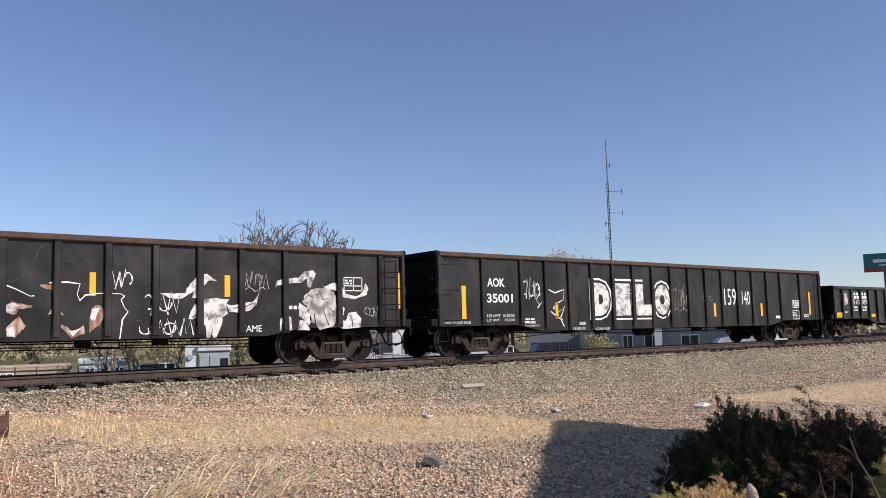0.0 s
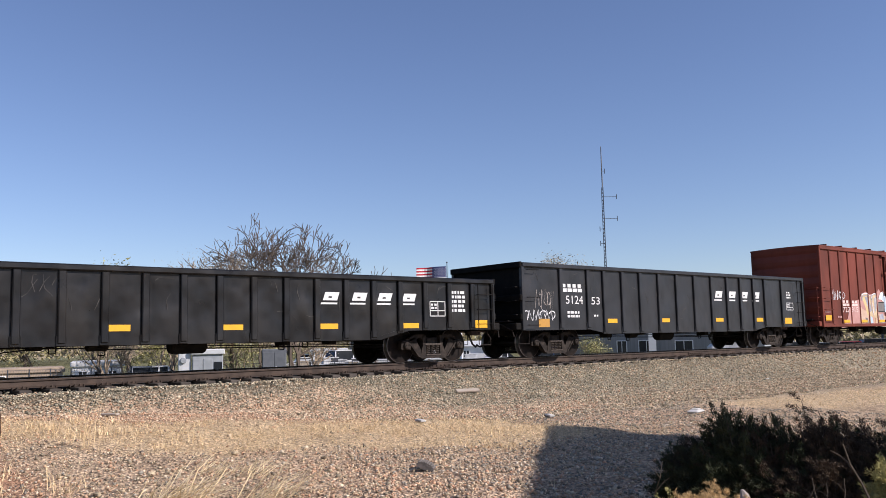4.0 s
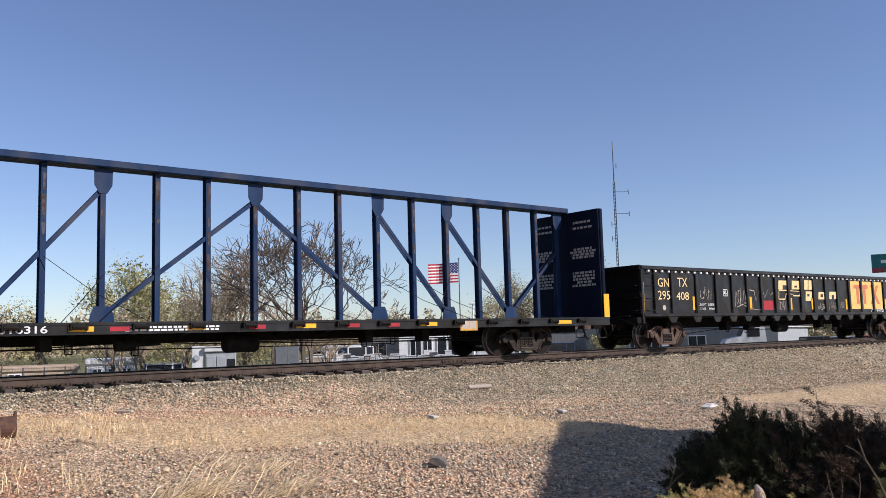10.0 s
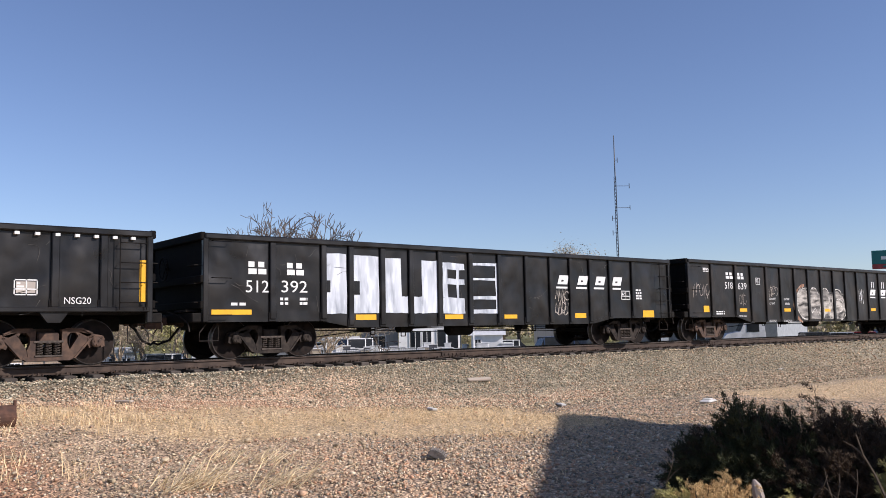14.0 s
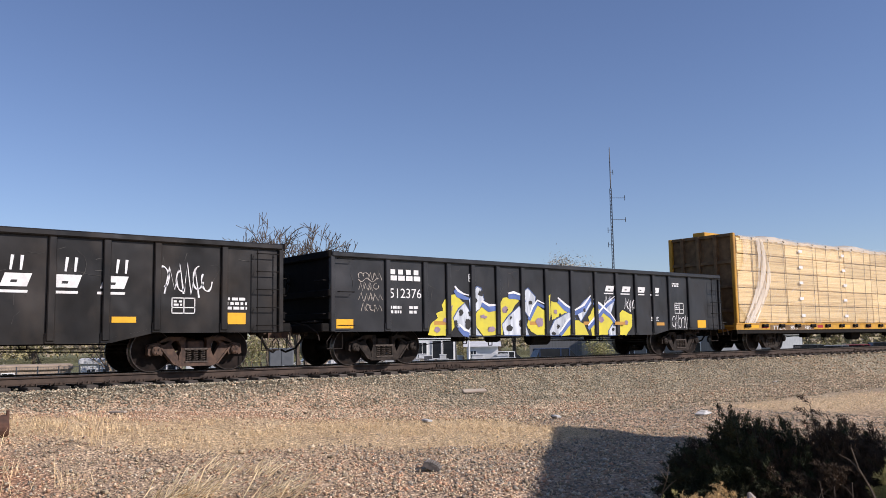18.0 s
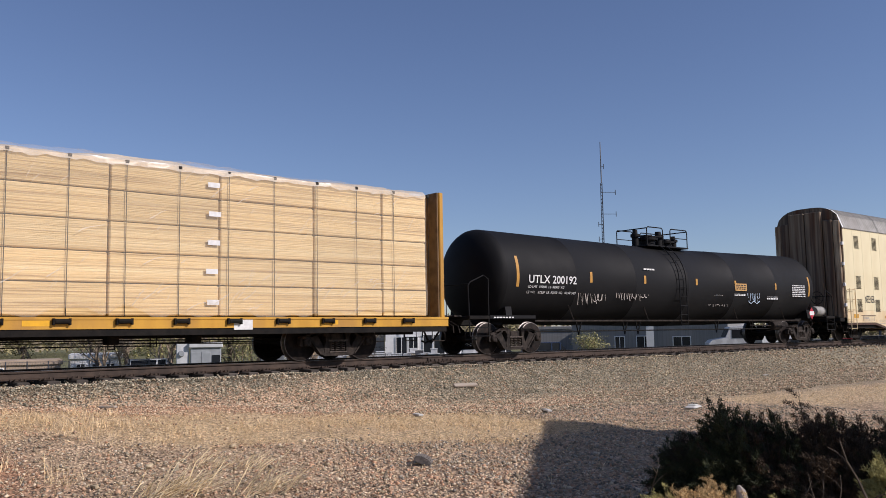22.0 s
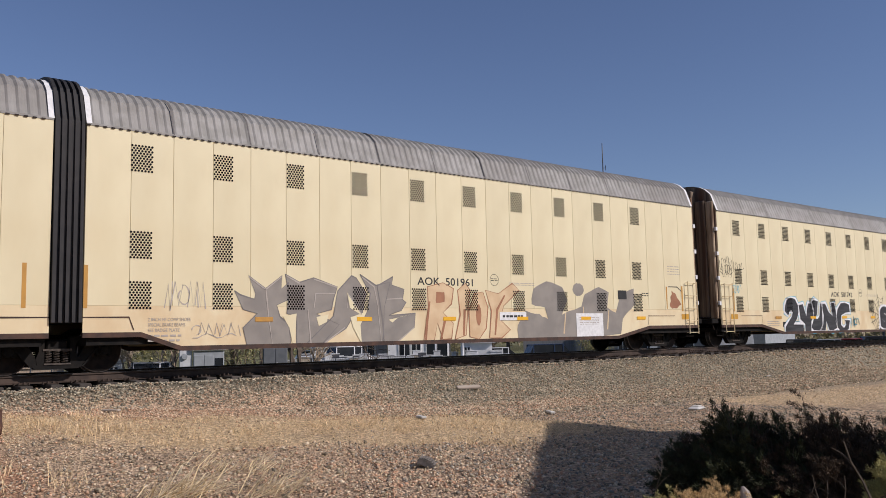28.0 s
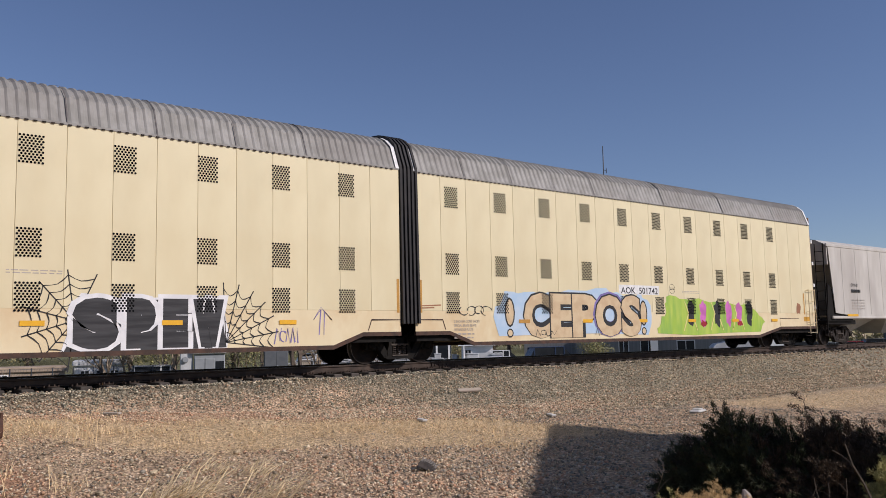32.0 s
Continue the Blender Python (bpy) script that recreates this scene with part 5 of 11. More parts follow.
def soil(x, y):
    """The bare ground's own colour by zone: ballast, spilled red gravel, straw mat, stony earth, red earth."""
    w = wob(x, y, 0.6, 7.0)
    ballast, red, straw, earth, rust = (np.array(c) for c in ((0.26, 0.225, 0.16), (0.46, 0.33, 0.22), (0.58, 0.44, 0.265), (0.44, 0.32, 0.21), (0.45, 0.24, 0.14)))
    far = smooth01((x - 10) / 5)
    k = smooth01((y - (16.5 - 1.6 * far) + 0.7 * w) / 1.2)
    c = red * (1 - k) + ballast * k
    c = c * (1 - 0.6 * far) + ballast * 1.12 * 0.6 * far if y > edge_at(STRAW_TOP, x) else c
    if y < edge_at(STRAW_LOW, x) + 0.6:
        e = 0.8 * smooth01((2.9 + 0.5 * w - x) / 0.7) * smooth01((13.4 - y) / 1.0)
        low = earth * (1 - e) + rust * e
        p = math.exp(-((x - 5.9 - 0.12 * (y - 8)) / 1.4) ** 2 - ((y - 8.2) / 2.6) ** 2)
        low = low * (1 - 0.7 * p) + red * 1.05 * 0.7 * p
        b = smooth01((edge_at(STRAW_LOW, x) + 0.6 - y) / 0.8)
        c = c * (1 - b) + low * b
    c = c * (1.0 + 0.38 * wob(x, y, 1.5, 21.0))
    st = in_straw(x, y) * (0.72 + 0.3 * w)
    c = c * (1 - st) + straw * st
    if y > YT + 4:
        g = smooth01((y - YT - 4) / 6)
        c = c * (1 - g) + np.array((0.17, 0.165, 0.085)) * g
    return c


def zone_mat():
    m = bpy.data.materials.new("gravel_and_straw_ground")
    m.use_nodes = True
    N, Lk = m.node_tree.nodes, m.node_tree.links
    bs = N["Principled BSDF"]
    bs.inputs["Roughness"].default_value = 0.95
    bs.inputs["Specular IOR Level"].default_value = 0.1
    co = N.new("ShaderNodeTexCoord")
    at = N.new("ShaderNodeVertexColor")
    at.layer_name = "soil"
    n2 = N.new("ShaderNodeTexNoise")
    n2.inputs["Scale"].default_value, n2.inputs["Detail"].default_value, n2.inputs["Roughness"].default_value = 16.0, 9, 0.75
    Lk.new(co.outputs["Object"], n2.inputs[0])
    r2 = N.new("ShaderNodeMapRange")
    r2.inputs[1].default_value, r2.inputs[2].default_value, r2.inputs[3].default_value, r2.inputs[4].default_value = 0.36, 0.64, 0.5, 1.5
    Lk.new(n2.outputs[0], r2.inputs[0])
    hs = N.new("ShaderNodeHueSaturation")
    Lk.new(at.outputs[0], hs.inputs["Color"])
    Lk.new(r2.outputs[0], hs.inputs["Value"])
    vo = N.new("ShaderNodeTexVoronoi")
    vo.inputs["Scale"].default_value = 26
    Lk.new(co.outputs["Object"], vo.inputs[0])
    # each pebble of the crust takes its own shade
    sp = N.new("ShaderNodeSeparateColor")
    Lk.new(vo.outputs["Color"], sp.inputs[0])
    r3 = N.new("ShaderNodeMapRange")
    r3.inputs[3].default_value, r3.inputs[4].default_value = 0.6, 1.4
    Lk.new(sp.outputs[0], r3.inputs[0])
    h2 = N.new("ShaderNodeHueSaturation")
    Lk.new(hs.outputs[0], h2.inputs["Color"])
    Lk.new(r3.outputs[0], h2.inputs["Value"])
    Lk.new(h2.outputs[0], bs.inputs["Base Color"])
    bp = N.new("ShaderNodeBump")
    bp.inputs["Distance"].default_value, bp.inputs["Strength"].default_value = 0.03, 1.0
    Lk.new(vo.outputs[0], bp.inputs["Height"])
    Lk.new(bp.outputs[0], bs.inputs["Normal"])
    return m


GROUND_M = zone_mat()


def build_ground():
    xs = lines([(-2500, -300, 220), (-300, -20, 20), (-20, -3, 1.0), (-3, 45, 0.4), (45, 90, 1.5), (90, 400, 20), (400, 2500, 210)])
    ys = lines([(-600, -60, 60), (-60, 2, 4), (2, 24, 0.3), (24, 40, 2), (40, 200, 10), (200, 3000, 140)])
    vs = []
    for x in xs:
        for y in ys:
            z = gz(x, y)
            if -5 < x < 60 and 2 < y < 23:
                z += 0.05 * noise.noise((x * 0.9, y * 0.9, 0)) + 0.02 * noise.noise((x * 3, y * 3, 4))
                if abs(y - YT) < 1.9:
                    z -= 0.03
            vs.append((x, y, z))
    m = len(ys)
    fs = [(i * m + j, (i + 1) * m + j, (i + 1) * m + j + 1, i * m + j + 1) for i in range(len(xs) - 1) for j in range(m - 1)]
    g = Geo()
    g.add(vs, fs)
    ob = new("ground", g.mesh("ground", GROUND_M, True, False))
    cols = ob.data.color_attributes.new("soil", "FLOAT_COLOR", "POINT")
    for i, (x, y, _) in enumerate(vs):
        cols.data[i].color = (*soil(x, y), 1.0)
    tagged(ob, "stony trackside ground with dry straw grass and reddish gravel", "ground", "", "structure")


build_ground()


def soup(name, V, F, m, label, category="gravel", smooth=False):
    """One object of many small pieces, from arrays of points and faces."""
    me = bpy.data.meshes.new(name)
    nv, nf, k = len(V), len(F), F.shape[1]
    me.vertices.add(nv)
    me.vertices.foreach_set("co", np.ascontiguousarray(V, dtype=np.float32).ravel())
    me.loops.add(nf * k)
    me.loops.foreach_set("vertex_index", np.ascontiguousarray(F, dtype=np.int32).ravel())
    me.polygons.add(nf)
    me.polygons.foreach_set("loop_start", np.arange(0, nf * k, k, dtype=np.int32))
    me.update(calc_edges=True)
    me.materials.append(m)
    ob = new(name, me)
    tagged(ob, label, category, "", "stuff")
    return ob


OCTA_V = np.array([(1, 0, 0), (-1, 0, 0), (0, 1, 0), (0, -1, 0), (0, 0, 1), (0, 0, -1)], dtype=float)
OCTA_F = np.array([(0, 2, 4), (2, 1, 4), (1, 3, 4), (3, 0, 4), (2, 0, 5), (1, 2, 5), (3, 1, 5), (0, 3, 5)])


def stones(name, n, region, size, m, label, rng, keep=None):
    """Broken stones strewn over the ground."""
    x0, x1, y0, y1 = region
    X, Y = rng.uniform(x0, x1, n), rng.uniform(y0, y1, n)
    if keep is not None:
        ok = keep(X, Y, rng)
        X, Y = X[ok], Y[ok]
        n = len(X)
    Z = np.array([gz(a, b) + 0.05 * noise.noise((a * 0.9, b * 0.9, 0)) + 0.02 * noise.noise((a * 3, b * 3, 4)) for a, b in zip(X, Y)])
    s = rng.uniform(size[0], size[1], n) * rng.choice([0.7, 1.0, 1.0, 1.25], n)
    V = OCTA_V[None] * (s[:, None, None] * rng.uniform(0.55, 1.25, (n, 1, 3))) + rng.normal(0, 0.16, (n, 6, 3)) * s[:, None, None]
    q = rng.normal(0, 1, (n, 4))
    q /= np.linalg.norm(q, axis=1)[:, None]
    w, a, b, c = q.T
    R = np.stack([np.stack([1 - 2 * (b * b + c * c), 2 * (a * b - c * w), 2 * (a * c + b * w)], -1),
                  np.stack([2 * (a * b + c * w), 1 - 2 * (a * a + c * c), 2 * (b * c - a * w)], -1),
                  np.stack([2 * (a * c - b * w), 2 * (b * c + a * w), 1 - 2 * (a * a + b * b)], -1)], 1)
    V = np.einsum("nij,nkj->nki", R, V) * (1, 1, 0.72)
    V += np.stack([X, Y, Z + s * 0.22 + 0.012], -1)[:, None]
    F = (OCTA_F[None] + 6 * np.arange(n)[:, None, None]).reshape(-1, 3)
    return soup(name, V.reshape(-1, 3), F, m, label)


RNG = np.random.default_rng(5)


def stone_mat(name, colours):
    """Broken rock: each stone takes one of the rock's colours, speckled finely."""
    m = mat(name, (0.5, 0.5, 0.5), (0.36, 0.36, 0.36), 30, 0.92, 0, 0.004, 60, spec=0.2)
    N, Lk = m.node_tree.nodes, m.node_tree.links
    bs = N["Principled BSDF"]
    spk = bs.inputs["Base Color"].links[0].from_socket
    cr = N.new("ShaderNodeValToRGB")
    cr.color_ramp.interpolation = "CONSTANT"
    e = cr.color_ramp.elements
    n = len(colours)
    e[0].color = (*colours[0], 1)
    e[1].position, e[1].color = 1 / n, (*colours[1], 1)
    for k in range(2, n):
        q = e.new(k / n)
        q.color = (*colours[k], 1)
    Lk.new(N.new("ShaderNodeNewGeometry").outputs["Random Per Island"], cr.inputs[0])
    mx = N.new("ShaderNodeMix")
    mx.data_type, mx.blend_type = "RGBA", "MULTIPLY"
    mx.inputs[0].default_value = 1.0
    Lk.new(cr.outputs[0], mx.inputs[6])
    Lk.new(spk, mx.inputs[7])
    gain = N.new("ShaderNodeHueSaturation")
    gain.inputs["Value"].default_value = 2.55
    Lk.new(mx.outputs[2], gain.inputs["Color"])
    Lk.new(gain.outputs[0], bs.inputs["Base Color"])
    return m


STONE_GREY = stone_mat("grey_ballast_stone", ((0.155, 0.145, 0.105), (0.25, 0.225, 0.16), (0.34, 0.30, 0.21), (0.43, 0.35, 0.235), (0.27, 0.25, 0.185), (0.54, 0.46, 0.33), (0.34, 0.235, 0.15), (0.21, 0.19, 0.14)))
STONE_TAN = stone_mat("tan_ballast_stone", ((0.25, 0.205, 0.135), (0.40, 0.315, 0.20), (0.50, 0.40, 0.26), (0.44, 0.285, 0.18), (0.60, 0.49, 0.34), (0.32, 0.275, 0.19), (0.20, 0.165, 0.115)))
STONE_PINK = stone_mat("pinkish_gravel_stone", ((0.48, 0.315, 0.20), (0.55, 0.39, 0.255), (0.40, 0.25, 0.155), (0.46, 0.345, 0.225), (0.66, 0.51, 0.355), (0.29, 0.21, 0.145), (0.53, 0.31, 0.19)))
STONE_DARK = stone_mat("slate_grey_gravel_stone", ((0.20, 0.18, 0.14), (0.28, 0.25, 0.195), (0.38, 0.33, 0.255), (0.23, 0.195, 0.15), (0.52, 0.44, 0.33)))


def greyness(X, Y):
    """1 on the upper ballast, falling towards the red spill below it, which ends further along."""
    far = np.clip((X - 9) / 6, 0, 1)
    return np.clip((Y - (16.25 - 1.5 * far)) / 1.0 + 0.5, 0, 1) * (1 - 0.45 * np.clip((X - 12) / 8, 0, 1))


def off_straw(X, Y, r, k):
    return r.uniform(0, 1, len(X)) > k * np.array([in_straw(a, b) for a, b in zip(X, Y)])


def beside_ties(X, Y, r):
    return (np.abs(Y - YT) > 1.38) | (r.uniform(0, 1, len(X)) < 0.35)


stones("ballast_gravel", 62000, (-2, 30, 14.2, 17.75), (0.012, 0.033), STONE_GREY, "loose grey-green crushed-rock ballast beside the rails", RNG,
       lambda X, Y, r: (r.uniform(0, 1, len(X)) < greyness(X, Y)) & beside_ties(X, Y, r))
stones("ballast_gravel", 40000, (8, 34, 11.4, 17.4), (0.012, 0.036), STONE_TAN, "loose tan crushed rock on the lower ballast slope", RNG,
       lambda X, Y, r: off_straw(X, Y, r, 0.93) & (r.uniform(0, 1, len(X)) > 0.75 * greyness(X, Y)) & (Y > np.interp(X, [8, 11, 40], [14.2, 12.0, 10.0])))
stones("ballast_gravel", 24000, (30, 80, 11.5, 17.4), (0.022, 0.046), STONE_TAN, "loose tan crushed-rock ballast beside the rails", RNG)
stones("ballast_gravel", 14000, (-3, 60, 17.6, 20.4), (0.020, 0.040), STONE_GREY, "loose grey crushed-rock ballast between the ties", RNG, beside_ties)
stones("pink_gravel", 30000, (-0.5, 16, 12.6, 17.0), (0.010, 0.027), STONE_PINK, "reddish gravel spilled below the ballast", RNG,
       lambda X, Y, r: off_straw(X, Y, r, 0.9) & (r.uniform(0, 1, len(X)) > greyness(X, Y)))
stones("foreground_gravel", 30000, (1.5, 15, 4.4, 12.6), (0.007, 0.025), STONE_PINK, "small reddish stones on bare earth", RNG,
       lambda X, Y, r: off_straw(X, Y, r, 0.96) & (r.uniform(0, 1, len(X)) < 0.25 + 0.9 * np.exp(-((X - 5.9 - 0.12 * (Y - 8)) / 1.3) ** 2)))
stones("foreground_gravel", 22000, (1.8, 17, 4.4, 12.6), (0.007, 0.026), STONE_DARK, "small grey stones on bare earth", RNG,
       lambda X, Y, r: off_straw(X, Y, r, 0.96) & (r.uniform(0, 1, len(X)) < np.where(X > 6.3, 0.9, 0.2)))
stones("foreground_gravel", 14000, (1.6, 16, 4.4, 12.6), (0.007, 0.026), STONE_TAN, "small tan stones on bare earth", RNG,
       lambda X, Y, r: off_straw(X, Y, r, 0.96))
stones("loose_cobbles", 70, (2.8, 6.5, 7.0, 11.0), (0.026, 0.044), STONE_TAN, "larger pale loose stones on the earth", RNG)

STRAW = mat("dry_straw_grass", (0.80, 0.61, 0.355), (0.62, 0.455, 0.255), 6, 0.8, island=0.35)


STRAW_PALE = mat("bleached_long_straw", (0.86, 0.70, 0.43), (0.70, 0.54, 0.31), 6, 0.75, island=0.25)


def grass(name, spots, m, label, rng, lean=0.5, wide=0.004, way=None):
    """Dry blades: spots is an array of x, y, height."""
    n = len(spots)
    X, Y, H = spots.T
    Z = np.array([gz(a, b) for a, b in zip(X, Y)]) + 0.01
    ang = rng.uniform(0, 2 * np.pi, n) if way is None else rng.normal(way, 0.4, n)
    bend = rng.uniform(0.15, 1.0, n) * lean
    face = rng.uniform(0, 2 * np.pi, n)
    w = rng.uniform(0.6, 1.4, n) * wide
    V = np.zeros((n, 5, 3))
    for k, t in enumerate((0.0, 0.55, 1.0)):
        cx = X + np.cos(ang) * H * bend * t ** 1.7
        cy = Y + np.sin(ang) * H * bend * t ** 1.7
        cz = Z + H * t * (1 - 0.35 * bend * t)
        ww = w * (1 - t * 0.6)
        if k < 2:
            V[:, 2 * k] = np.stack([cx - np.cos(face) * ww, cy - np.sin(face) * ww, cz], -1)
            V[:, 2 * k + 1] = np.stack([cx + np.cos(face) * ww, cy + np.sin(face) * ww, cz], -1)
        else:
            V[:, 4] = np.stack([cx, cy, cz], -1)
    F = np.concatenate([np.array([[0, 1, 3], [0, 3, 2], [2, 3, 4]])[None] + 5 * np.arange(n)[:, None, None]]).reshape(-1, 3)
    return soup(name, V.reshape(-1, 3), F, m, label, "grass")


def tufts(n, per, region, h, spread, rng, prob=None):
    x0, x1, y0, y1 = region
    out = []
    while len(out) < n:
        x, y = rng.uniform(x0, x1), rng.uniform(y0, y1)
        if prob and rng.uniform() > prob(x, y):
            continue
        k = rng.integers(per // 2, per * 2)
        hh = rng.uniform(*h)
        for _ in range(k):
            out.append((x + rng.normal(0, spread), y + rng.normal(0, spread), hh * rng.uniform(0.5, 1.2)))
    return np.array(out)


def lying(n, region, length, rng, prob):
    """Flattened straw: long thin blades that lie almost along the ground."""
    x0, x1, y0, y1 = region
    out = []
    while len(out) < n:
        x, y = rng.uniform(x0, x1), rng.uniform(y0, y1)
        if rng.uniform() < prob(x, y):
            out.append((x, y, rng.uniform(*length)))
    return np.array(out)


def patchy(x, y):
    return in_straw(x, y) * (0.25 + 0.75 * smooth01(0.6 + wob(x, y, 1.1, 11.0)))


def left_tufts(x, y):
    return in_straw(x, y) * smooth01((6.5 - x) / 2.0) * (wob(x, y, 1.4, 3.0) > 0.0)


grass("dry_grass", lying(24000, (-0.5, 13.5, 8.0, 16.2), (0.03, 0.10), RNG, patchy), STRAW, "matted dry straw along the foot of the bank", RNG, 4.2, 0.0035)
grass("dry_grass", lying(6500, (14, 34, 7.2, 12.0), (0.03, 0.10), RNG, in_straw), STRAW, "matted dry straw along the foot of the bank", RNG, 3.6, 0.006)
grass("dry_grass", tufts(1500, 14, (0, 7, 11.5, 16.2), (0.08, 0.24), 0.10, RNG, left_tufts), STRAW, "standing tufts of bleached grass below the rails", RNG, 0.9, 0.0035)
grass("dry_grass", tufts(1500, 18, (7.5, 12, 8.8, 13.2), (0.06, 0.16), 0.16, RNG, in_straw), STRAW, "bleached grass tufts at the edge of the stones", RNG, 2.0, 0.004)
grass("dry_grass", lying(1500, (1.6, 10, 6.0, 12.5), (0.05, 0.16), RNG, lambda x, y: 1.0), STRAW, "scattered straw wisps on stony earth", RNG, 4.0, 0.0028)
grass("dry_grass", tufts(230, 40, (3.35, 4.3, 7.6, 9.0), (0.32, 0.60), 0.15, RNG), STRAW_PALE, "fan of long bleached straw leaning over", RNG, 2.6, 0.006, -0.62)
grass("dry_grass", tufts(90, 30, (4.3, 5.0, 9.3, 10.2), (0.22, 0.42), 0.14, RNG), STRAW_PALE, "fan of long bleached straw leaning over", RNG, 2.4, 0.005, -0.45)
grass("dry_grass", tufts(130, 26, (2.1, 3.0, 9.2, 11.6), (0.25, 0.55), 0.13, RNG), STRAW, "thin bleached stalks on red earth", RNG, 1.0, 0.003)
grass("dry_grass", tufts(8, 4, (3.6, 3.9, 11.9, 12.3), (1.05, 1.25), 0.05, RNG), STRAW, "thin tall dry stalks standing in the grass", RNG, 0.42, 0.0035, -0.6)


# ---- track ----
TRACK = thing("track", "single railway track on wooden ties in ballast", "railway track", "", "structure", (0, YT, 0))


def rail_profile(s):
    return [(s + y, z) for y, z in ((-0.075, -0.17), (0.075, -0.17), (0.075, -0.158), (0.012, -0.14), (0.009, -0.05), (0.036, -0.035), (0.036, -0.006), (0.028, 0.0), (-0.028, 0.0),
                                    (-0.036, -0.006), (-0.036, -0.035), (-0.009, -0.05), (-0.012, -0.14), (-0.075, -0.158))]


for s in (-0.755, 0.755):
    g = Geo()
    g.prism(rail_profile(s), -900, 900, 0, "x")
    for x in (3.4, 15.1, 27.0, 39.0):
        for q in (-1, 1):
            g.cbox(x - 0.45, x + 0.45, s + q * 0.028 - 0.016, s + q * 0.028 + 0.016, -0.145, -0.045, 0.008)
            for b in (-0.36, -0.22, -0.07, 0.07, 0.22, 0.36):
                g.cbox(x + b - 0.02, x + b + 0.02, s + q * 0.055 - 0.018, s + q * 0.055 + 0.018, -0.115, -0.075, 0.006)
    g.box(-900, 900, s - 0.024, s + 0.024, 0.0, 0.002, 1)
    part("rail", g, [RAIL_M, RAILTOP], TRACK, "worn steel rail with a polished head")
g = Geo()
g.cbox(-0.115, 0.115, -1.3, 1.3, -0.35, -0.185, 0.015)
TIE_ME = g.mesh("tie", TIE_M)
g = Geo()
for s in (-0.755, 0.755):
    g.cbox(-0.09, 0.09, s - 0.18, s + 0.18, -0.186, -0.172, 0.004)
    for a in (-0.11, 0.11):
        for x in (-0.05, 0.05):
            g.cbox(x - 0.015, x + 0.015, s + a - 0.015, s + a + 0.015, -0.175, -0.13, 0.004)
    g.cbox(0.12, 0.15, s - 0.10, s + 0.10, -0.2, -0.145, 0.008)
    g.cbox(-0.15, -0.12, s - 0.10, s + 0.10, -0.2, -0.145, 0.008)
PLATE_ME = g.mesh("tie_plates", RAIL_M)
_r = random.Random(3)
for k in range(150):
    t = part("tie", TIE_ME, TIE_M, TRACK)
    t.location = (-12 + 0.53 * k + _r.uniform(-0.03, 0.03), _r.uniform(-0.05, 0.05), _r.uniform(-0.012, 0.0))
    t.rotation_euler = (0, 0, _r.uniform(-0.02, 0.02))
    p = part("tie_plate", PLATE_ME, RAIL_M, TRACK)
    p.location = (-12 + 0.53 * k, 0, 0)
g = Geo()
for k in range(150):
    for x in (-12 - 0.53 * (k + 1), 67.5 + 0.53 * (k + 1)):
        g.box(x - 0.115, x + 0.115, -1.3, 1.3, -0.35, -0.19)
part("tie_run", g, TIE_M, TRACK)
TRACK.children[-1]["kind"] = "stuff"


# ---- unseen slab behind the viewer, added to cast shade across the stones ----
SHADE_M = mat("shade_caster_surface", (0.5, 0.46, 0.4), (0.44, 0.4, 0.35), 2, 0.9, 0, 0.004, 20)


def build_shade_caster():
    zg = -1.0
    h = Vector((SUN_WAY.x, SUN_WAY.y, 0)).normalized()
    k = 9.5
    top = zg + k * SUN_WAY.z / math.hypot(SUN_WAY.x, SUN_WAY.y)
    # corners of the shade on the ground, carried up towards the sun
    far = Vector((11.38, 10.86, zg))
    near = far + Vector((-0.748, -0.663, 0)) * 8.2
    turn = near + Vector((0.74, -0.67, 0)) * 1.55
    pts = [far, near, turn, turn + Vector((0.1, -0.995, 0)) * 9, far + Vector((0.06, -1.0, 0)) * 17]
    pts = [p + h * k for p in pts]
    # invented slab; its outline follows only the wanted shade
    can = thing("roadside_canopy", "unseen flat slab on posts, added to cast the shade", "canopy", "", "", (0, 0, 0))
    g = Geo()
    g.prism([(p.x, p.y) for p in pts], top - 0.03, top, 0, "z")
    part("roof", g, SHADE_M, can)
    mid = sum(pts, Vector()) / 5
    for p in pts[3:] + [mid + (pts[0] - mid) * 0.2]:
        q = p + (mid - p) * 0.15
        g = Geo()
        g.cbox(q.x - 0.12, q.x + 0.12, q.y - 0.12, q.y + 0.12, zg - 0.5, top - 0.03, 0.02)
        part("post", g, SHADE_M, can)


build_shade_caster()


def spot(turn, d, z=0.0):
    a = radians(turn)
    return Vector((d * math.sin(a), d * math.cos(a), z))


# ---- trees and woods ----
BARK = mat("grey_brown_bark", (0.13, 0.10, 0.075), (0.09, 0.07, 0.055), 8, 0.9, 0, 0.01, 20)
TWIG = mat("pale_spring_twigs", (0.32, 0.25, 0.17), (0.23, 0.175, 0.12), 8, 0.9, island=0.3)
LEAF_G = mat("young_green_leaves", (0.33, 0.31, 0.13), (0.25, 0.235, 0.095), 4, 0.7, island=0.4)
LEAF_P = mat("pale_olive_buds", (0.34, 0.29, 0.14), (0.25, 0.22, 0.10), 4, 0.7, island=0.4)
LEAF_B = mat("brown_winter_buds", (0.40, 0.335, 0.235), (0.31, 0.255, 0.175), 4, 0.8, island=0.4)


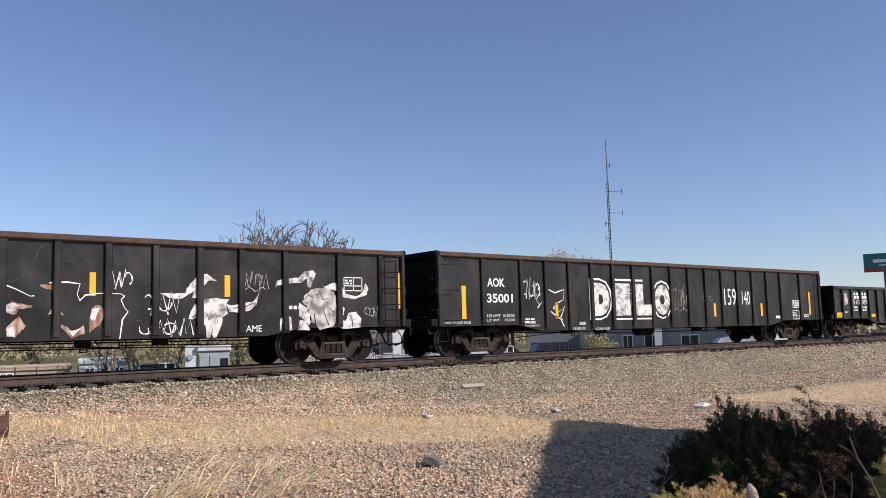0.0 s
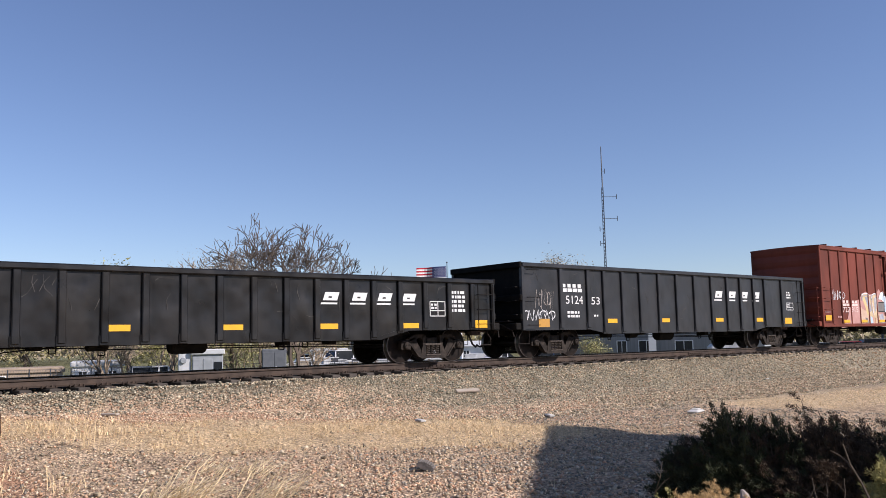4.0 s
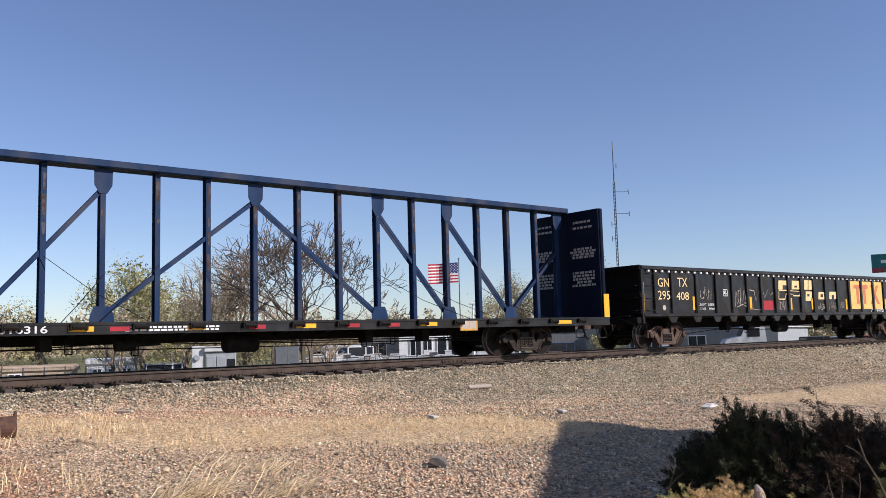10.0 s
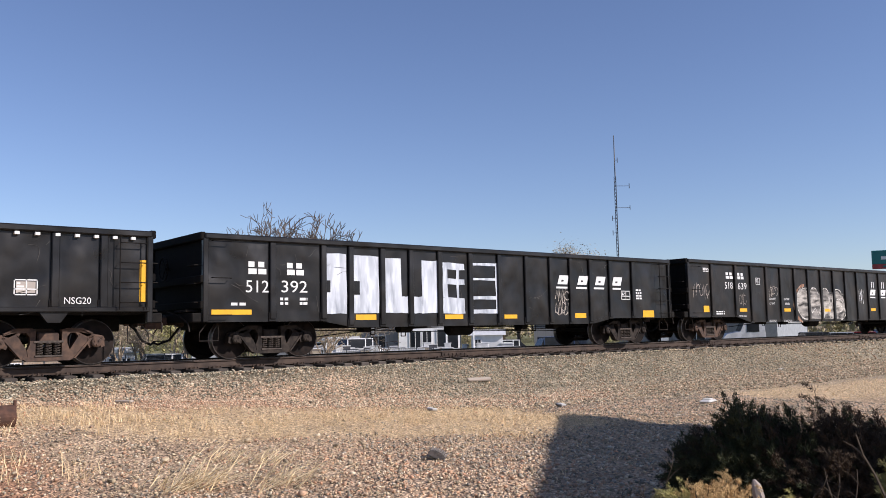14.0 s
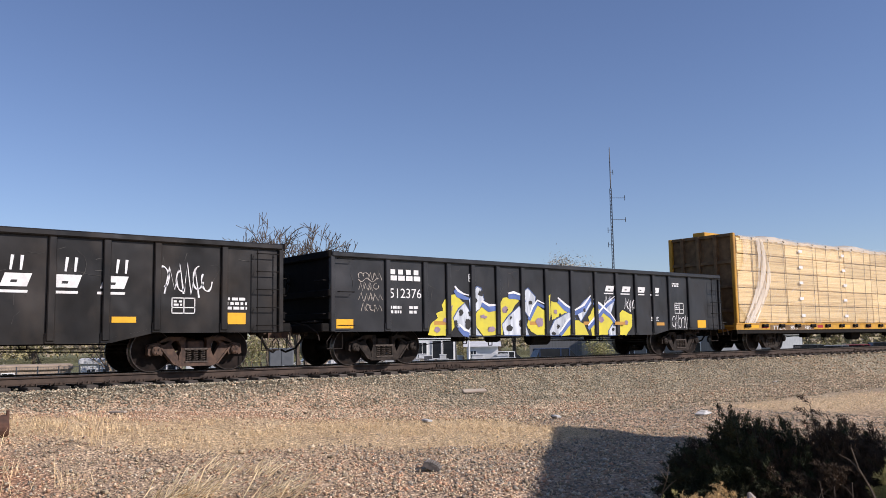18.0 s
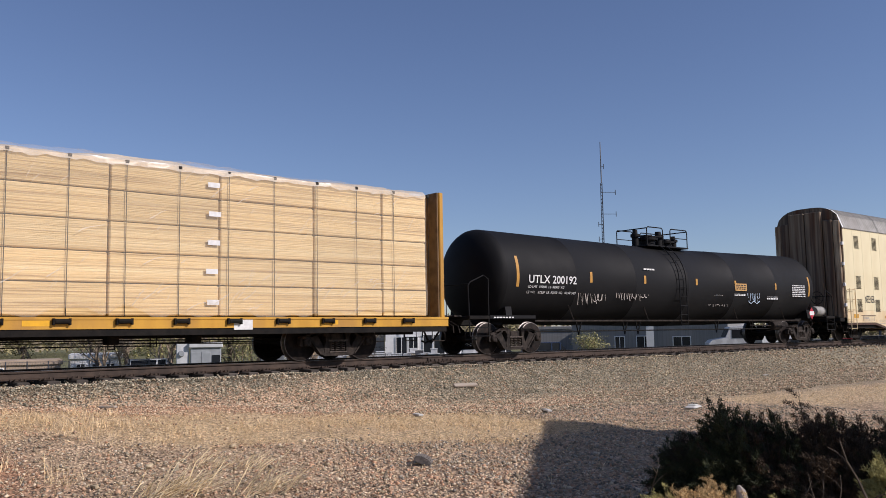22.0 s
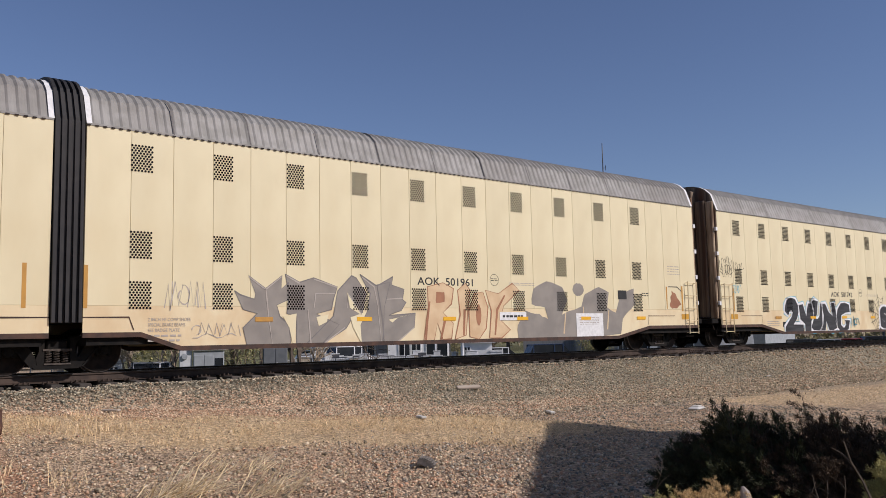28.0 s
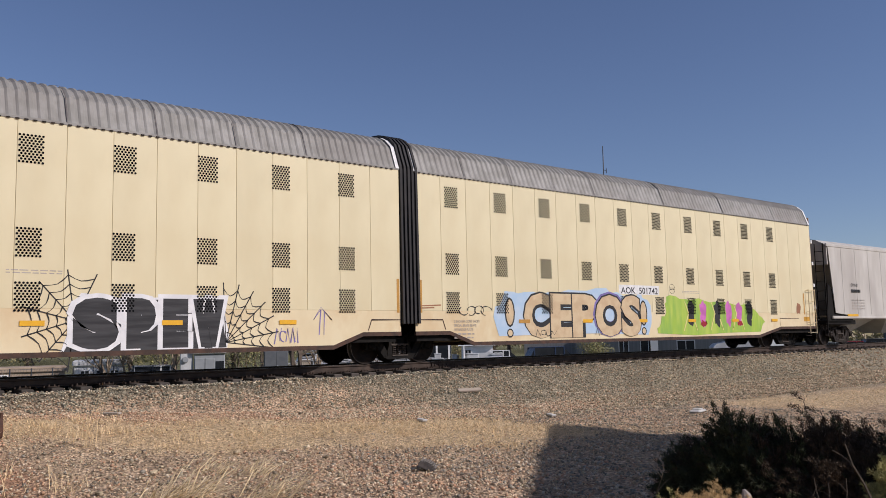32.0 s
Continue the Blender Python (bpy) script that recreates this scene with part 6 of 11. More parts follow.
def limbs(rnd, p, d, length, r, depth, out, tips, spread):
    """Branches that fork, bend and taper."""
    q = [p.copy()]
    n = 3
    for k in range(n):
        d = (d + Vector((rnd.gauss(0, 0.16), rnd.gauss(0, 0.16), rnd.gauss(0.03, 0.1)))).normalized()
        p = p + d * (length / n)
        q.append(p.copy())
    out.append((q, [r * (1 - 0.45 * i / n) for i in range(n + 1)]))
    if depth == 0:
        tips.append((p, d))
        return
    for k in range(rnd.choice((2, 3, 3))):
        axis = d.orthogonal().normalized()
        axis.rotate(Matrix.Rotation(rnd.uniform(0, 6.283), 3, d))
        e = d.copy()
        e.rotate(Matrix.Rotation(rnd.uniform(0.5, 1.0) * spread, 3, axis))
        limbs(rnd, q[rnd.choice((2, 3, 3))], e, length * rnd.uniform(0.6, 0.82), r * 0.52, depth - 1, out, tips, spread)
    if depth > 1:
        tips.append((q[2], d))


def tree(name, label, at, height, seed, depth=5, spread=0.75, leaf=None, leaves=0, lsize=0.12, trunk=0.28, trunks=1, cloud=0.5):
    rnd = random.Random(seed)
    t = thing(name, label, "tree", at=at)
    out, tips = [], []
    for k in range(trunks):
        d = Vector((rnd.gauss(0, 0.12), rnd.gauss(0, 0.12), 1)).normalized() if trunks == 1 else Vector((rnd.gauss(0, 0.3), rnd.gauss(0, 0.3), 1)).normalized()
        limbs(rnd, Vector((rnd.gauss(0, 0.3) * (trunks > 1), rnd.gauss(0, 0.3) * (trunks > 1), -0.3)), d, height * 0.34, trunk, depth, out, tips, spread)
    top = max(p[-1].z for p, _ in out)
    k = height / top
    g = Geo()
    for pts, rs in out[:1 if trunks == 1 else trunks]:
        g.tube([p * k for p in pts], rs, 8)
    part("trunk", g, BARK, t)
    g = Geo()
    for pts, rs in out[1 if trunks == 1 else trunks:]:
        g.tube([p * k for p in pts], [max(x, 0.016) for x in rs], 4, caps=False)
    part("branch", g, TWIG if leaf else BARK, t, fix=False)
    if leaves:
        rng = np.random.default_rng(seed)
        T = np.array([(p * k)[:] for p, _ in tips])
        c = T[rng.integers(0, len(T), leaves)] + rng.normal(0, cloud, (leaves, 3))
        s = lsize * rng.uniform(0.5, 1.4, (leaves, 1, 1))
        V = c[:, None] + rng.normal(0, 1, (leaves, 3, 3)) * s * 0.6
        me = bpy.data.meshes.new("crown")
        me.from_pydata(V.reshape(-1, 3).tolist(), [], np.arange(leaves * 3).reshape(-1, 3).tolist())
        me.materials.append(leaf)
        part("crown", me, leaf, t)
    return t


GB = -2.0
tree("bare_tree", "leafless spreading tree with dark forked branches", spot(30.3, 50, GB), 10.3, 11, 6, 0.78, trunk=0.14, trunks=4)
tree("bare_tree", "leafless grey-brown tree with fine upright twigs", spot(25.6, 56, GB), 9.0, 5, 5, 0.5, LEAF_B, 5000, 0.05, 0.2, 3, 0.35)
tree("bare_tree", "leafless grey-brown tree with fine upright twigs", spot(24.2, 60, GB), 8.0, 6, 5, 0.5, LEAF_B, 4000, 0.05, 0.2, 3, 0.35)
tree("leafing_tree", "young green tree coming into leaf", spot(20.0, 72, GB), 8.6, 7, 4, 0.7, LEAF_G, 9000, 0.13, 0.2, 2, 0.55)
tree("leafing_tree", "young green tree coming into leaf", spot(17.6, 76, GB), 7.6, 8, 4, 0.7, LEAF_G, 8000, 0.13, 0.2, 2, 0.55)
tree("leafing_tree", "pale green-brown tree with thin spring leaves", spot(21.8, 80, GB), 7.0, 9, 4, 0.7, LEAF_P, 6000, 0.12, 0.2, 2, 0.5)
tree("leafing_tree", "pale green-brown tree with thin spring leaves", spot(14.2, 85, GB), 6.2, 10, 4, 0.7, LEAF_P, 6000, 0.13, 0.2, 2, 0.5)
tree("leafing_tree", "tall olive-budded tree with a rounded open crown", spot(46.2, 105, GB), 12.2, 21, 5, 0.62, LEAF_B, 17000, 0.10, 0.3, 2, 0.6)
tree("leafing_tree", "tall olive-budded tree with a rounded open crown", spot(43.6, 108, GB), 10.0, 22, 5, 0.62, LEAF_P, 13000, 0.10, 0.3, 2, 0.6)
tree("leafing_tree", "tall olive-budded tree with a rounded open crown", spot(48.3, 112, GB), 9.8, 23, 5, 0.62, LEAF_B, 11000, 0.10, 0.3, 2, 0.6)
tree("bare_tree", "thin leafless shrub at the lot's edge", spot(31.5, 62, GB), 4.6, 31, 4, 0.6, LEAF_B, 1500, 0.05, 0.1, 4, 0.3)
tree("leafing_tree", "low green shrub by the fence", spot(26.6, 54, GB), 3.2, 33, 3, 0.8, LEAF_G, 3500, 0.07, 0.1, 4, 0.35)
tree("leafing_tree", "low green shrub by the building", spot(49.4, 78, GB), 2.3, 34, 3, 0.8, LEAF_G, 3000, 0.08, 0.08, 4, 0.35)
for k, (a, d, h) in enumerate(((12.5, 62, 4.6), (18.6, 58, 5.2), (22.4, 60, 6.0), (27.6, 66, 7.5), (33.0, 84, 5.4), (35.0, 120, 7.0), (19.9, 64, 4.4))):
    tree("bare_tree", "leafless brush with thin brown stems", spot(a, d, GB), h, 60 + k, 4, 0.6, LEAF_B, 2500, 0.06, 0.12, 3, 0.4)


def far_woods():
    """A ragged line of distant trees: many small leaf faces and stems."""
    rng = np.random.default_rng(40)
    n = 70000
    a = np.radians(rng.uniform(-8, 82, n))
    d = rng.uniform(150, 230, n)
    deg = np.degrees(a)
    h = 5.2 + 1.6 * np.sin(deg * 0.9) + 1.1 * np.sin(deg * 2.3 + 1) + 0.9 * np.sin(deg * 5.1 + 2) + 0.6 * np.sin(deg * 11.3)
    h = np.where(deg > 50, h * 0.55, h)
    z = GB + h * rng.uniform(0, 1, n) ** 0.8 * rng.uniform(0.6, 1.05, n) + 1.0
    c = np.stack([d * np.sin(a), d * np.cos(a), z], -1)
    V = c[:, None] + rng.normal(0, 0.32, (n, 3, 3))
    F = np.arange(n * 3).reshape(-1, 3)
    half = n // 2
    soup("far_woods", V[:half].reshape(-1, 3), F[:half], LEAF_P, "distant olive-green line of trees", "trees")
    soup("far_woods", V[half:].reshape(-1, 3), F[:n - half], LEAF_B, "distant brown line of leafless trees", "trees")


far_woods()

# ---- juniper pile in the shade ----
# dark tones carry part of the heap's shade, pale ones part of the sun
JUN = mat("shade_dark_juniper_foliage", (0.048, 0.056, 0.022), (0.030, 0.032, 0.014), 5, 0.75, island=0.45)
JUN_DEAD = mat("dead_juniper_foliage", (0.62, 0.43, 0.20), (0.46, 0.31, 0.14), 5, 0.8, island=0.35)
JUN_PALE = mat("sunlit_yellow_green_juniper_foliage", (0.44, 0.39, 0.15), (0.30, 0.28, 0.10), 5, 0.8, island=0.35)
STUB_WOOD = mat("bleached_stub_wood", (0.36, 0.31, 0.27), (0.24, 0.2, 0.17), 6, 0.9, 0, 0.006, 30, (1, 1, 0.3))
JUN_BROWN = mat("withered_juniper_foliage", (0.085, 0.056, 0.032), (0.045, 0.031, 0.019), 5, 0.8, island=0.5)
JUN_WOOD = mat("grey_juniper_wood", (0.11, 0.085, 0.06), (0.07, 0.055, 0.04), 8, 0.9, 0, 0.006, 30)


def sprays(name, parent, centers, dirs, m, rng, size, per=76):
    """Feathery twigs: fine short needles along each twig, drooping at its end."""
    n = len(centers)
    C = np.repeat(np.array(centers), per, 0)
    Dm = np.repeat(np.array(dirs), per, 0)
    k = n * per
    t = rng.uniform(0, 1, (k, 1))
    base = C + Dm * t * size + rng.normal(0, 1, (k, 3)) * size * (0.13 - 0.08 * t)
    base[:, 2] -= size * 0.3 * (t[:, 0] ** 2)
    out = Dm * 0.9 + rng.normal(0, 0.5, (k, 3))
    out /= np.linalg.norm(out, axis=1)[:, None]
    ln = size * rng.uniform(0.12, 0.28, (k, 1))
    sd = np.cross(out, rng.normal(0, 1, (k, 3)))
    sd /= np.maximum(np.linalg.norm(sd, axis=1)[:, None], 1e-6)
    w = size * 0.024
    V = np.stack([base - sd * w, base + sd * w, base + out * ln], 1)
    me = bpy.data.meshes.new(name)
    me.from_pydata(V.reshape(-1, 3).tolist(), [], np.arange(k * 3).reshape(-1, 3).tolist())
    me.materials.append(m)
    return part(name, me, m, parent)


PILE_TURN = radians(61)


def pile_spot(u, w):
    """u along the pile, w across it, away from the roadside."""
    return Vector((math.cos(PILE_TURN) * u + math.sin(PILE_TURN) * w, -math.sin(PILE_TURN) * u + math.cos(PILE_TURN) * w, -1.02))


def juniper(u, w, lobes, seed, label, m=JUN, size=0.17, brown=0.0, per=76):
    """A heap of cut branches: each lobe (along, across, half width, half depth, height, branches)."""
    rnd, rng = random.Random(seed), np.random.default_rng(seed)
    b = thing("juniper_bush", label, "bush", at=pile_spot(u, w))
    b.rotation_euler = (0, 0, -PILE_TURN)
    g = Geo()
    green_c, green_d, brown_c, brown_d = [], [], [], []
    for lu, lw, rx, ry, h, n in lobes:
        for k in range(n):
            a, up = rnd.uniform(0, 6.283), rnd.uniform(0.12, 1.0)
            rim = math.sqrt(max(0.0, 1 - up * up)) + 0.12
            reach = rnd.uniform(0.72, 1.0) + (rnd.uniform(0.02, 0.16) if rnd.random() < 0.14 else 0)
            tip = Vector((lu + math.cos(a) * rim * rx * reach - 0.1 * up * h, lw + math.sin(a) * rim * ry * reach, up * h * reach))
            root = Vector((lu + math.cos(a) * rx * 0.25, lw + math.sin(a) * ry * 0.25, 0.0))
            mid = root.lerp(tip, 0.55) + Vector((rnd.gauss(0, 0.03), rnd.gauss(0, 0.03), rnd.gauss(0.05, 0.03)))
            g.tube([root, mid, tip], [0.011, 0.007, 0.003], 4, caps=False)
            d = (tip - mid).normalized()
            cs, ds = (brown_c, brown_d) if rnd.random() < brown else (green_c, green_d)
            for s in range(5):
                p = mid.lerp(tip, 0.05 + 0.2 * s) + Vector((rnd.gauss(0, 0.035), rnd.gauss(0, 0.035), rnd.gauss(0, 0.03)))
                cs.append(p[:])
                ds.append((d + Vector((rnd.gauss(-0.25, 0.4), rnd.gauss(0, 0.4), rnd.gauss(0.05, 0.25)))).normalized()[:])
    part("stem", g, JUN_WOOD, b, fix=False)
    if green_c:
        sprays("foliage", b, green_c, green_d, m, rng, size, per)
    if brown_c:
        sprays("withered_foliage", b, brown_c, brown_d, JUN_BROWN, rng, size, per)["label"] = "withered brown sprays"
    return b


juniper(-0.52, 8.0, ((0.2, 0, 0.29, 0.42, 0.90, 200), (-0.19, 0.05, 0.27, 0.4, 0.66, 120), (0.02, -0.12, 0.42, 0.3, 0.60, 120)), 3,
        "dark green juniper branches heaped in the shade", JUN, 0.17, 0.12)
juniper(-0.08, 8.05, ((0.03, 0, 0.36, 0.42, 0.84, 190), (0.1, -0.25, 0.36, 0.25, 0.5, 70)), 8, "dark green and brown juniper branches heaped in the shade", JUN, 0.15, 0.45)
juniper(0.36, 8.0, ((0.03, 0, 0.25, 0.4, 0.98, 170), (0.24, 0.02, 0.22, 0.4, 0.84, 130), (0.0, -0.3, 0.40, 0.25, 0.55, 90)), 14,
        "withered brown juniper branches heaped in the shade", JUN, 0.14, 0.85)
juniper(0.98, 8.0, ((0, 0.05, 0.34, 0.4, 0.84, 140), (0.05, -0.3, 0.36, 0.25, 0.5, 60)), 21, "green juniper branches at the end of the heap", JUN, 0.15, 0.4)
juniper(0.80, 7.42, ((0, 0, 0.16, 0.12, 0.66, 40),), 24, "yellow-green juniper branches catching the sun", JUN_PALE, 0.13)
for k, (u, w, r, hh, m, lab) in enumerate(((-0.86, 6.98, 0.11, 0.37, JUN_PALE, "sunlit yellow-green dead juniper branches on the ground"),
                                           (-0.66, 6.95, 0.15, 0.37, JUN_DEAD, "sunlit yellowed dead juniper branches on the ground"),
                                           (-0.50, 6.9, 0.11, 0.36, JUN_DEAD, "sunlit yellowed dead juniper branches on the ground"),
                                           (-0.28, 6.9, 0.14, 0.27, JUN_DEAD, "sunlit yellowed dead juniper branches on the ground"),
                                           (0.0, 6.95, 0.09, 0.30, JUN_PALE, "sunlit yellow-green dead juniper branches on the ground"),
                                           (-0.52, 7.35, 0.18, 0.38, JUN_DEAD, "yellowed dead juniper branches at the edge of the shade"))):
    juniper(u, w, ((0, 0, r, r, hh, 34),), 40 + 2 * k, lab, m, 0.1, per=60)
# bare stems: along, across, height, lean along, thickness
for k, (u, w, hh, lean, r) in enumerate(((-1.0, 7.0, 0.60, 0.07, 0.006), (-1.1, 7.0, 0.34, -0.03, 0.006), (-1.2, 7.02, 0.3, 0.03, 0.006), (-1.13, 6.9, 0.28, 0.12, 0.006),
                                         (0.66, 7.2, 0.74, -0.24, 0.013), (0.22, 7.1, 0.5, -0.02, 0.007), (0.30, 7.12, 0.46, -0.05, 0.006), (0.37, 7.1, 0.5, 0.03, 0.007),
                                         (0.5, 7.0, 0.34, 0.35, 0.012), (-0.4, 7.05, 0.32, -0.09, 0.006), (0.0, 7.3, 0.42, 0.2, 0.006), (-0.06, 6.9, 0.33, -0.05, 0.006))):
    rnd = random.Random(80 + k)
    dead = thing("dead_branch", "bare grey dead branch standing in the juniper heap", "branch", at=pile_spot(u, w))
    dead.rotation_euler = (0, 0, -PILE_TURN)
    pts = [Vector((lean * q + rnd.gauss(0, 0.014) * (q > 0), rnd.gauss(0, 0.015) * (q > 0), hh * q)) for q in (0, 0.2, 0.4, 0.6, 0.8, 1.0)]
    g = Geo()
    g.tube(pts, [r, r * 0.95, r * 0.85, r * 0.75, r * 0.6, r * 0.4], 5)
    part("limb", g, JUN_WOOD, dead)
    for q in (2, 3, 4):
        side = rnd.choice((-1, 1))
        g = Geo()
        e = pts[q] + Vector((side * hh * rnd.uniform(0.1, 0.25), rnd.gauss(0, 0.03), hh * rnd.uniform(0.06, 0.2)))
        g.tube([pts[q], pts[q].lerp(e, 0.5) + Vector((0, 0, 0.012)), e], [r * 0.6, r * 0.45, r * 0.2], 4)
        part("twig", g, JUN_WOOD, dead)
stub = thing("wood_stub", "pale weathered stub of wood among the juniper branches", "wood", at=pile_spot(-0.3, 7.12))
stub.rotation_euler = (0, 0, -PILE_TURN)
g = Geo()
g.tube([(0.02, 0, -0.02), (0.0, 0, 0.27), (-0.015, 0, 0.35), (-0.03, 0, 0.39)], [0.05, 0.045, 0.036, 0.012], 7)
part("wood", g, STUB_WOOD, stub)


# ---- litter in the stones ----
PLANKM = mat("weathered_board", (0.42, 0.36, 0.29), (0.34, 0.28, 0.22), 5, 0.9, 0, 0.004, 20, (0.3, 1, 1))
PALE = mat("sun_bleached_scrap", (0.62, 0.60, 0.56), (0.5, 0.48, 0.44), 5, 0.7)
DARKRUB = mat("dusty_rubber_scrap", (0.13, 0.115, 0.10), (0.20, 0.175, 0.15), 10, 0.9, 0, 0.006, 30)
IRON = mat("rusted_iron_scrap", (0.12, 0.06, 0.04), (0.07, 0.04, 0.03), 8, 0.85, 0.2, 0.004, 30)


def on_ground(name, label, cat, x, y, geo, m, rz=0.0, rx=0.0, lift=0.02):
    ob = new(name, geo.mesh(name, m))
    ob.location = (x, y, gz(x, y) + lift)
    ob.rotation_euler = (rx, 0, rz)
    return tagged(ob, label, cat)


g = Geo()
g.cbox(-0.32, 0.32, -0.07, 0.07, 0, 0.05, 0.012)
on_ground("board", "weathered brown board lying on the ballast slope", "board", 14.15, 16.1, g, PLANKM, -0.25, 0.4, 0.06)
g = Geo()
g.cbox(-0.32, 0.3, -0.16, 0.16, 0, 0.12, 0.05).cbox(-0.1, 0.2, -0.1, 0.14, 0.1, 0.17, 0.04)
on_ground("white_scrap", "bleached white scrap lying in the stones", "scrap", 14.98, 10.15, g, PALE, 0.3).scale = (0.75, 0.75, 0.45)
g = Geo()
tread = []
for k in range(7):
    a = -0.13 + 0.037 * k
    z = 0.11 - 2.2 * (a + 0.02) ** 2
    tread += [(a, z), (a + 0.026, z), (a + 0.026, z - 0.022), (a + 0.037, z - 0.022)]
g.prism(tread + [(0.13, 0.0), (-0.13, 0.0)], -0.14, 0.14, 0, "x")
on_ground("tyre_tread_piece", "dark ribbed piece of tyre tread among red stones", "tyre piece", 6.62, 8.35, g, DARKRUB, 0.75, 0.45).scale = (0.8, 0.8, 0.8)
g = Geo()
g.lathe([(-1.6, 0.13), (-1.6, 0.16), (0.0, 0.16), (0.0, 0.13), (-0.5, 0.128), (-0.5, 0.01)], (0, 0, 0.14), "x", 20)
g.cbox(0.02, 0.06, 0.02, 0.06, -0.1, 0.36, 0.008)
on_ground("rusty_iron_pipe", "rusty iron pipe with an upright stake in the earth", "iron pipe", 2.98, 13.35, g, IRON, 0.12, 0, 0.0)
for k, (x, y) in enumerate(((36, 15.0), (12.6, 11.9), (5.3, 15.6), (27, 15.4), (9.9, 12.6))):
    g = Geo()
    g.cbox(-0.16, 0.16, -0.05, 0.05, 0, 0.04, 0.01)
    on_ground("litter_strip", "small pale scrap of litter on stones", "litter", x, y, g, PALE if k != 2 else PLANKM, k * 1.1)

# ---- lineside cabinets ----
CABW = mat("white_cabinet_paint", (0.62, 0.63, 0.62), (0.54, 0.55, 0.54), 3, 0.5)
CABG = mat("grey_cabinet_paint", (0.36, 0.38, 0.39), (0.30, 0.32, 0.33), 3, 0.5)
CABD = mat("slate_cabinet_paint", (0.16, 0.17, 0.18), (0.13, 0.14, 0.15), 3, 0.5)
GLASS = mat("dark_window_glass", (0.02, 0.023, 0.027), (0.03, 0.033, 0.036), 1, 0.12)


def turned(ob, turn):
    """Face the viewer: local -y looks back along the turn."""
    ob.rotation_euler = (0, 0, -radians(turn))
    return ob


cab = turned(thing("signal_cabinet", "white and grey railway signal cabinet with doors", "cabinet", at=spot(24.1, 44, GB + 0.0)), 24.1)
g = Geo()
g.cbox(-1.05, -0.45, -0.4, 0.4, 0.0, 2.45, 0.03)
b = part("meter_cabinet", g, CABW, cab, "white metal meter cabinet")
g = Geo()
g.lathe([(-0.50, 0.01), (-0.50, 0.13), (-0.4, 0.15), (-0.4, 0.01)], (-0.8, 0, 1.9), "y", 14)
part("meter", g, CABG, b)
g = Geo()
g.cbox(-0.4, 1.05, -0.5, 0.5, 0.0, 2.15, 0.03)
b = part("main_cabinet", g, CABG, cab, "grey metal equipment cabinet")
g = Geo()
g.cbox(-0.48, 1.12, -0.6, 0.6, 2.15, 2.42, 0.04)
part("roof", g, CABW, cab, "white overhanging cabinet roof")
for x in (-0.36, 0.12):
    g = Geo()
    g.cbox(x, x + 0.44, -0.53, -0.5, 0.25, 1.95, 0.01)
    part("door", g, CABG, b)
g = Geo()
g.cbox(0.62, 1.0, -0.53, -0.5, 1.3, 1.8, 0.01)
part("window", g, GLASS, b)
box = turned(thing("equipment_box", "plain slate-grey equipment box beside the track", "equipment box", at=spot(28.7, 44, GB)), 28.7)
g = Geo()
g.cbox(-0.6, 0.6, -0.4, 0.4, 0.0, 2.35, 0.03)
b = part("body", g, CABD, box)
g = Geo()
g.cbox(-0.55, -0.01, -0.43, -0.4, 0.2, 2.2, 0.01).cbox(0.01, 0.55, -0.43, -0.4, 0.2, 2.2, 0.01)
part("door", g, CABD, box)
g = Geo()
g.cbox(0.06, 0.12, -0.47, -0.43, 1.2, 1.5, 0.01)
part("handle", g, CABW, box)

# ---- buildings ----
STUC = mat("white_stucco", (0.80, 0.80, 0.78), (0.74, 0.74, 0.72), 2, 0.85, 0, 0.003, 20)
GREYW2 = mat("grey_metal_siding", (0.25, 0.25, 0.245), (0.21, 0.21, 0.205), 2, 0.6, 0, 0.01, 5, (6, 6, 0.1))
TANW = mat("tan_boards", (0.42, 0.33, 0.24), (0.35, 0.27, 0.2), 3, 0.8)
ROOFW = mat("white_metal_roof", (0.72, 0.72, 0.70), (0.64, 0.64, 0.62), 2, 0.5, 0.2)


def building(name, label, turn, d, w, depth, h, m, roofm, wins, yaw=0.0, gable=0.0, z=GB):
    b = thing(name, label, "building", at=spot(turn, d, z))
    b.rotation_euler = (0, 0, -radians(turn) + radians(yaw))
    g = Geo()
    g.box(-w / 2, w / 2, 0, depth, -0.3, h)
    part("wall", g, m, b)
    g = Geo()
    if gable:
        g.prism([(-0.3, h), (depth + 0.3, h), (depth / 2, h + gable)], -w / 2 - 0.3, w / 2 + 0.3, 0, "x")
    else:
        g.cbox(-w / 2 - 0.15, w / 2 + 0.15, -0.15, depth + 0.15, h, h + 0.35, 0.04)
    part("roof", g, roofm, b)
    for x0, x1, z0, z1, mm in wins:
        g = Geo()
        g.cbox(x0, x1, -0.05, 0.06, z0, z1, 0.01)
        o = part("window" if z0 > 0.3 else "door", g, mm, b)
        g = Geo()
        for a, c, e, f in ((x0 - 0.08, x1 + 0.08, z1, z1 + 0.08), (x0 - 0.08, x1 + 0.08, z0 - 0.08, z0), (x0 - 0.08, x0, z0, z1), (x1, x1 + 0.08, z0, z1), ((x0 + x1) / 2 - 0.03, (x0 + x1) / 2 + 0.03, z0, z1)):
            g.cbox(a, c, -0.09, 0.02, e, f, 0.01)
        part("frame", g, STUC, o)
    return b


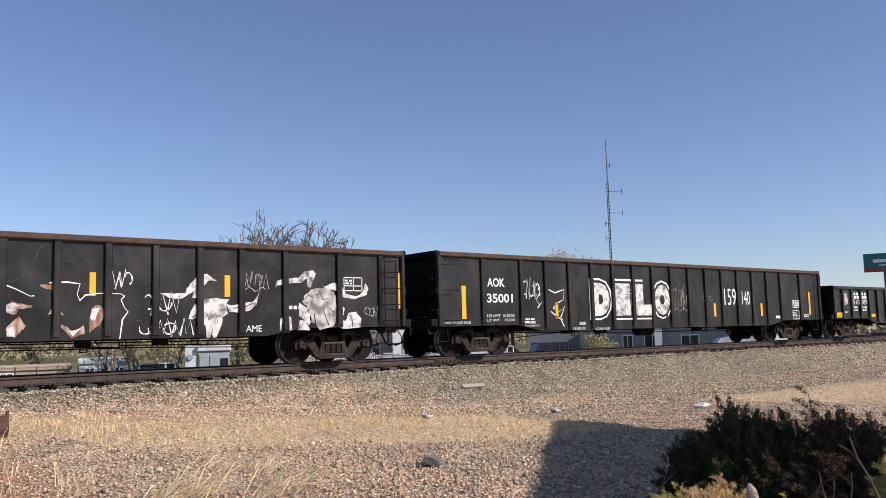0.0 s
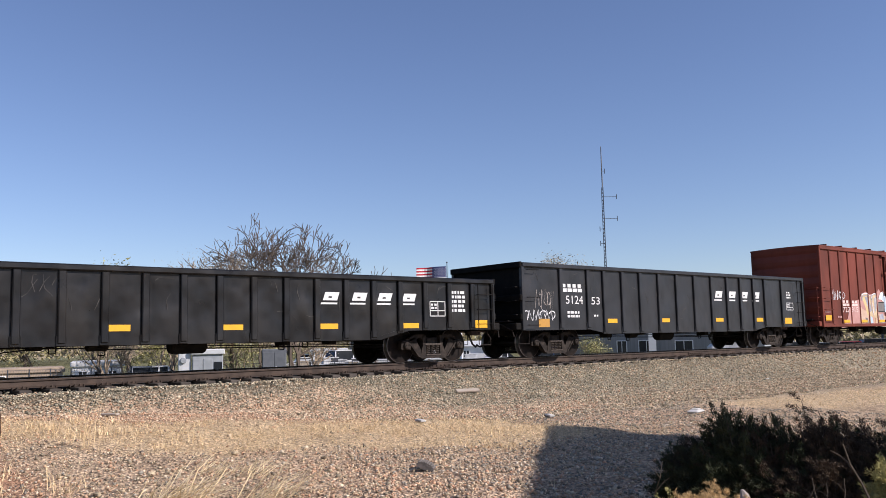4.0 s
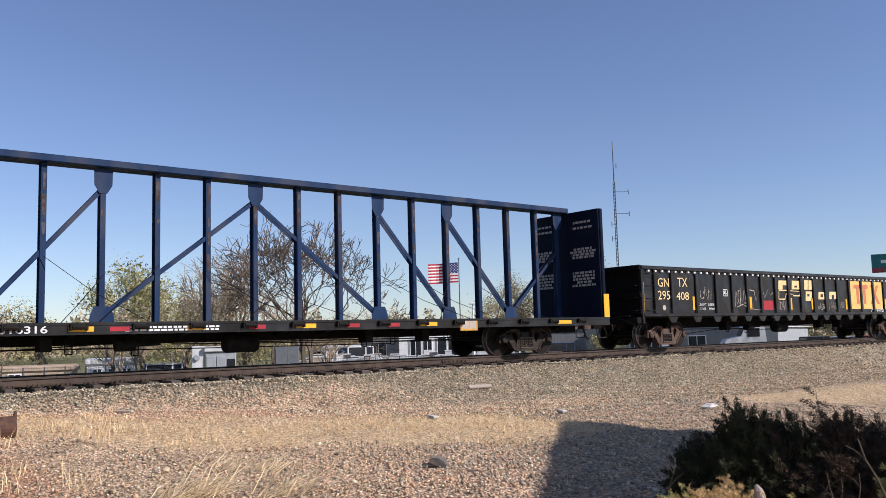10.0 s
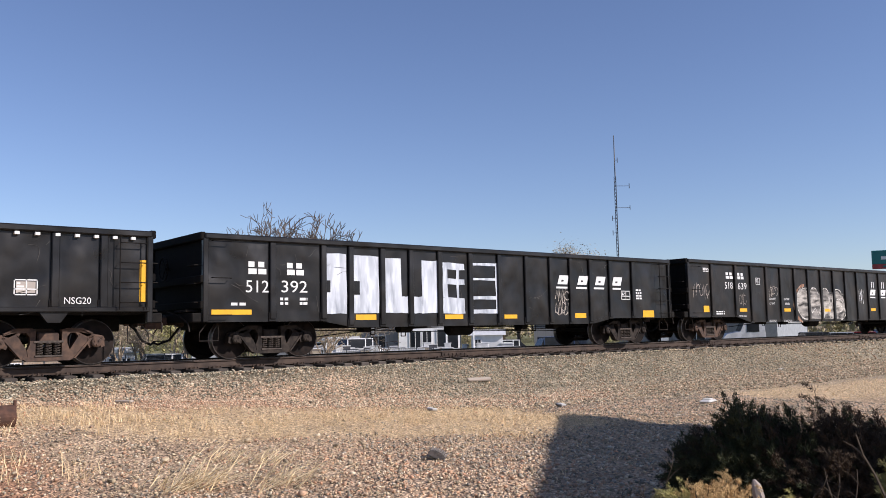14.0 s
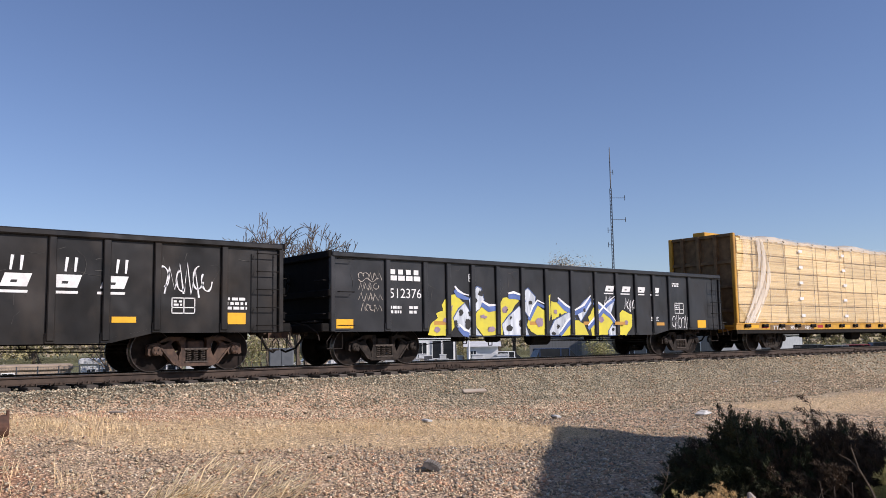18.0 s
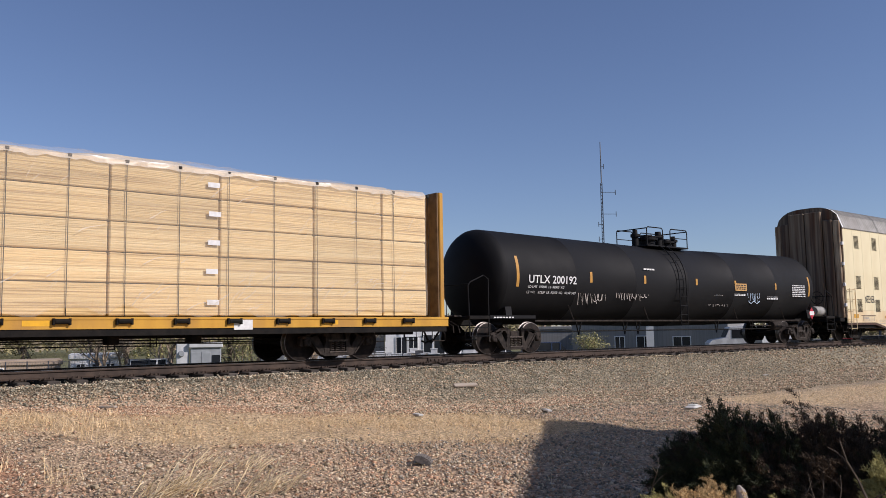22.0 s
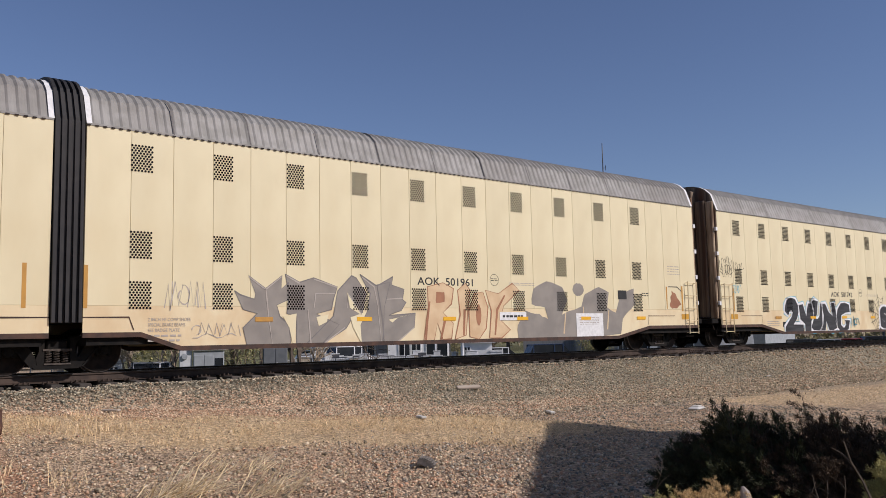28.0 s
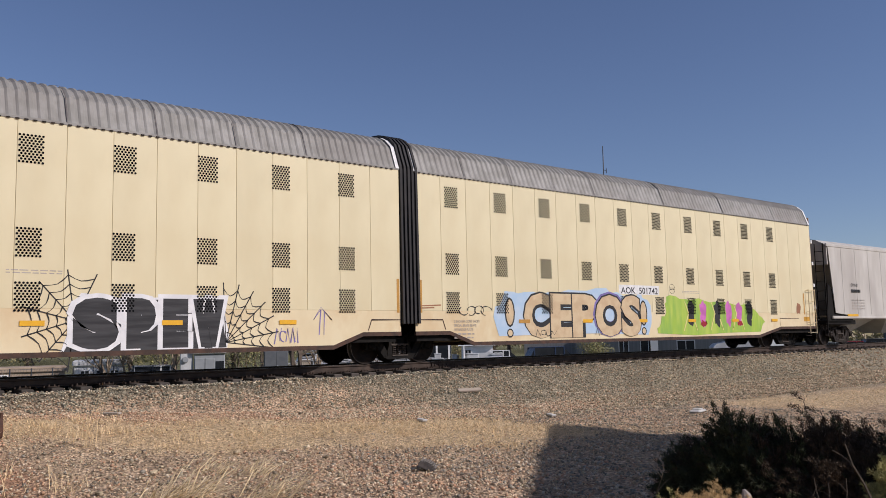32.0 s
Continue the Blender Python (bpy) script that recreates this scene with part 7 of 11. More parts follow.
building("shop_building", "white stucco shop with dark plate-glass windows", 38.1, 92, 6.6, 9, 3.6, STUC, STUC,
         [(-2.1, -1.0, 0.1, 2.4, GLASS), (-0.75, 0.15, 0.1, 2.4, GLASS), (0.8, 3.0, 0.6, 2.6, GLASS)])
building("shop_building", "dark grey annex beside the white shop", 34.8, 94, 4.0, 8, 3.2, GREYW2, GREYW2, [(-1, 0.6, 0.8, 2.0, GLASS)])
building("storage_shed", "small white gabled storage shed", 41.9, 80, 2.9, 3, 2.0, STUC, ROOFW, [(-1.1, -0.6, 1.0, 1.6, GLASS)], 0, 0.5)
building("warehouse", "long grey metal warehouse with a pale roof", 53.2, 88, 15.5, 14, 4.3, GREYW2, ROOFW,
         [(-3.2, -2.3, 0.9, 2.1, GLASS), (-1.0, 0.5, 0.05, 2.1, GLASS), (2.6, 4.2, 0.9, 2.0, GLASS)], -14)
building("warehouse", "low grey siding wall of a yard building", 47.6, 100, 9.0, 8, 3.0, GREYW2, GREYW2, [], 0)
building("warehouse", "pale corrugated yard building", 57.6, 96, 9.0, 12, 2.6, CABG, ROOFW, [(-2, -1, 0.6, 1.7, GLASS), (1, 2.4, 0.05, 1.9, CABW)], -18)
building("rooftop_unit_building", "white building with rooftop equipment", 54.6, 118, 12, 10, 5.3, STUC, ROOFW, [(-4, -2, 2.8, 4.0, GLASS), (1, 3, 2.8, 4.0, GLASS)], -10)
building("trailer_home", "white mobile home behind the fence", 18.0, 64, 3.2, 7, 1.35, STUC, ROOFW, [(-1.2, -0.7, 0.5, 1.0, GLASS), (-0.2, 0.3, 0.5, 1.0, GLASS), (0.7, 1.2, 0.5, 1.0, GLASS)])
building("trailer_home", "tan low shed behind the brush", 13.6, 66, 5.6, 5, 1.0, TANW, TANW, [(-1.5, -0.8, 0.4, 0.8, GLASS)])
building("trailer_home", "white low trailer behind the brush", 32.2, 86, 3.6, 5, 1.7, STUC, ROOFW, [(-1.0, -0.4, 0.7, 1.2, GLASS), (0.3, 1.0, 0.7, 1.2, GLASS)])
g = Geo()
building("warehouse", "white corner pier of the yard building", 53.4, 84.5, 0.7, 0.7, 3.4, STUC, STUC, [])

# ---- mast, flag and sign ----
MASTM = mat("galvanised_mast", (0.10, 0.105, 0.12), (0.07, 0.075, 0.085), 4, 0.5, 0.5)


def mast():
    d = 120
    t = thing("radio_mast", "tall slender lattice radio mast with side antennas", "radio mast", at=spot(50.66, d, GB))
    H = 0.56 - GB + d * math.tan(radians(12.46))
    zt = H * 0.80
    legs = [Vector((0.16 * math.cos(a), 0.16 * math.sin(a), 0)) for a in (0.3, 2.4, 4.5)]
    for l in legs:
        g = Geo()
        g.tube([l, l * 0.9 + Vector((0, 0, zt))], 0.045, 5)
        part("leg", g, MASTM, t)
    g = Geo()
    n = 46
    for k in range(n):
        z0, z1 = zt * k / n, zt * (k + 1) / n
        for i in range(3):
            g.tube([legs[i] + Vector((0, 0, z0)), legs[(i + 1) % 3] + Vector((0, 0, z1))], 0.02, 4, caps=False)
    part("bracing", g, MASTM, t, fix=False)
    g = Geo()
    g.tube([(0, 0, zt), (0, 0, H * 0.93), (0, 0, H)], [0.09, 0.08, 0.06], 6)
    part("whip_antenna", g, MASTM, t)
    for z, s in ((H * 0.755, 1), (H * 0.65, 1), (H * 0.60, -0.3), (H * 0.53, -0.3), (H * 0.88, 0.2)):
        g = Geo()
        g.tube([(0, 0, z), (1.6 * s, -1.1 * s, z)], 0.035, 5)
        g.tube([(1.6 * s, -1.1 * s, z - 0.35), (1.6 * s, -1.1 * s, z + 0.35)], 0.05, 5)
        part("antenna_arm", g, MASTM, t)


mast()
FLAG_RED, FLAG_BLUE, FLAG_WHITE = mat("flag_red", (0.45, 0.03, 0.045), scale=6, rough=0.8), mat("flag_blue", (0.035, 0.05, 0.16), scale=6, rough=0.8), mat("flag_white", (0.78, 0.76, 0.74), scale=6, rough=0.8)
FLAG_PIECES = []


def flag():
    d = 90
    z = lambda e: 0.56 - GB + d * math.tan(radians(e))
    p = turned(thing("flag_pole", "thin white flag pole", "flag pole", at=spot(40.15, d, GB)), 40.15)
    g = Geo()
    g.tube([(0, 0, 0), (0, 0, z(5.15))], [0.07, 0.04], 8)
    part("pole", g, MASTM, p)
    g = Geo()
    g.lathe([(z(5.15), 0.01), (z(5.15) + 0.05, 0.09), (z(5.15) + 0.12, 0.09), (z(5.15) + 0.17, 0.01)], (0, 0, 0), "z", 10)
    part("finial", g, MASTM, p)
    fl = thing("flag", "red, white and blue striped flag flying in the wind", "flag", at=spot(40.15, d, GB))
    fl.rotation_euler = (0, 0, -radians(40.15))
    W, Hh, n = 3.3, 2.1, 11
    top = z(4.95)
    for k in range(n):
        g = Geo()
        w = W / n
        for s in range(13):
            za, zb = top - Hh * (s + 1) / 13, top - Hh * s / 13
            if k < 5 and s < 7:
                mi = 1
            else:
                mi = 0 if s % 2 == 0 else 2
            g.box(-w * 1.04, 0, -0.008, 0.008, za, zb, mi)
        if k < 5:
            for s in range(4):
                for c in range(2):
                    x, zz = -w * (0.25 + 0.5 * c), top - Hh * (0.08 + 0.135 * s + 0.06 * c)
                    g.box(x - 0.04, x + 0.04, -0.012, 0.012, zz - 0.04, zz + 0.04, 2)
        q = part("flag_panel", g, [FLAG_RED, FLAG_BLUE, FLAG_WHITE], fl)
        q.location = (-0.08 - w * k, 0, 0)
        FLAG_PIECES.append((q, k, w))


flag()

SIGN_G, SIGN_R = mat("teal_sign_face", (0.02, 0.17, 0.17), (0.02, 0.15, 0.15), 2, 0.4), mat("red_sign_band", (0.36, 0.06, 0.06), scale=2, rough=0.4)
sg = turned(thing("roadside_sign", "teal and red roadside sign on a post", "sign", at=spot(67.4, 150, GB)), 62)
zs0 = 0.56 - GB + 150 * math.tan(radians(3.1))
g = Geo()
g.cbox(-4.5, 4.5, -0.2, 0.2, zs0 + 0.75, zs0 + 2.9, 0.04)
part("upper_panel", g, SIGN_G, sg)
g = Geo()
g.cbox(-4.5, 4.5, -0.2, 0.2, zs0, zs0 + 0.75, 0.04)
part("lower_panel", g, SIGN_R, sg)
for x in (-1.6, 1.6):
    g = Geo()
    g.tube([(x, 0.1, 0), (x, 0.1, zs0)], 0.2, 8)
    part("post", g, MASTM, sg)
for x0, x1, z0, z1 in ((-3.2, 0.4, 1.45, 1.95), (0.8, 3.0, 1.45, 1.95), (-2.4, 2.4, 0.95, 1.12), (-1.2, 1.4, 2.2, 2.5)):
    g = Geo()
    g.box(x0, x1, -0.23, -0.205, zs0 + z0, zs0 + z1)
    part("lettering_bar", g, STUC, sg)
g = Geo()
g.box(-3.0, 3.0, -0.23, -0.205, zs0 + 0.25, zs0 + 0.5)
part("lettering_bar", g, SIGN_G, sg)

# ---- parked vehicles ----
TYRE = mat("tyre_rubber", (0.02, 0.02, 0.02), scale=10, rough=0.85)
RIMM = mat("alloy_rim", (0.4, 0.4, 0.4), scale=5, rough=0.35, metal=0.8)
LAMP = mat("lamp_glass", (0.6, 0.6, 0.58), scale=5, rough=0.15)


def vehicle(label, turn, d, yaw, paint, L=4.6, W=1.8, H=1.7, cat="car", name="parked_car", nose=1.0, z=GB):
    v = thing(name, label, cat, "vehicles in the yard", at=spot(turn, d, z))
    v.rotation_euler = (0, 0, radians(yaw) - radians(turn))
    h = H * 0.56
    g = Geo()
    prof = [(-L / 2, 0.35), (L / 2, 0.35), (L / 2, h * 0.82), (L / 2 - 0.9 * nose, h), (-L / 2 + 0.1, h), (-L / 2, h * 0.8)]
    g.prism(prof, -W / 2, W / 2)
    part("body", g, paint, v)
    g = Geo()
    cab = [(L / 2 - 1.0 * nose, h), (L / 2 - 1.75 * nose, H), (-L / 2 + 0.55, H), (-L / 2 + 0.12, h)]
    g.prism([(x * 0.995, zz) for x, zz in cab], -W / 2 + 0.14, W / 2 - 0.14)
    c = part("cabin", g, GLASS, v, "dark glazed cabin")
    g = Geo()
    g.cbox(-L / 2 + 0.5, L / 2 - 1.7 * nose, -W / 2 + 0.12, W / 2 - 0.12, H - 0.02, H + 0.05, 0.02)
    part("roof", g, paint, c)
    for x in (-L / 2 + 0.5, -0.1, L / 2 - 1.75 * nose):
        for y in (-W / 2 + 0.11, W / 2 - 0.15):
            g = Geo()
            g.cbox(x - 0.05, x + 0.05, y, y + 0.04, h, H, 0.01)
            part("pillar", g, paint, c)
    for x in (-L / 2 + 0.85, L / 2 - 0.85):
        for y in (-W / 2 + 0.1, W / 2 - 0.1):
            g = Geo()
            g.lathe([(-0.1, 0.1), (-0.1, 0.3), (-0.06, 0.34), (0.06, 0.34), (0.1, 0.3), (0.1, 0.1)], (x, y, 0.34), "y", 16)
            w = part("wheel", g, TYRE, v)
            g = Geo()
            g.lathe([(-0.11, 0.01), (-0.11, 0.2), (0.11, 0.2), (0.11, 0.01)], (x, y, 0.34), "y", 12)
            part("rim", g, RIMM, w)
    for y in (-W / 2 + 0.3, W / 2 - 0.3):
        g = Geo()
        g.cbox(L / 2 - 0.02, L / 2 + 0.03, y - 0.18, y + 0.18, h * 0.62, h * 0.8, 0.02)
        part("headlight", g, LAMP, v)
    return v


PW, PS, PN, PR, PK = (mat("white_car_paint", (0.75, 0.75, 0.74), scale=2, rough=0.3), mat("silver_car_paint", (0.42, 0.43, 0.44), scale=2, rough=0.3, metal=0.4),
                      mat("navy_car_paint", (0.03, 0.05, 0.10), scale=2, rough=0.3), mat("red_car_paint", (0.3, 0.03, 0.03), scale=2, rough=0.3), mat("charcoal_car_paint", (0.05, 0.05, 0.055), scale=2, rough=0.3))
vehicle("navy-blue parked suv in the yard", 46.9, 72, 20, PN, 4.8, 1.9, 1.8)
vehicle("white parked van by the shop", 33.6, 78, 30, PW, 4.8, 1.9, 1.9, name="parked_van", cat="van")
for k, (a, d, y, p, h) in enumerate(((31.4, 88, 10, PW, 1.5), (43.6, 86, 10, PW, 1.4),
                                     (62.6, 92, 25, PK, 1.6), (64.0, 95, 20, PS, 1.5), (65.2, 98, 15, PR, 1.5), (66.6, 100, 20, PK, 1.7), (60.6, 104, 20, PW, 1.6), (21.6, 60, 5, PW, 1.3))):
    vehicle({id(PW): "white", id(PS): "silver", id(PR): "red", id(PK): "charcoal"}[id(p)] + " parked car standing in the yard", a, d, y, p, 4.5, 1.8, h)


def tractor(turn, d):
    v = thing("flatbed_truck", "white highway truck with an empty flat bed", "truck", "vehicles in the yard", at=spot(turn, d, GB))
    v.rotation_euler = (0, 0, -radians(turn) + radians(192))
    g = Geo()
    g.prism([(1.2, 0.75), (3.4, 0.75), (3.45, 1.5), (3.2, 1.75), (2.1, 1.95), (1.7, 2.85), (0.2, 2.95), (0.0, 0.75)], -1.15, 1.15)
    part("cab", g, PW, v, "white rounded truck cab")
    g = Geo()
    g.prism([(1.78, 2.62), (2.1, 1.98), (2.12, 1.98), (1.82, 2.66)], -1.0, 1.0)
    for y in (-1.17, 1.15):
        g.box(0.6, 1.6, y, y + 0.02, 1.9, 2.6)
    part("window", g, GLASS, v)
    g = Geo()
    g.cbox(-6.0, 0.0, -0.5, 0.5, 0.75, 1.0, 0.02).cbox(-6.2, -0.4, -1.2, 1.2, 1.0, 1.12, 0.02)
    part("flat_bed", g, PS, v)
    for x in (2.6, -1.2, -2.5, -5.2):
        for y in (-0.95, 0.95):
            g = Geo()
            g.lathe([(-0.14, 0.12), (-0.14, 0.46), (-0.1, 0.5), (0.1, 0.5), (0.14, 0.46), (0.14, 0.12)], (x, y, 0.5), "y", 18)
            w = part("wheel", g, TYRE, v)
            g = Geo()
            g.lathe([(-0.15, 0.01), (-0.15, 0.26), (0.15, 0.26), (0.15, 0.01)], (x, y, 0.5), "y", 12)
            part("rim", g, RIMM, w)
    for y in (-0.85, 0.85):
        g = Geo()
        g.cbox(3.4, 3.48, y - 0.18, y + 0.18, 1.05, 1.3, 0.02)
        part("headlight", g, LAMP, v)


tractor(59.4, 78)

# ---- yard clutter and fence ----
CR = [mat("crate_white", (0.7, 0.7, 0.68), scale=3), mat("crate_grey", (0.4, 0.41, 0.42), scale=3), mat("crate_tan", (0.42, 0.35, 0.26), scale=3), mat("crate_dark", (0.1, 0.1, 0.11), scale=3)]
_r = random.Random(17)
for k in range(110):
    a = _r.uniform(29.8, 43.8)
    d = _r.uniform(66, 86)
    w, h = _r.uniform(0.45, 1.25), _r.uniform(0.5, 1.35)
    c = turned(thing("yard_crate", _r.choice(("stacked pale appliance crate in the yard", "grey appliance unit standing in the yard")), "crate", "crates in the yard", at=spot(a, d, GB)), a)
    m = CR[_r.choice((0, 0, 0, 1, 1, 2, 3))]
    g = Geo()
    g.cbox(-w / 2, w / 2, -0.4, 0.4, 0.1, h, 0.03)
    part("box", g, m, c)
    g = Geo()
    g.cbox(-w / 2 - 0.03, w / 2 + 0.03, -0.43, 0.43, h, h + 0.07, 0.01)
    part("lid", g, CR[0], c)
    g = Geo()
    for x in (-w / 2 + 0.1, w / 2 - 0.1):
        g.cbox(x - 0.06, x + 0.06, -0.4, 0.4, 0.0, 0.1, 0.01)
    part("skid", g, CR[3], c)
fence = thing("chain_link_fence", "chain-link fence with grey metal posts", "fence", at=(0, 0, 0))
for k in range(30):
    p = spot(5 + k * 1.15, 54, GB)
    g = Geo()
    g.tube([p, p + Vector((0, 0, 1.5))], 0.035, 6)
    part("post", g, MASTM, fence)
g = Geo()
for zz in (0.05, 0.75, 1.45):
    g.tube([spot(5 + k * 1.15, 54, GB + zz) for k in range(30)], 0.015, 4, caps=False)
for k in range(29 * 8):
    a, b2 = spot(5 + k * 1.15 / 8, 54, GB + 0.05), spot(5 + (k + 2.2) * 1.15 / 8, 54, GB + 1.45)
    g.tube([a, b2], 0.004, 3, caps=False)
    g.tube([Vector((a.x, a.y, b2.z)), Vector((b2.x, b2.y, a.z))], 0.004, 3, caps=False)
part("mesh_wire", g, MASTM, fence, fix=False)
for k, (a, d, w, h, m) in enumerate(((13.0, 50, 3.6, 0.55, TANW), (16.0, 57, 2.0, 0.8, TANW), (21.2, 50, 2.4, 0.6, CR[0]), (11.5, 52, 2.2, 0.7, CR[0]))):
    c = turned(thing("lumber_stack", "low stack of boards on the ground beside the fence", "lumber stack", at=spot(a, d, GB)), a)
    for j in range(4):
        g = Geo()
        g.cbox(-w / 2 + _r.uniform(-0.15, 0.15), w / 2 + _r.uniform(-0.15, 0.15), -0.5, 0.5, h * j / 4, h * (j + 1) / 4 - 0.015, 0.015)
        part("board", g, m, c)
for k, (t0, t1, d) in enumerate(((36.6, 39.2, 86), (40.9, 41.0, 70))):
    p = turned(thing("light_pole", "slim white pole standing in the yard", "pole", at=spot(t1, d, GB)), t1)
    g = Geo()
    g.tube([(0, 0, 0), (0, 0, 5.2 if k else 7.8)], [0.08, 0.05], 8)
    part("shaft", g, STUC, p)
    g = Geo()
    g.cbox(-0.3, 0.3, -0.12, 0.12, 5.15 if k else 7.75, 5.3 if k else 7.9, 0.03)
    part("lamp_head", g, STUC, p)


# ---- painting on the cars ----
GONDOLAS = (ZC, AC, BC, CC, GC, HC, JC, KC)
BARE = {c.name: {k.name for k in c.children} for c in GONDOLAS + (EC,)}
prepare([("AOK", 0.02), ("35001", 0.02), ("LD LMT  218300", 0), ("LT WT    75700", 0), ("2 INCH HF COMP SHOES", 0), ("SPECIAL BRAKE BEAMS", 0), ("SEE BADGE PLATE", 0), ("RELEASE ROD", 0), ("RETAINING VALVE", 0), ("7/16 ADJ BLOCK", 0), ("PULL HERE", 0), ("510", 0), ("089", 0), ("5124", 0), ("53", 0), ("727 915", 0), ("COER", 0.01), ("316316", 0.01),
         ("GN", 0), ("TX", 0), ("295", 0), ("408", 0), ("LD LMT  212500", 0), ("LT WT    73500", 0), ("NSG20", 0), ("512", 0), ("392", 0), ("518", 0), ("639", 0), ("LD LMT", 0), ("LT WT", 0), ("207800", 0), ("78200", 0),
         ("512376", 0), ("UTLX 200192", 0.012), ("LD LMT  195800  LB  88800  KG", 0), ("LT WT    67200  LB  30500  KG   NEW 3-87", 0), ("BOTTOM OPERATED VALVE", 0), ("AOK  501961", 0.012), ("AOK  501742", 0.012),
         ("NEENER", 0.02), ("GRAPIK", 0.03), ("WEAR", 0.03), ("159", 0), ("140", 0), ("EMPTY LOAD", 0), ("C", 0), ("SMNX", 0), ("WARNING!", 0), ("TAME", 0), ("TTZX", 0), ("855", 0), ("389", 0)] +
        [(c, f) for c in "2YUNGSPEWCOHABDLIRTKM" for f in (0.05, 0.11, 0.0)])
GR_GREY = mat("grey_spray_paint", (0.19, 0.175, 0.165), (0.16, 0.15, 0.14), 3, 0.7)
GR_LGREY = mat("light_grey_spray_paint", (0.42, 0.38, 0.33), (0.36, 0.32, 0.28), 3, 0.7)
GR_TAN = mat("peach_spray_paint", (0.64, 0.48, 0.29), (0.55, 0.38, 0.22), 2, 0.7)
GR_BLACK = mat("black_spray_paint", (0.022, 0.022, 0.024), (0.05, 0.05, 0.052), 4, 0.6, 0, 0, None, (0.3, 1, 3))
GR_WHITE = mat("white_spray_paint", (0.76, 0.76, 0.75), (0.64, 0.64, 0.64), 4, 0.7)
GR_WASH = mat("streaky_whitewash", (0.60, 0.64, 0.68), (0.30, 0.33, 0.37), 3, 0.7, 0, 0, None, (2.5, 1, 0.5), (0.62, 0.66, 0.70), 1.5)
GR_BLUE = mat("blue_spray_paint", (0.04, 0.07, 0.17), (0.09, 0.13, 0.24), 4, 0.7)
GR_TEAL = mat("teal_spray_paint", (0.10, 0.36, 0.45), (0.16, 0.46, 0.55), 3, 0.7)
GR_SKY = mat("pale_blue_spray_paint", (0.38, 0.52, 0.66), (0.46, 0.56, 0.66), 3, 0.7)
GR_YEL = mat("lemon_spray_paint", (0.62, 0.54, 0.05), (0.54, 0.47, 0.06), 3, 0.7)
GR_PALEY = mat("pale_yellow_spray_paint", (0.70, 0.62, 0.24), (0.66, 0.57, 0.22), 2, 0.7)
GR_PINK = mat("rose_spray_paint", (0.66, 0.13, 0.17), (0.60, 0.15, 0.17), 2, 0.7)
GR_LPINK = mat("dusty_pink_spray_paint", (0.48, 0.26, 0.23), (0.42, 0.22, 0.195), 2, 0.7)
GR_CREAM = mat("cream_spray_paint", (0.60, 0.47, 0.29), (0.52, 0.38, 0.23), 4, 0.7)
GR_ORNG = mat("brown_orange_spray_paint", (0.36, 0.17, 0.09), (0.28, 0.13, 0.07), 3, 0.7)
GR_GREEN = mat("lime_spray_paint", (0.33, 0.48, 0.06), (0.25, 0.42, 0.08), 1.5, 0.7, 0, 0, None, (3, 1, 0.6), (0.45, 0.55, 0.1), 1.2)
GR_RED = mat("red_spray_paint", (0.34, 0.02, 0.03), (0.28, 0.02, 0.03), 4, 0.7)
GR_FADE = mat("faded_pale_spray_paint", (0.46, 0.41, 0.36), (0.26, 0.23, 0.21), 3, 0.7, 0, 0, None, (2, 1, 0.5), (0.12, 0.1, 0.09), 1.4)
GR_VIO = mat("violet_marker", (0.22, 0.18, 0.42), scale=4, rough=0.7)
REF = dict(name="reflector")
COATS = itertools.count()       # so that overlapping coats of paint never share a plane


def amber(c, spots, m=None):
    for a, b, z0, z1 in spots:
        patch(c, a, b, z0, z1, m or YELLOW, 2, **REF)


def wedge_logo(c, a, b, z0, z1, m=WHITE):
    """Four slanted marks over thin bars, as plain shapes."""
    n = 4
    w = (b - a) / n
    for k in range(n):
        x = a + k * w + (0.02 if k == 0 else 0.10 * w)
        ww = w * 0.52
        h = z1 - z0
        zc = z0 + h * 0.32
        patch(c, x + 0.06, x + 0.06 + ww, zc, z1, m, 2, "logo_shape", skew=0.35)
        patch(c, x, x + ww * 1.15, z0, z0 + h * 0.14, m, 2, "logo_bar", skew=0.2)
        patch(c, x + 0.06 + ww * 0.38, x + 0.06 + ww * 0.62, zc + h * 0.2, zc + h * 0.34, INK, 3, "logo_cut", skew=0.3)


def marks(c, a, b, z0, z1, n, m=WHITE):
    """A company's mark as plain blocks, one for each character."""
    w = (b - a) / n
    for k in range(n):
        x0, x1 = a + k * w + 0.02, a + (k + 1) * w - 0.02
        t = (x1 - x0) * 0.26
        patch(c, x0, x1, z0, z0 + (z1 - z0) * 0.44, m, 2, "mark_block")
        patch(c, x0, x1 - t, z0 + (z1 - z0) * 0.56, z1, m, 2, "mark_block")


def data_box(c, a, b, z0, z1, m=WHITE):
    t = 0.022
    g = Geo()
    y = -SIDE - 0.0045
    for x0, x1, y0, y1 in ((a, b, z0, z0 + t), (a, b, z1 - t, z1), (a, a + t, z0, z1), (b - t, b, z0, z1), ((a + b) / 2, (a + b) / 2 + t, z0, z1), (a, b, z0 + (z1 - z0) * 0.35, z0 + (z1 - z0) * 0.35 + t)):
        g.box(x0, x1, y, y + 0.002, y0, y1)
    part("stencil_box", g, m, c, fix=False)
    bars(c, a + 0.05, (a + b) / 2 - 0.03, z0 + (z1 - z0) * 0.45, z1 - 0.05, 2, m, 1, 2)


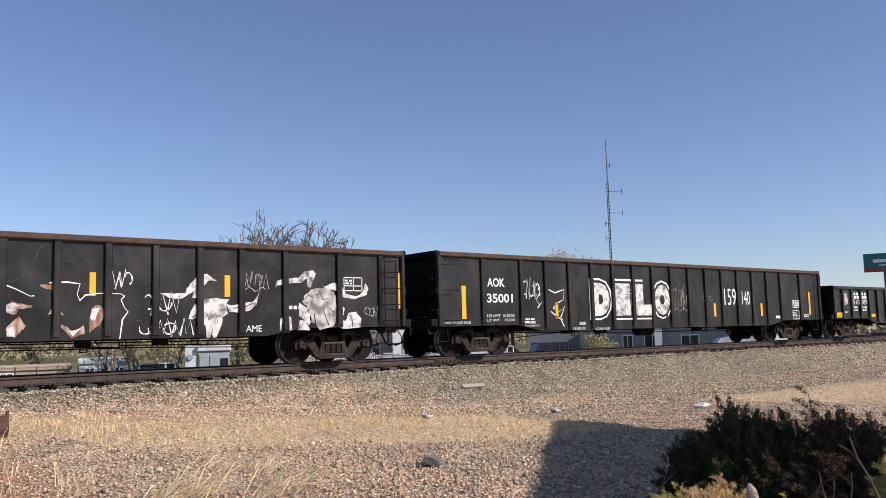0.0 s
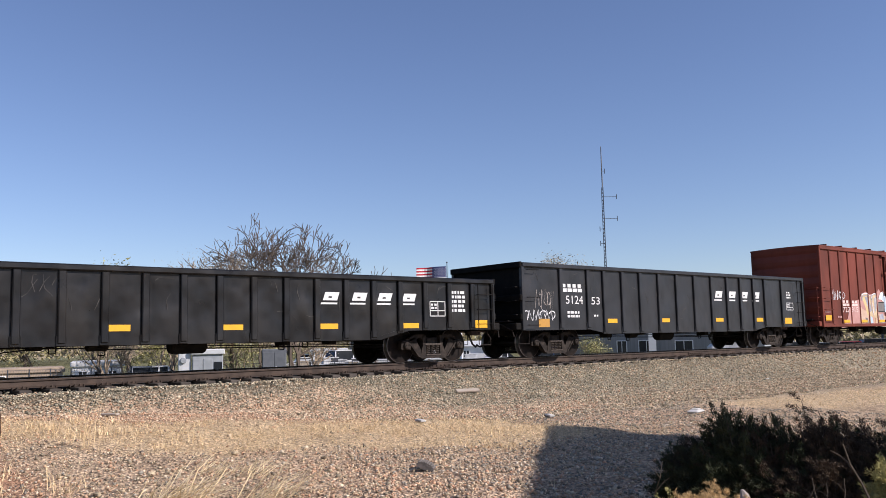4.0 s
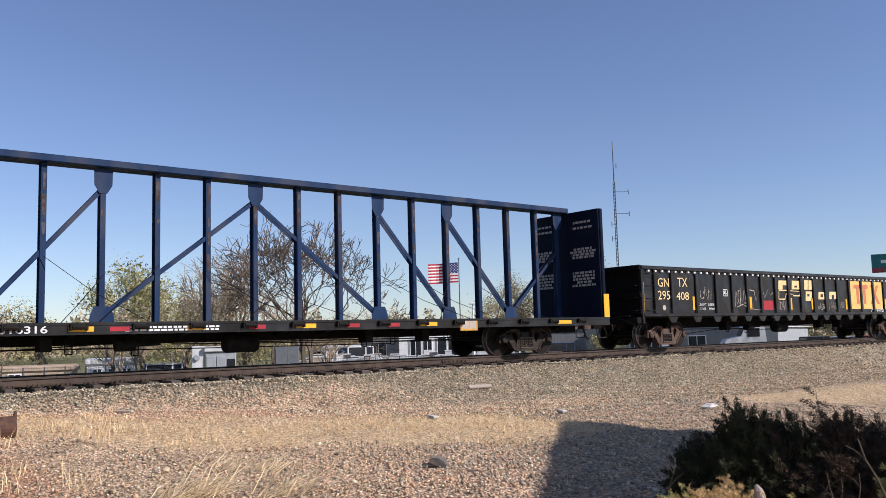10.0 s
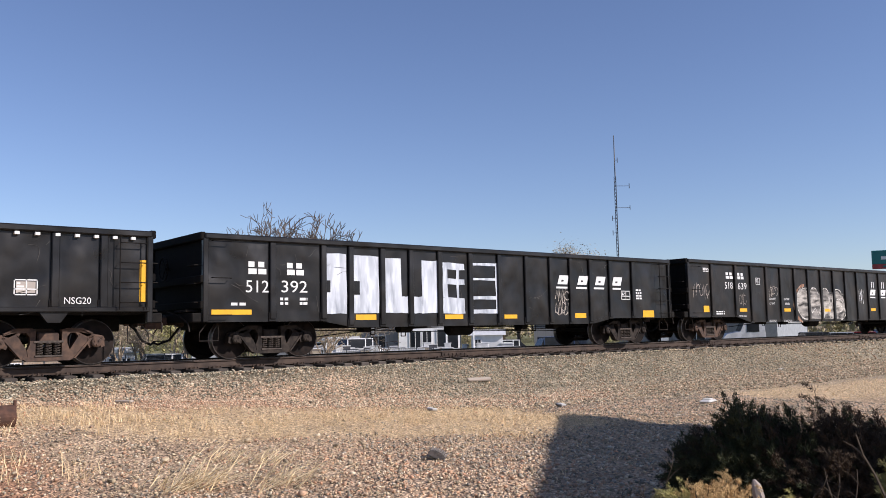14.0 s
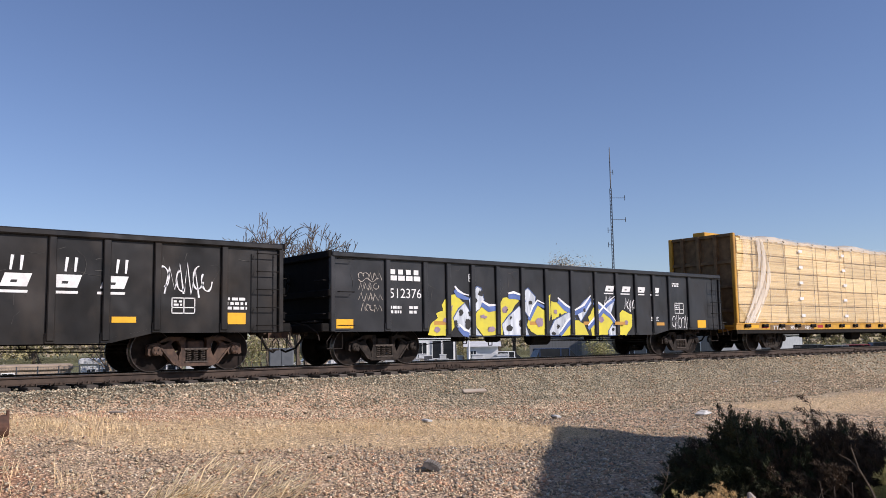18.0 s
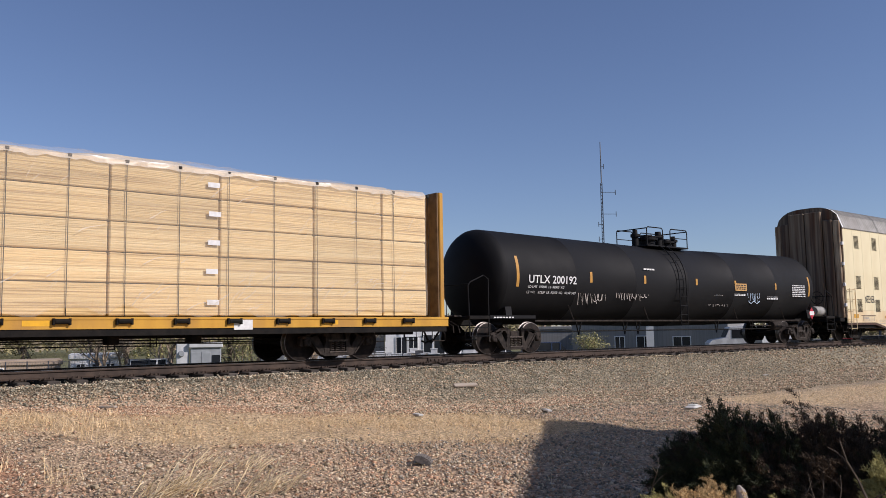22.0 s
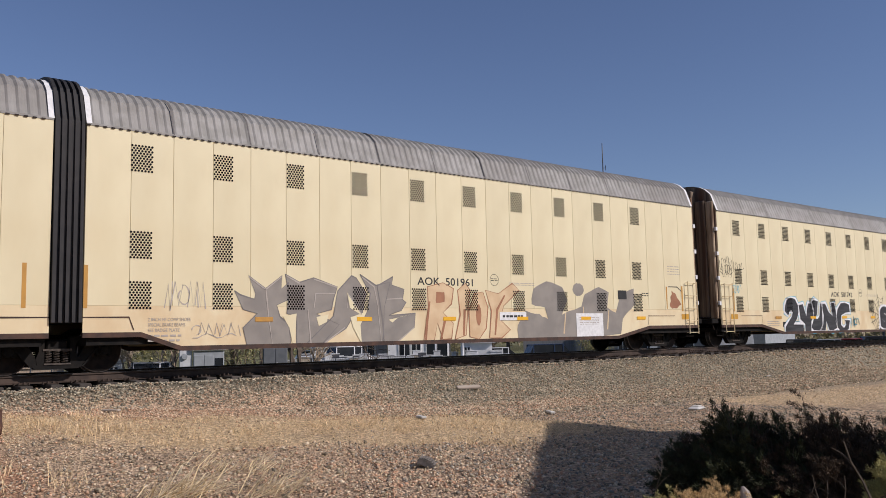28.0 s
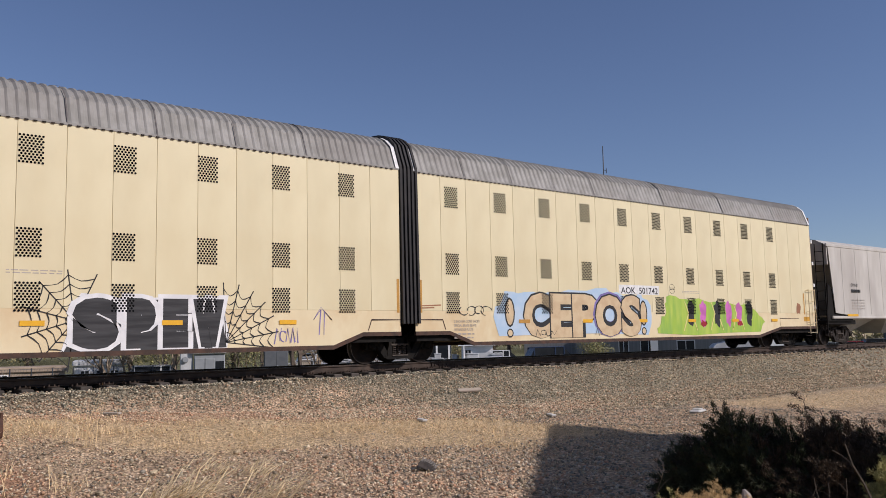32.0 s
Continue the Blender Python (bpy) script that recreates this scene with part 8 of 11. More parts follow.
def letter(c, ch, a, b, z0, z1, fill, edge=None, halo=None, layer=2, hw=SIDE):
    """One sprayed letter with an outline and a halo behind it."""
    w = 0.05
    if halo:
        word(c, ch, a - 2.4 * w, b + 2.4 * w, z0 - 0.02, z1 + 2.2 * w, halo, layer, 0.11, "graffiti_halo", hw=hw)
    if edge:
        word(c, ch, a - w, b + w, z0 - 0.01, z1 + w, edge, layer + 1, 0.11, "graffiti_outline", hw=hw)
    word(c, ch, a, b, z0, z1, fill, layer + 2, 0.05, "graffiti_letter", hw=hw)


GR_PEACH = mat("peach_white_spray_paint", (0.58, 0.42, 0.31), (0.50, 0.34, 0.25), 4, 0.7)
GR_PALEY2 = mat("butter_spray_paint", (0.62, 0.48, 0.23), (0.56, 0.42, 0.20), 3, 0.7)
GR_SLATE = mat("slate_blue_spray_paint", (0.24, 0.24, 0.28), (0.34, 0.36, 0.42), 3, 0.7, 0, 0, None, (1, 1, 1), (0.50, 0.47, 0.45), 1.5)
GR_OLIVEG = mat("olive_grey_spray_paint", (0.20, 0.175, 0.135), (0.30, 0.26, 0.20), 4, 0.7, 0, 0, None, (1, 1, 1), (0.38, 0.30, 0.24), 2)
GR_ROYAL = mat("royal_blue_spray_paint", (0.07, 0.12, 0.30), (0.11, 0.17, 0.38), 4, 0.7)
GR_MAUVE = mat("mauve_spray_paint", (0.24, 0.17, 0.22), (0.30, 0.22, 0.27), 5, 0.7)
# first gondola
def chalk(c, shapes, m, layer, label, seed):
    for k, q in enumerate(shapes):
        blob(c, q, m, layer + k % 2, wob=0.012, seed=seed + k, label=label)


CHALK = mat("thin_chalky_spray", (0.62, 0.60, 0.55), (0.12, 0.115, 0.105), 6, 0.8, 0, 0, None, (1, 1, 1), (0.66, 0.64, 0.58), 2.2, lo=0.42, hi=0.66)
RUSTY_FILL = mat("streaky_rust_spray", (0.30, 0.15, 0.085), (0.16, 0.09, 0.06), 6, 0.8, 0, 0, None, (2, 1, 0.6), (0.5, 0.42, 0.34), 2.5)
chalk(ZC, ([(13.59, 1.63), (13.86, 1.61), (14.22, 1.63), (14.28, 1.76), (14.47, 1.97), (14.7, 2.05), (14.92, 1.9), (14.74, 1.89), (14.63, 1.79), (14.52, 1.63), (14.47, 1.51), (14.37, 1.52), (14.41, 1.68), (14.3, 1.59), (14.08, 1.48), (13.86, 1.53)],
           [(14.32, 1.18), (14.41, 1.37), (14.6, 1.47), (14.92, 1.53), (15.22, 1.49), (15.14, 1.39), (15.18, 1.18), (15.06, 1.1), (15.04, 0.94), (14.92, 0.66), (14.84, 0.66), (14.82, 0.92), (14.78, 0.66), (14.70, 0.67), (14.66, 0.94), (14.5, 1.09), (14.3, 1.06)],
           [(15.14, 1.39), (15.32, 1.36), (15.52, 1.43), (15.76, 1.43), (15.89, 1.56), (15.97, 1.74), (15.87, 1.39), (15.72, 1.26), (15.45, 1.19), (15.22, 1.22)]), CHALK, 2, "white sprayed bird figure", 1)
chalk(ZC, ([(16.31, 1.73), (16.4, 1.92), (16.65, 1.99), (16.94, 2.0), (17.09, 2.16), (17.34, 2.18), (17.4, 2.11), (17.27, 1.79), (17.18, 1.79), (17.17, 2.0), (17.01, 1.89), (16.57, 1.86), (16.41, 1.81)],
           [(17.58, 1.8), (17.89, 1.9), (18.11, 1.87), (18.25, 1.64), (18.58, 1.59), (18.75, 1.72), (18.8, 1.93), (18.9, 1.79), (18.83, 1.62), (18.49, 1.52), (18.14, 1.56), (17.98, 1.71)],
           [(17.95, 0.86), (18.03, 1.08), (18.22, 0.99), (18.32, 1.18), (18.52, 1.21), (18.68, 1.04), (18.64, 0.83), (18.24, 0.8)],
           [(16.45, 0.78), (16.46, 1.05), (16.61, 1.15), (16.75, 1.09), (16.78, 0.8)], [(16.9, 0.8), (16.96, 1.01), (17.11, 1.03), (17.23, 0.79)],
           [(18.01, 1.3), (18.1, 1.4), (18.2, 1.3), (18.16, 1.13), (18.04, 1.16)], [(16.95, 1.11), (16.95, 1.44), (17.16, 1.31), (17.3, 1.04), (17.2, 0.91), (17.05, 1.06)]), CHALK, 2, "white sprayed creature figure", 11)
blob(ZC, [(17.05, 1.44), (17.13, 1.63), (17.39, 1.79), (17.7, 1.8), (17.89, 1.71), (18.01, 1.3), (17.97, 1.1), (17.84, 0.84), (17.53, 0.79), (17.26, 0.98), (17.2, 1.27)], GREYW, 2, wob=0.03, seed=21, label="scrubby white sprayed creature body")
strokes(ZC, [[(17.1, 1.5), (17.2, 1.62), (17.32, 1.55), (17.28, 1.42), (17.12, 1.42)], [(17.5, 1.7), (17.6, 1.5), (17.8, 1.55), (17.7, 1.35), (17.9, 1.2)], [(17.35, 1.2), (17.4, 0.9)], [(17.6, 1.25), (17.75, 0.9)], [(18.1, 1.0), (18.12, 0.86)], [(18.4, 1.1), (18.42, 0.85)],
             [(14.36, 1.1), (14.5, 1.2), (14.62, 1.32)], [(14.7, 1.2), (14.75, 1.05), (14.9, 1.2), (14.95, 1.0)], [(15.3, 1.3), (15.6, 1.33), (15.8, 1.42)], [(16.6, 0.8), (16.6, 1.1)]], 0.022, BLACK_DULL, 4, name="graffiti_shade")
for k, q in enumerate(([(10.77, 1.22), (10.7, 1.31), (10.86, 1.44), (11.04, 1.38), (11.25, 1.36), (11.19, 1.3), (10.99, 1.28), (10.92, 1.19)], [(10.76, 0.78), (10.78, 0.94), (10.99, 1.15), (11.11, 0.97), (11.05, 0.89), (10.93, 0.76)], [(11.5, 1.19), (11.63, 1.46), (11.8, 1.16)],
                       [(11.38, 1.7), (11.35, 1.76), (11.63, 1.75), (11.64, 1.64), (11.48, 1.66)], [(11.64, 1.03), (11.83, 0.96), (11.95, 0.86), (12.16, 0.96), (12.19, 0.81), (11.94, 0.73)], [(12.27, 1.12), (12.3, 1.31), (12.43, 1.37), (12.57, 1.27), (12.57, 1.18), (12.46, 0.97), (12.27, 0.83)])):
    blob(ZC, q, RUSTY_FILL, 2, wob=0.012, seed=5 + k, label="rust-brown sprayed fragment")
for k, q in enumerate(([(10.72, 1.31), (10.86, 1.42), (11.0, 1.36), (10.9, 1.24), (10.79, 1.24)], [(10.76, 0.78), (10.78, 0.94), (10.93, 0.95), (10.92, 0.77)], [(11.54, 1.2), (11.63, 1.38), (11.65, 1.19)], [(11.85, 0.9), (11.95, 0.86), (12.12, 0.92), (11.97, 0.75)], [(12.28, 1.12), (12.33, 1.3), (12.46, 1.32), (12.40, 1.12), (12.33, 0.99)])):
    blob(ZC, q, CHALK, 4, wob=0.01, seed=9 + k)
strokes(ZC, [[(10.3, 1.93), (10.64, 1.78), (10.93, 1.66), (11.18, 1.53), (11.25, 1.54)], [(11.51, 1.79), (11.84, 1.81), (12.08, 1.78), (12.03, 1.58), (12.08, 1.45), (12.18, 1.56), (12.48, 1.6), (12.87, 1.59), (12.95, 1.55), (12.88, 1.47), (12.95, 1.31), (13.02, 1.23), (12.91, 1.08), (12.86, 0.69)]], 0.028, GR_WHITE, 3)
scrawl(ZC, 13.35, 14.05, 1.2, 1.6, GR_WHITE, 1, 4)
scrawl(ZC, 13.3, 14.3, 0.74, 1.05, GR_WHITE, 2, 6)
scrawl(ZC, 12.65, 13.1, 1.72, 2.05, GR_WHITE, 3, 3)
scrawl(ZC, 15.5, 16.1, 1.75, 2.1, GR_LGREY, 4, 5, 0.02)
scrawl(ZC, 18.8, 19.15, 1.1, 1.35, GR_LGREY, 5, 3, 0.02)
word(ZC, "TAME", 15.5, 16.0, 0.78, 0.92, GR_WHITE, 2)
amber(ZC, [(12.26, 12.38, 1.55, 2.01), (15.11, 15.24, 1.55, 2.02), (19.81, 19.93, 1.29, 2.2), (8.9, 9.02, 1.55, 2.0)])
data_box(ZC, 18.18, 18.72, 1.71, 2.05)
bars(ZC, 16.7, 17.1, 1.25, 1.38, 1, WHITE, 3)

# second gondola
word(AC, "AOK", 1.71, 2.37, 1.89, 2.13, WHITE, 2, 0.02)
word(AC, "35001", 1.69, 2.67, 1.45, 1.70, WHITE, 2, 0.02)
word(AC, "LD LMT  218300", 1.68, 2.71, 1.05, 1.13, WHITE, 2)
word(AC, "LT WT    75700", 1.68, 2.71, 0.93, 1.00, WHITE, 2)
word(AC, "2 INCH HF COMP SHOES", 0.14, 1.07, 0.88, 0.94, WHITE, 2)
bars(AC, 3.05, 3.55, 0.86, 1.02, 2, WHITE, 4)
amber(AC, [(0.77, 0.92, 1.01, 1.9), (4.4, 4.52, 1.0, 1.46), (7.45, 7.57, 1.0, 1.46), (9.72, 9.85, 1.0, 1.47), (12.55, 12.68, 1.0, 1.46), (15.64, 15.77, 1.0, 1.47), (19.28, 19.4, 1.01, 1.93)])
for ch, a, b in (("D", 6.05, 6.88), ("E", 7.1, 7.92), ("L", 8.12, 9.0), ("O", 9.15, 10.0)):
    word(AC, ch, a - 0.12, b + 0.12, 0.93, 2.22, GR_WHITE, 2, 0.11, "graffiti_outline", "white sprayed letter outline")
    word(AC, ch, a - 0.06, b + 0.06, 0.98, 2.16, BLACK_DULL, 3, 0.11, "graffiti_gap")
    word(AC, ch, a + 0.01, b - 0.01, 1.06, 2.08, CHALK, 4, 0.11, "graffiti_letter", "chalky white sprayed letter")
scrawl(AC, 3.1, 3.75, 1.6, 2.1, GR_WHITE, 11, 5, 0.035)
strokes(AC, [[(3.7, 1.9), (3.78, 1.7), (3.6, 1.55), (3.72, 1.4), (3.85, 1.5), (3.65, 1.3)]], 0.03, GR_WHITE)
strokes(AC, [[(4.1, 1.85), (4.4, 1.75), (4.8, 1.85), (4.75, 1.55), (4.5, 1.45), (4.3, 1.3), (4.55, 1.2), (4.8, 1.35), (4.6, 1.0), (4.75, 0.75)], [(4.2, 1.2), (4.45, 1.05), (4.7, 0.95)]], 0.035, GR_WHITE)
scrawl(AC, 10.2, 10.95, 1.3, 2.05, GR_FADE, 12, 5, 0.02)
word(AC, "159", 13.25, 14.0, 1.4, 2.0, GR_WHITE, 2, name="graffiti_tag")
word(AC, "140", 14.4, 14.92, 1.42, 1.92, GR_WHITE, 2, name="graffiti_tag")
scrawl(AC, 11.9, 12.5, 1.55, 1.75, GR_FADE, 13, 4, 0.015)
data_box(AC, 17.96, 18.47, 0.85, 1.2)
bars(AC, 18.0, 18.55, 1.28, 1.62, 4, WHITE, 5)
bars(AC, 18.85, 19.2, 0.92, 1.05, 2, WHITE, 6)
patch(AC, 16.7, 17.0, 0.9, 1.0, WHITE, 2, "stencil_plate")

word(AC, "EMPTY LOAD", 3.09, 3.55, 0.85, 0.93, WHITE, 2)
word(AC, "7/16 ADJ BLOCK", 3.1, 3.72, 0.76, 0.82, WHITE, 2)
word(AC, "RELEASE ROD", 5.15, 5.71, 0.65, 0.73, WHITE, 2)
word(AC, "RETAINING VALVE", 6.15, 6.82, 0.62, 0.70, WHITE, 2)
patch(AC, 5.43, 5.71, 0.79, 0.88, GR_LGREY, 2, "stencil_plate")

# low gondola
marks(BC, 1.79, 2.3, 1.70, 1.96, 2)
marks(BC, 2.5, 3.02, 1.70, 1.96, 2)
word(BC, "510", 1.71, 2.3, 1.45, 1.66, WHITE, 2)
word(BC, "089", 2.47, 3.04, 1.45, 1.66, WHITE, 2)
bars(BC, 1.72, 2.12, 1.15, 1.38, 2, WHITE, 7)
bars(BC, 2.57, 2.98, 1.15, 1.38, 2, WHITE, 8)
amber(BC, [(0.2, 0.66, 0.9, 1.1), (3.28, 3.75, 0.9, 1.03), (5.71, 6.17, 0.9, 1.03), (8.19, 8.66, 0.9, 1.02), (10.65, 11.14, 0.9, 1.03), (13.08, 13.6, 0.9, 1.03), (15.5, 16.0, 0.88, 1.1)])
wedge_logo(BC, 10.64, 13.7, 1.49, 1.78)
data_box(BC, 13.97, 14.5, 1.2, 1.6)
blob(BC, ring(0.95, 1.68, 0.3, 0.27), GR_FADE, 1, wob=0.06, seed=3, name="scuff")
bars(BC, 14.7, 15.2, 1.3, 1.9, 5, WHITE, 9)
bars(BC, 0.7, 1.2, 1.08, 1.16, 1, WHITE, 10)

# grey-black gondola
marks(CC, 1.68, 2.6, 1.94, 2.18, 4)
word(CC, "5124", 1.84, 2.61, 1.58, 1.83, WHITE, 2)
word(CC, "53", 3.0, 3.4, 1.57, 1.8, WHITE, 2)
bars(CC, 1.89, 2.43, 1.15, 1.38, 2, WHITE, 11)
bars(CC, 3.1, 3.3, 1.18, 1.27, 1, WHITE, 12)
amber(CC, [(3.75, 4.22, 1.0, 1.13), (6.52, 7.0, 1.01, 1.14), (9.76, 10.24, 1.02, 1.15), (12.41, 12.95, 1.01, 1.15), (14.58, 15.11, 0.92, 1.15)])
amber(CC, [(0.64, 1.1, 0.89, 1.13)], YELLOW_OLD)
wedge_logo(CC, 9.69, 12.97, 1.77, 2.12)
data_box(CC, 14.74, 15.27, 1.45, 1.75)
scrawl(CC, 0.05, 1.3, 1.12, 1.4, GR_WHITE, 21, 7, 0.03)
scrawl(CC, 0.55, 1.27, 1.45, 1.95, GR_FADE, 22, 6, 0.02)
bars(CC, 14.8, 15.1, 1.9, 2.2, 3, WHITE, 13)

# box car
PALE_PINK = mat("faded_pink_white_lettering", (0.74, 0.60, 0.54), (0.66, 0.5, 0.45), 6, 0.7)
marks(EC, 1.79, 2.42, 1.66, 1.9, 2, PALE_PINK)
marks(EC, 2.65, 3.21, 1.66, 1.9, 2, PALE_PINK)
word(EC, "727 915", 1.78, 3.21, 1.39, 1.62, PALE_PINK, 3)
scrawl(EC, 0.9, 2.0, 1.95, 2.3, GR_WHITE, 31, 7, 0.035)
blob(EC, [(1.56, 0.73), (2.17, 1.11), (2.32, 1.43), (2.54, 1.66), (2.93, 1.88), (3.4, 1.98), (3.65, 2.19), (4.06, 2.32), (4.4, 2.19), (5.09, 2.26), (5.37, 2.46), (5.91, 2.11), (5.92, 0.8), (3.39, 0.78)], GR_LPINK, 1, wob=0.02, seed=4, label="dusty pink sprayed background")
blob(EC, [(9.16, 0.79), (9.2, 1.71), (9.5, 2.36), (10.07, 2.25), (10.55, 2.39), (10.9, 2.15), (11.4, 2.25), (12.54, 2.19), (12.79, 1.84), (13.34, 2.08), (14.27, 2.13), (14.15, 1.68), (13.69, 1.23), (14.23, 0.84)], GR_LPINK, 1, wob=0.02, seed=5, label="dusty pink sprayed background")
blob(EC, [(6.1, 1.08), (6.13, 2.05), (6.76, 2.08), (7.76, 1.95), (7.88, 2.25), (8.4, 2.1), (8.6, 1.86), (9.04, 1.95), (9.0, 1.08)], GR_LPINK, 25, wob=0.02, seed=6, label="dusty pink sprayed background")
def box_piece(m, lay, q):
    k = next(COATS)
    blob(EC, q, m, lay + 0.12 * k if lay > 20 else 2 + 0.45 * k, wob=0.012, seed=lay + int(100 * q[0][0]), label="cream and blue-grey sprayed letter piece")


box_piece(GR_PEACH, 2, [(3.37, 1.69), (3.61, 1.57), (4.11, 1.4), (4.24, 1.22), (5.15, 1.36), (5.99, 1.21), (5.99, 0.74), (3.38, 0.79)])
box_piece(GR_CREAM, 3, [(3.63, 2.19), (4.11, 2.23), (4.52, 2.09), (4.65, 1.4), (4.73, 1.21), (4.24, 1.16), (4.05, 1.4), (3.86, 1.81), (3.71, 1.93)])
box_piece(GR_PALEY2, 4, [(3.71, 2.14), (3.87, 2.15), (4.24, 1.31), (4.11, 1.24), (3.79, 1.87)])
box_piece(GR_SLATE, 4, [(3.93, 2.09), (4.34, 2.06), (4.53, 1.46), (4.29, 1.36), (4.11, 1.76)])
box_piece(GR_CREAM, 3, [(4.57, 1.97), (4.65, 2.17), (4.86, 2.24), (5.09, 2.21), (5.13, 1.96), (4.99, 0.76), (4.69, 0.76), (4.75, 1.4), (4.65, 1.7)])
box_piece(GR_SLATE, 4, [(4.81, 2.02), (5.06, 2.11), (5.01, 1.52), (4.83, 1.34)])
box_piece(GR_WHITE, 3, [(5.29, 2), (5.5, 2.25), (5.71, 2.32), (5.92, 2.24), (6.11, 2.05), (6.1, 1.4), (5.87, 1.4), (5.82, 1.87), (5.6, 1.97)])
box_piece(GR_SKY, 4, [(5.64, 2.13), (5.96, 2.11), (6.05, 1.47), (5.89, 1.47), (5.83, 1.91), (5.68, 1.97)])
box_piece(GR_GREY, 5, [(5.25, 1.86), (5.82, 1.87), (5.85, 1.44), (5.21, 1.44)])
box_piece(GR_SKY, 3, [(4.36, 1.22), (4.56, 1.15), (4.62, 0.77), (4.39, 0.77)])
box_piece(GR_SLATE, 3, [(5.25, 1.28), (5.65, 1.34), (5.82, 0.86), (5.4, 0.75)])
box_piece(GR_GREY, 3, [(3.86, 1.16), (4.09, 1.12), (4.19, 0.81), (3.89, 0.78)])
box_piece(GR_PEACH, 26, [(6.22, 2.01), (7.03, 2.11), (7.98, 2.11), (8.31, 1.98), (9.12, 1.84), (9.1, 1.09), (6.22, 1.11)])
box_piece(GR_OLIVEG, 27, [(6.31, 1.98), (7.5, 2), (7.49, 1.64), (6.29, 1.63)])
box_piece(GR_CREAM, 27, [(7.66, 1.97), (8.18, 2.28), (8.45, 2.2), (8.7, 1.62), (9.11, 1.6), (9.1, 1.12), (7.64, 1.13)])
box_piece(GR_LGREY, 28, [(8.33, 2.12), (8.51, 2.1), (8.7, 1.65), (8.47, 1.71)])
box_piece(RUSTY_FILL, 28, [(7.72, 1.82), (8.64, 1.87), (8.67, 1.58), (7.81, 1.48)])
box_piece(GR_SKY, 27, [(7.07, 1.54), (7.52, 1.55), (7.61, 1.26), (7.18, 1.21)])
box_piece(GR_SLATE, 27, [(6.31, 1.47), (6.8, 1.53), (6.9, 1.21), (6.35, 1.19)])
box_piece(GR_CREAM, 3, [(9.36, 1.75), (9.6, 2.06), (9.97, 2.25), (10.28, 2.2), (10.39, 1.94), (10.12, 1.06), (9.35, 1.06)])
box_piece(GR_SKY, 4, [(9.39, 1.4), (9.83, 1.64), (10, 1.49), (9.52, 1.12)])
box_piece(GR_SLATE, 3, [(10.33, 1.86), (10.58, 1.92), (10.87, 1.09), (10.59, 1.06)])
box_piece(GR_CREAM, 4, [(10.54, 2.01), (10.71, 2.09), (11.14, 1.05), (10.89, 1.06)])
box_piece(GR_SKY, 3, [(10.79, 2.02), (11.02, 2.02), (11.17, 1.17), (11.01, 1.11)])
box_piece(GR_WHITE, 4, [(11.12, 2.1), (11.28, 2.15), (11.68, 1.11), (11.32, 1.08)])
box_piece(GR_SLATE, 5, [(11.24, 2.03), (11.31, 2.04), (11.6, 1.17), (11.44, 1.13)])
box_piece(GR_PEACH, 3, [(11.85, 1.93), (12.63, 2.1), (12.85, 2.22), (12.95, 1.67), (12.69, 1.08), (11.92, 1.08), (11.77, 1.51)])
box_piece(GR_SKY, 4, [(11.99, 1.89), (12.49, 1.95), (12.55, 1.67), (12.09, 1.66)])
box_piece(GR_CREAM, 5, [(12.11, 1.66), (12.57, 1.79), (12.43, 1.43), (12.18, 1.39)])
box_piece(GR_CREAM, 4, [(12.94, 1.91), (13.14, 2), (13.52, 1.68), (13.89, 1.01), (13.27, 0.95), (13.02, 1.36)])
box_piece(GR_SLATE, 5, [(13.01, 1.48), (13.31, 1.42), (13.79, 0.88), (13.32, 0.82)])
box_piece(GR_PEACH, 2, [(9.31, 1.01), (13.89, 0.94), (13.88, 0.72), (9.3, 0.76)])
for lay, q in ((3, [(3.63, 1.93), (3.71, 2.12), (4.11, 2.15), (4.46, 2.04), (4.62, 1.36)]), (3, [(4.6, 1.95), (4.66, 2.15), (4.86, 2.22), (5.07, 2.16), (5.02, 1.59)]), (6, [(5.21, 1.43), (5.85, 1.43)]), (6, [(5.24, 1.85), (5.83, 1.86)]), (6, [(9.41, 1.4), (9.72, 1.61), (10.01, 1.61)]), (6, [(9.84, 2.24), (10.25, 2.17), (10.35, 1.91)]), (6, [(9.78, 1.95), (9.9, 1.84), (10.09, 1.9)]), (6, [(10.58, 1.97), (10.89, 1.09)]), (6, [(11.22, 2.07), (11.66, 1.11)]), (6, [(11.78, 1.69), (12.15, 1.82), (12.62, 1.98), (12.84, 2.14)]), (6, [(12.11, 1.66), (12.22, 1.39), (12.48, 1.6)]), (6, [(12.96, 1.91), (13.35, 1.44), (13.84, 0.88)]), (29, [(6.31, 1.99), (7.5, 2.02)]), (29, [(8.31, 2.2), (8.54, 2.1), (8.7, 1.62)]), (29, [(8.1, 1.43), (8.29, 1.26)]), (29, [(7.07, 1.53), (7.25, 1.21)])):
    strokes(EC, [q], 0.035, INK if lay != 3 else GR_SLATE, lay + 5 if lay > 20 else 18, label="thin sprayed outline")
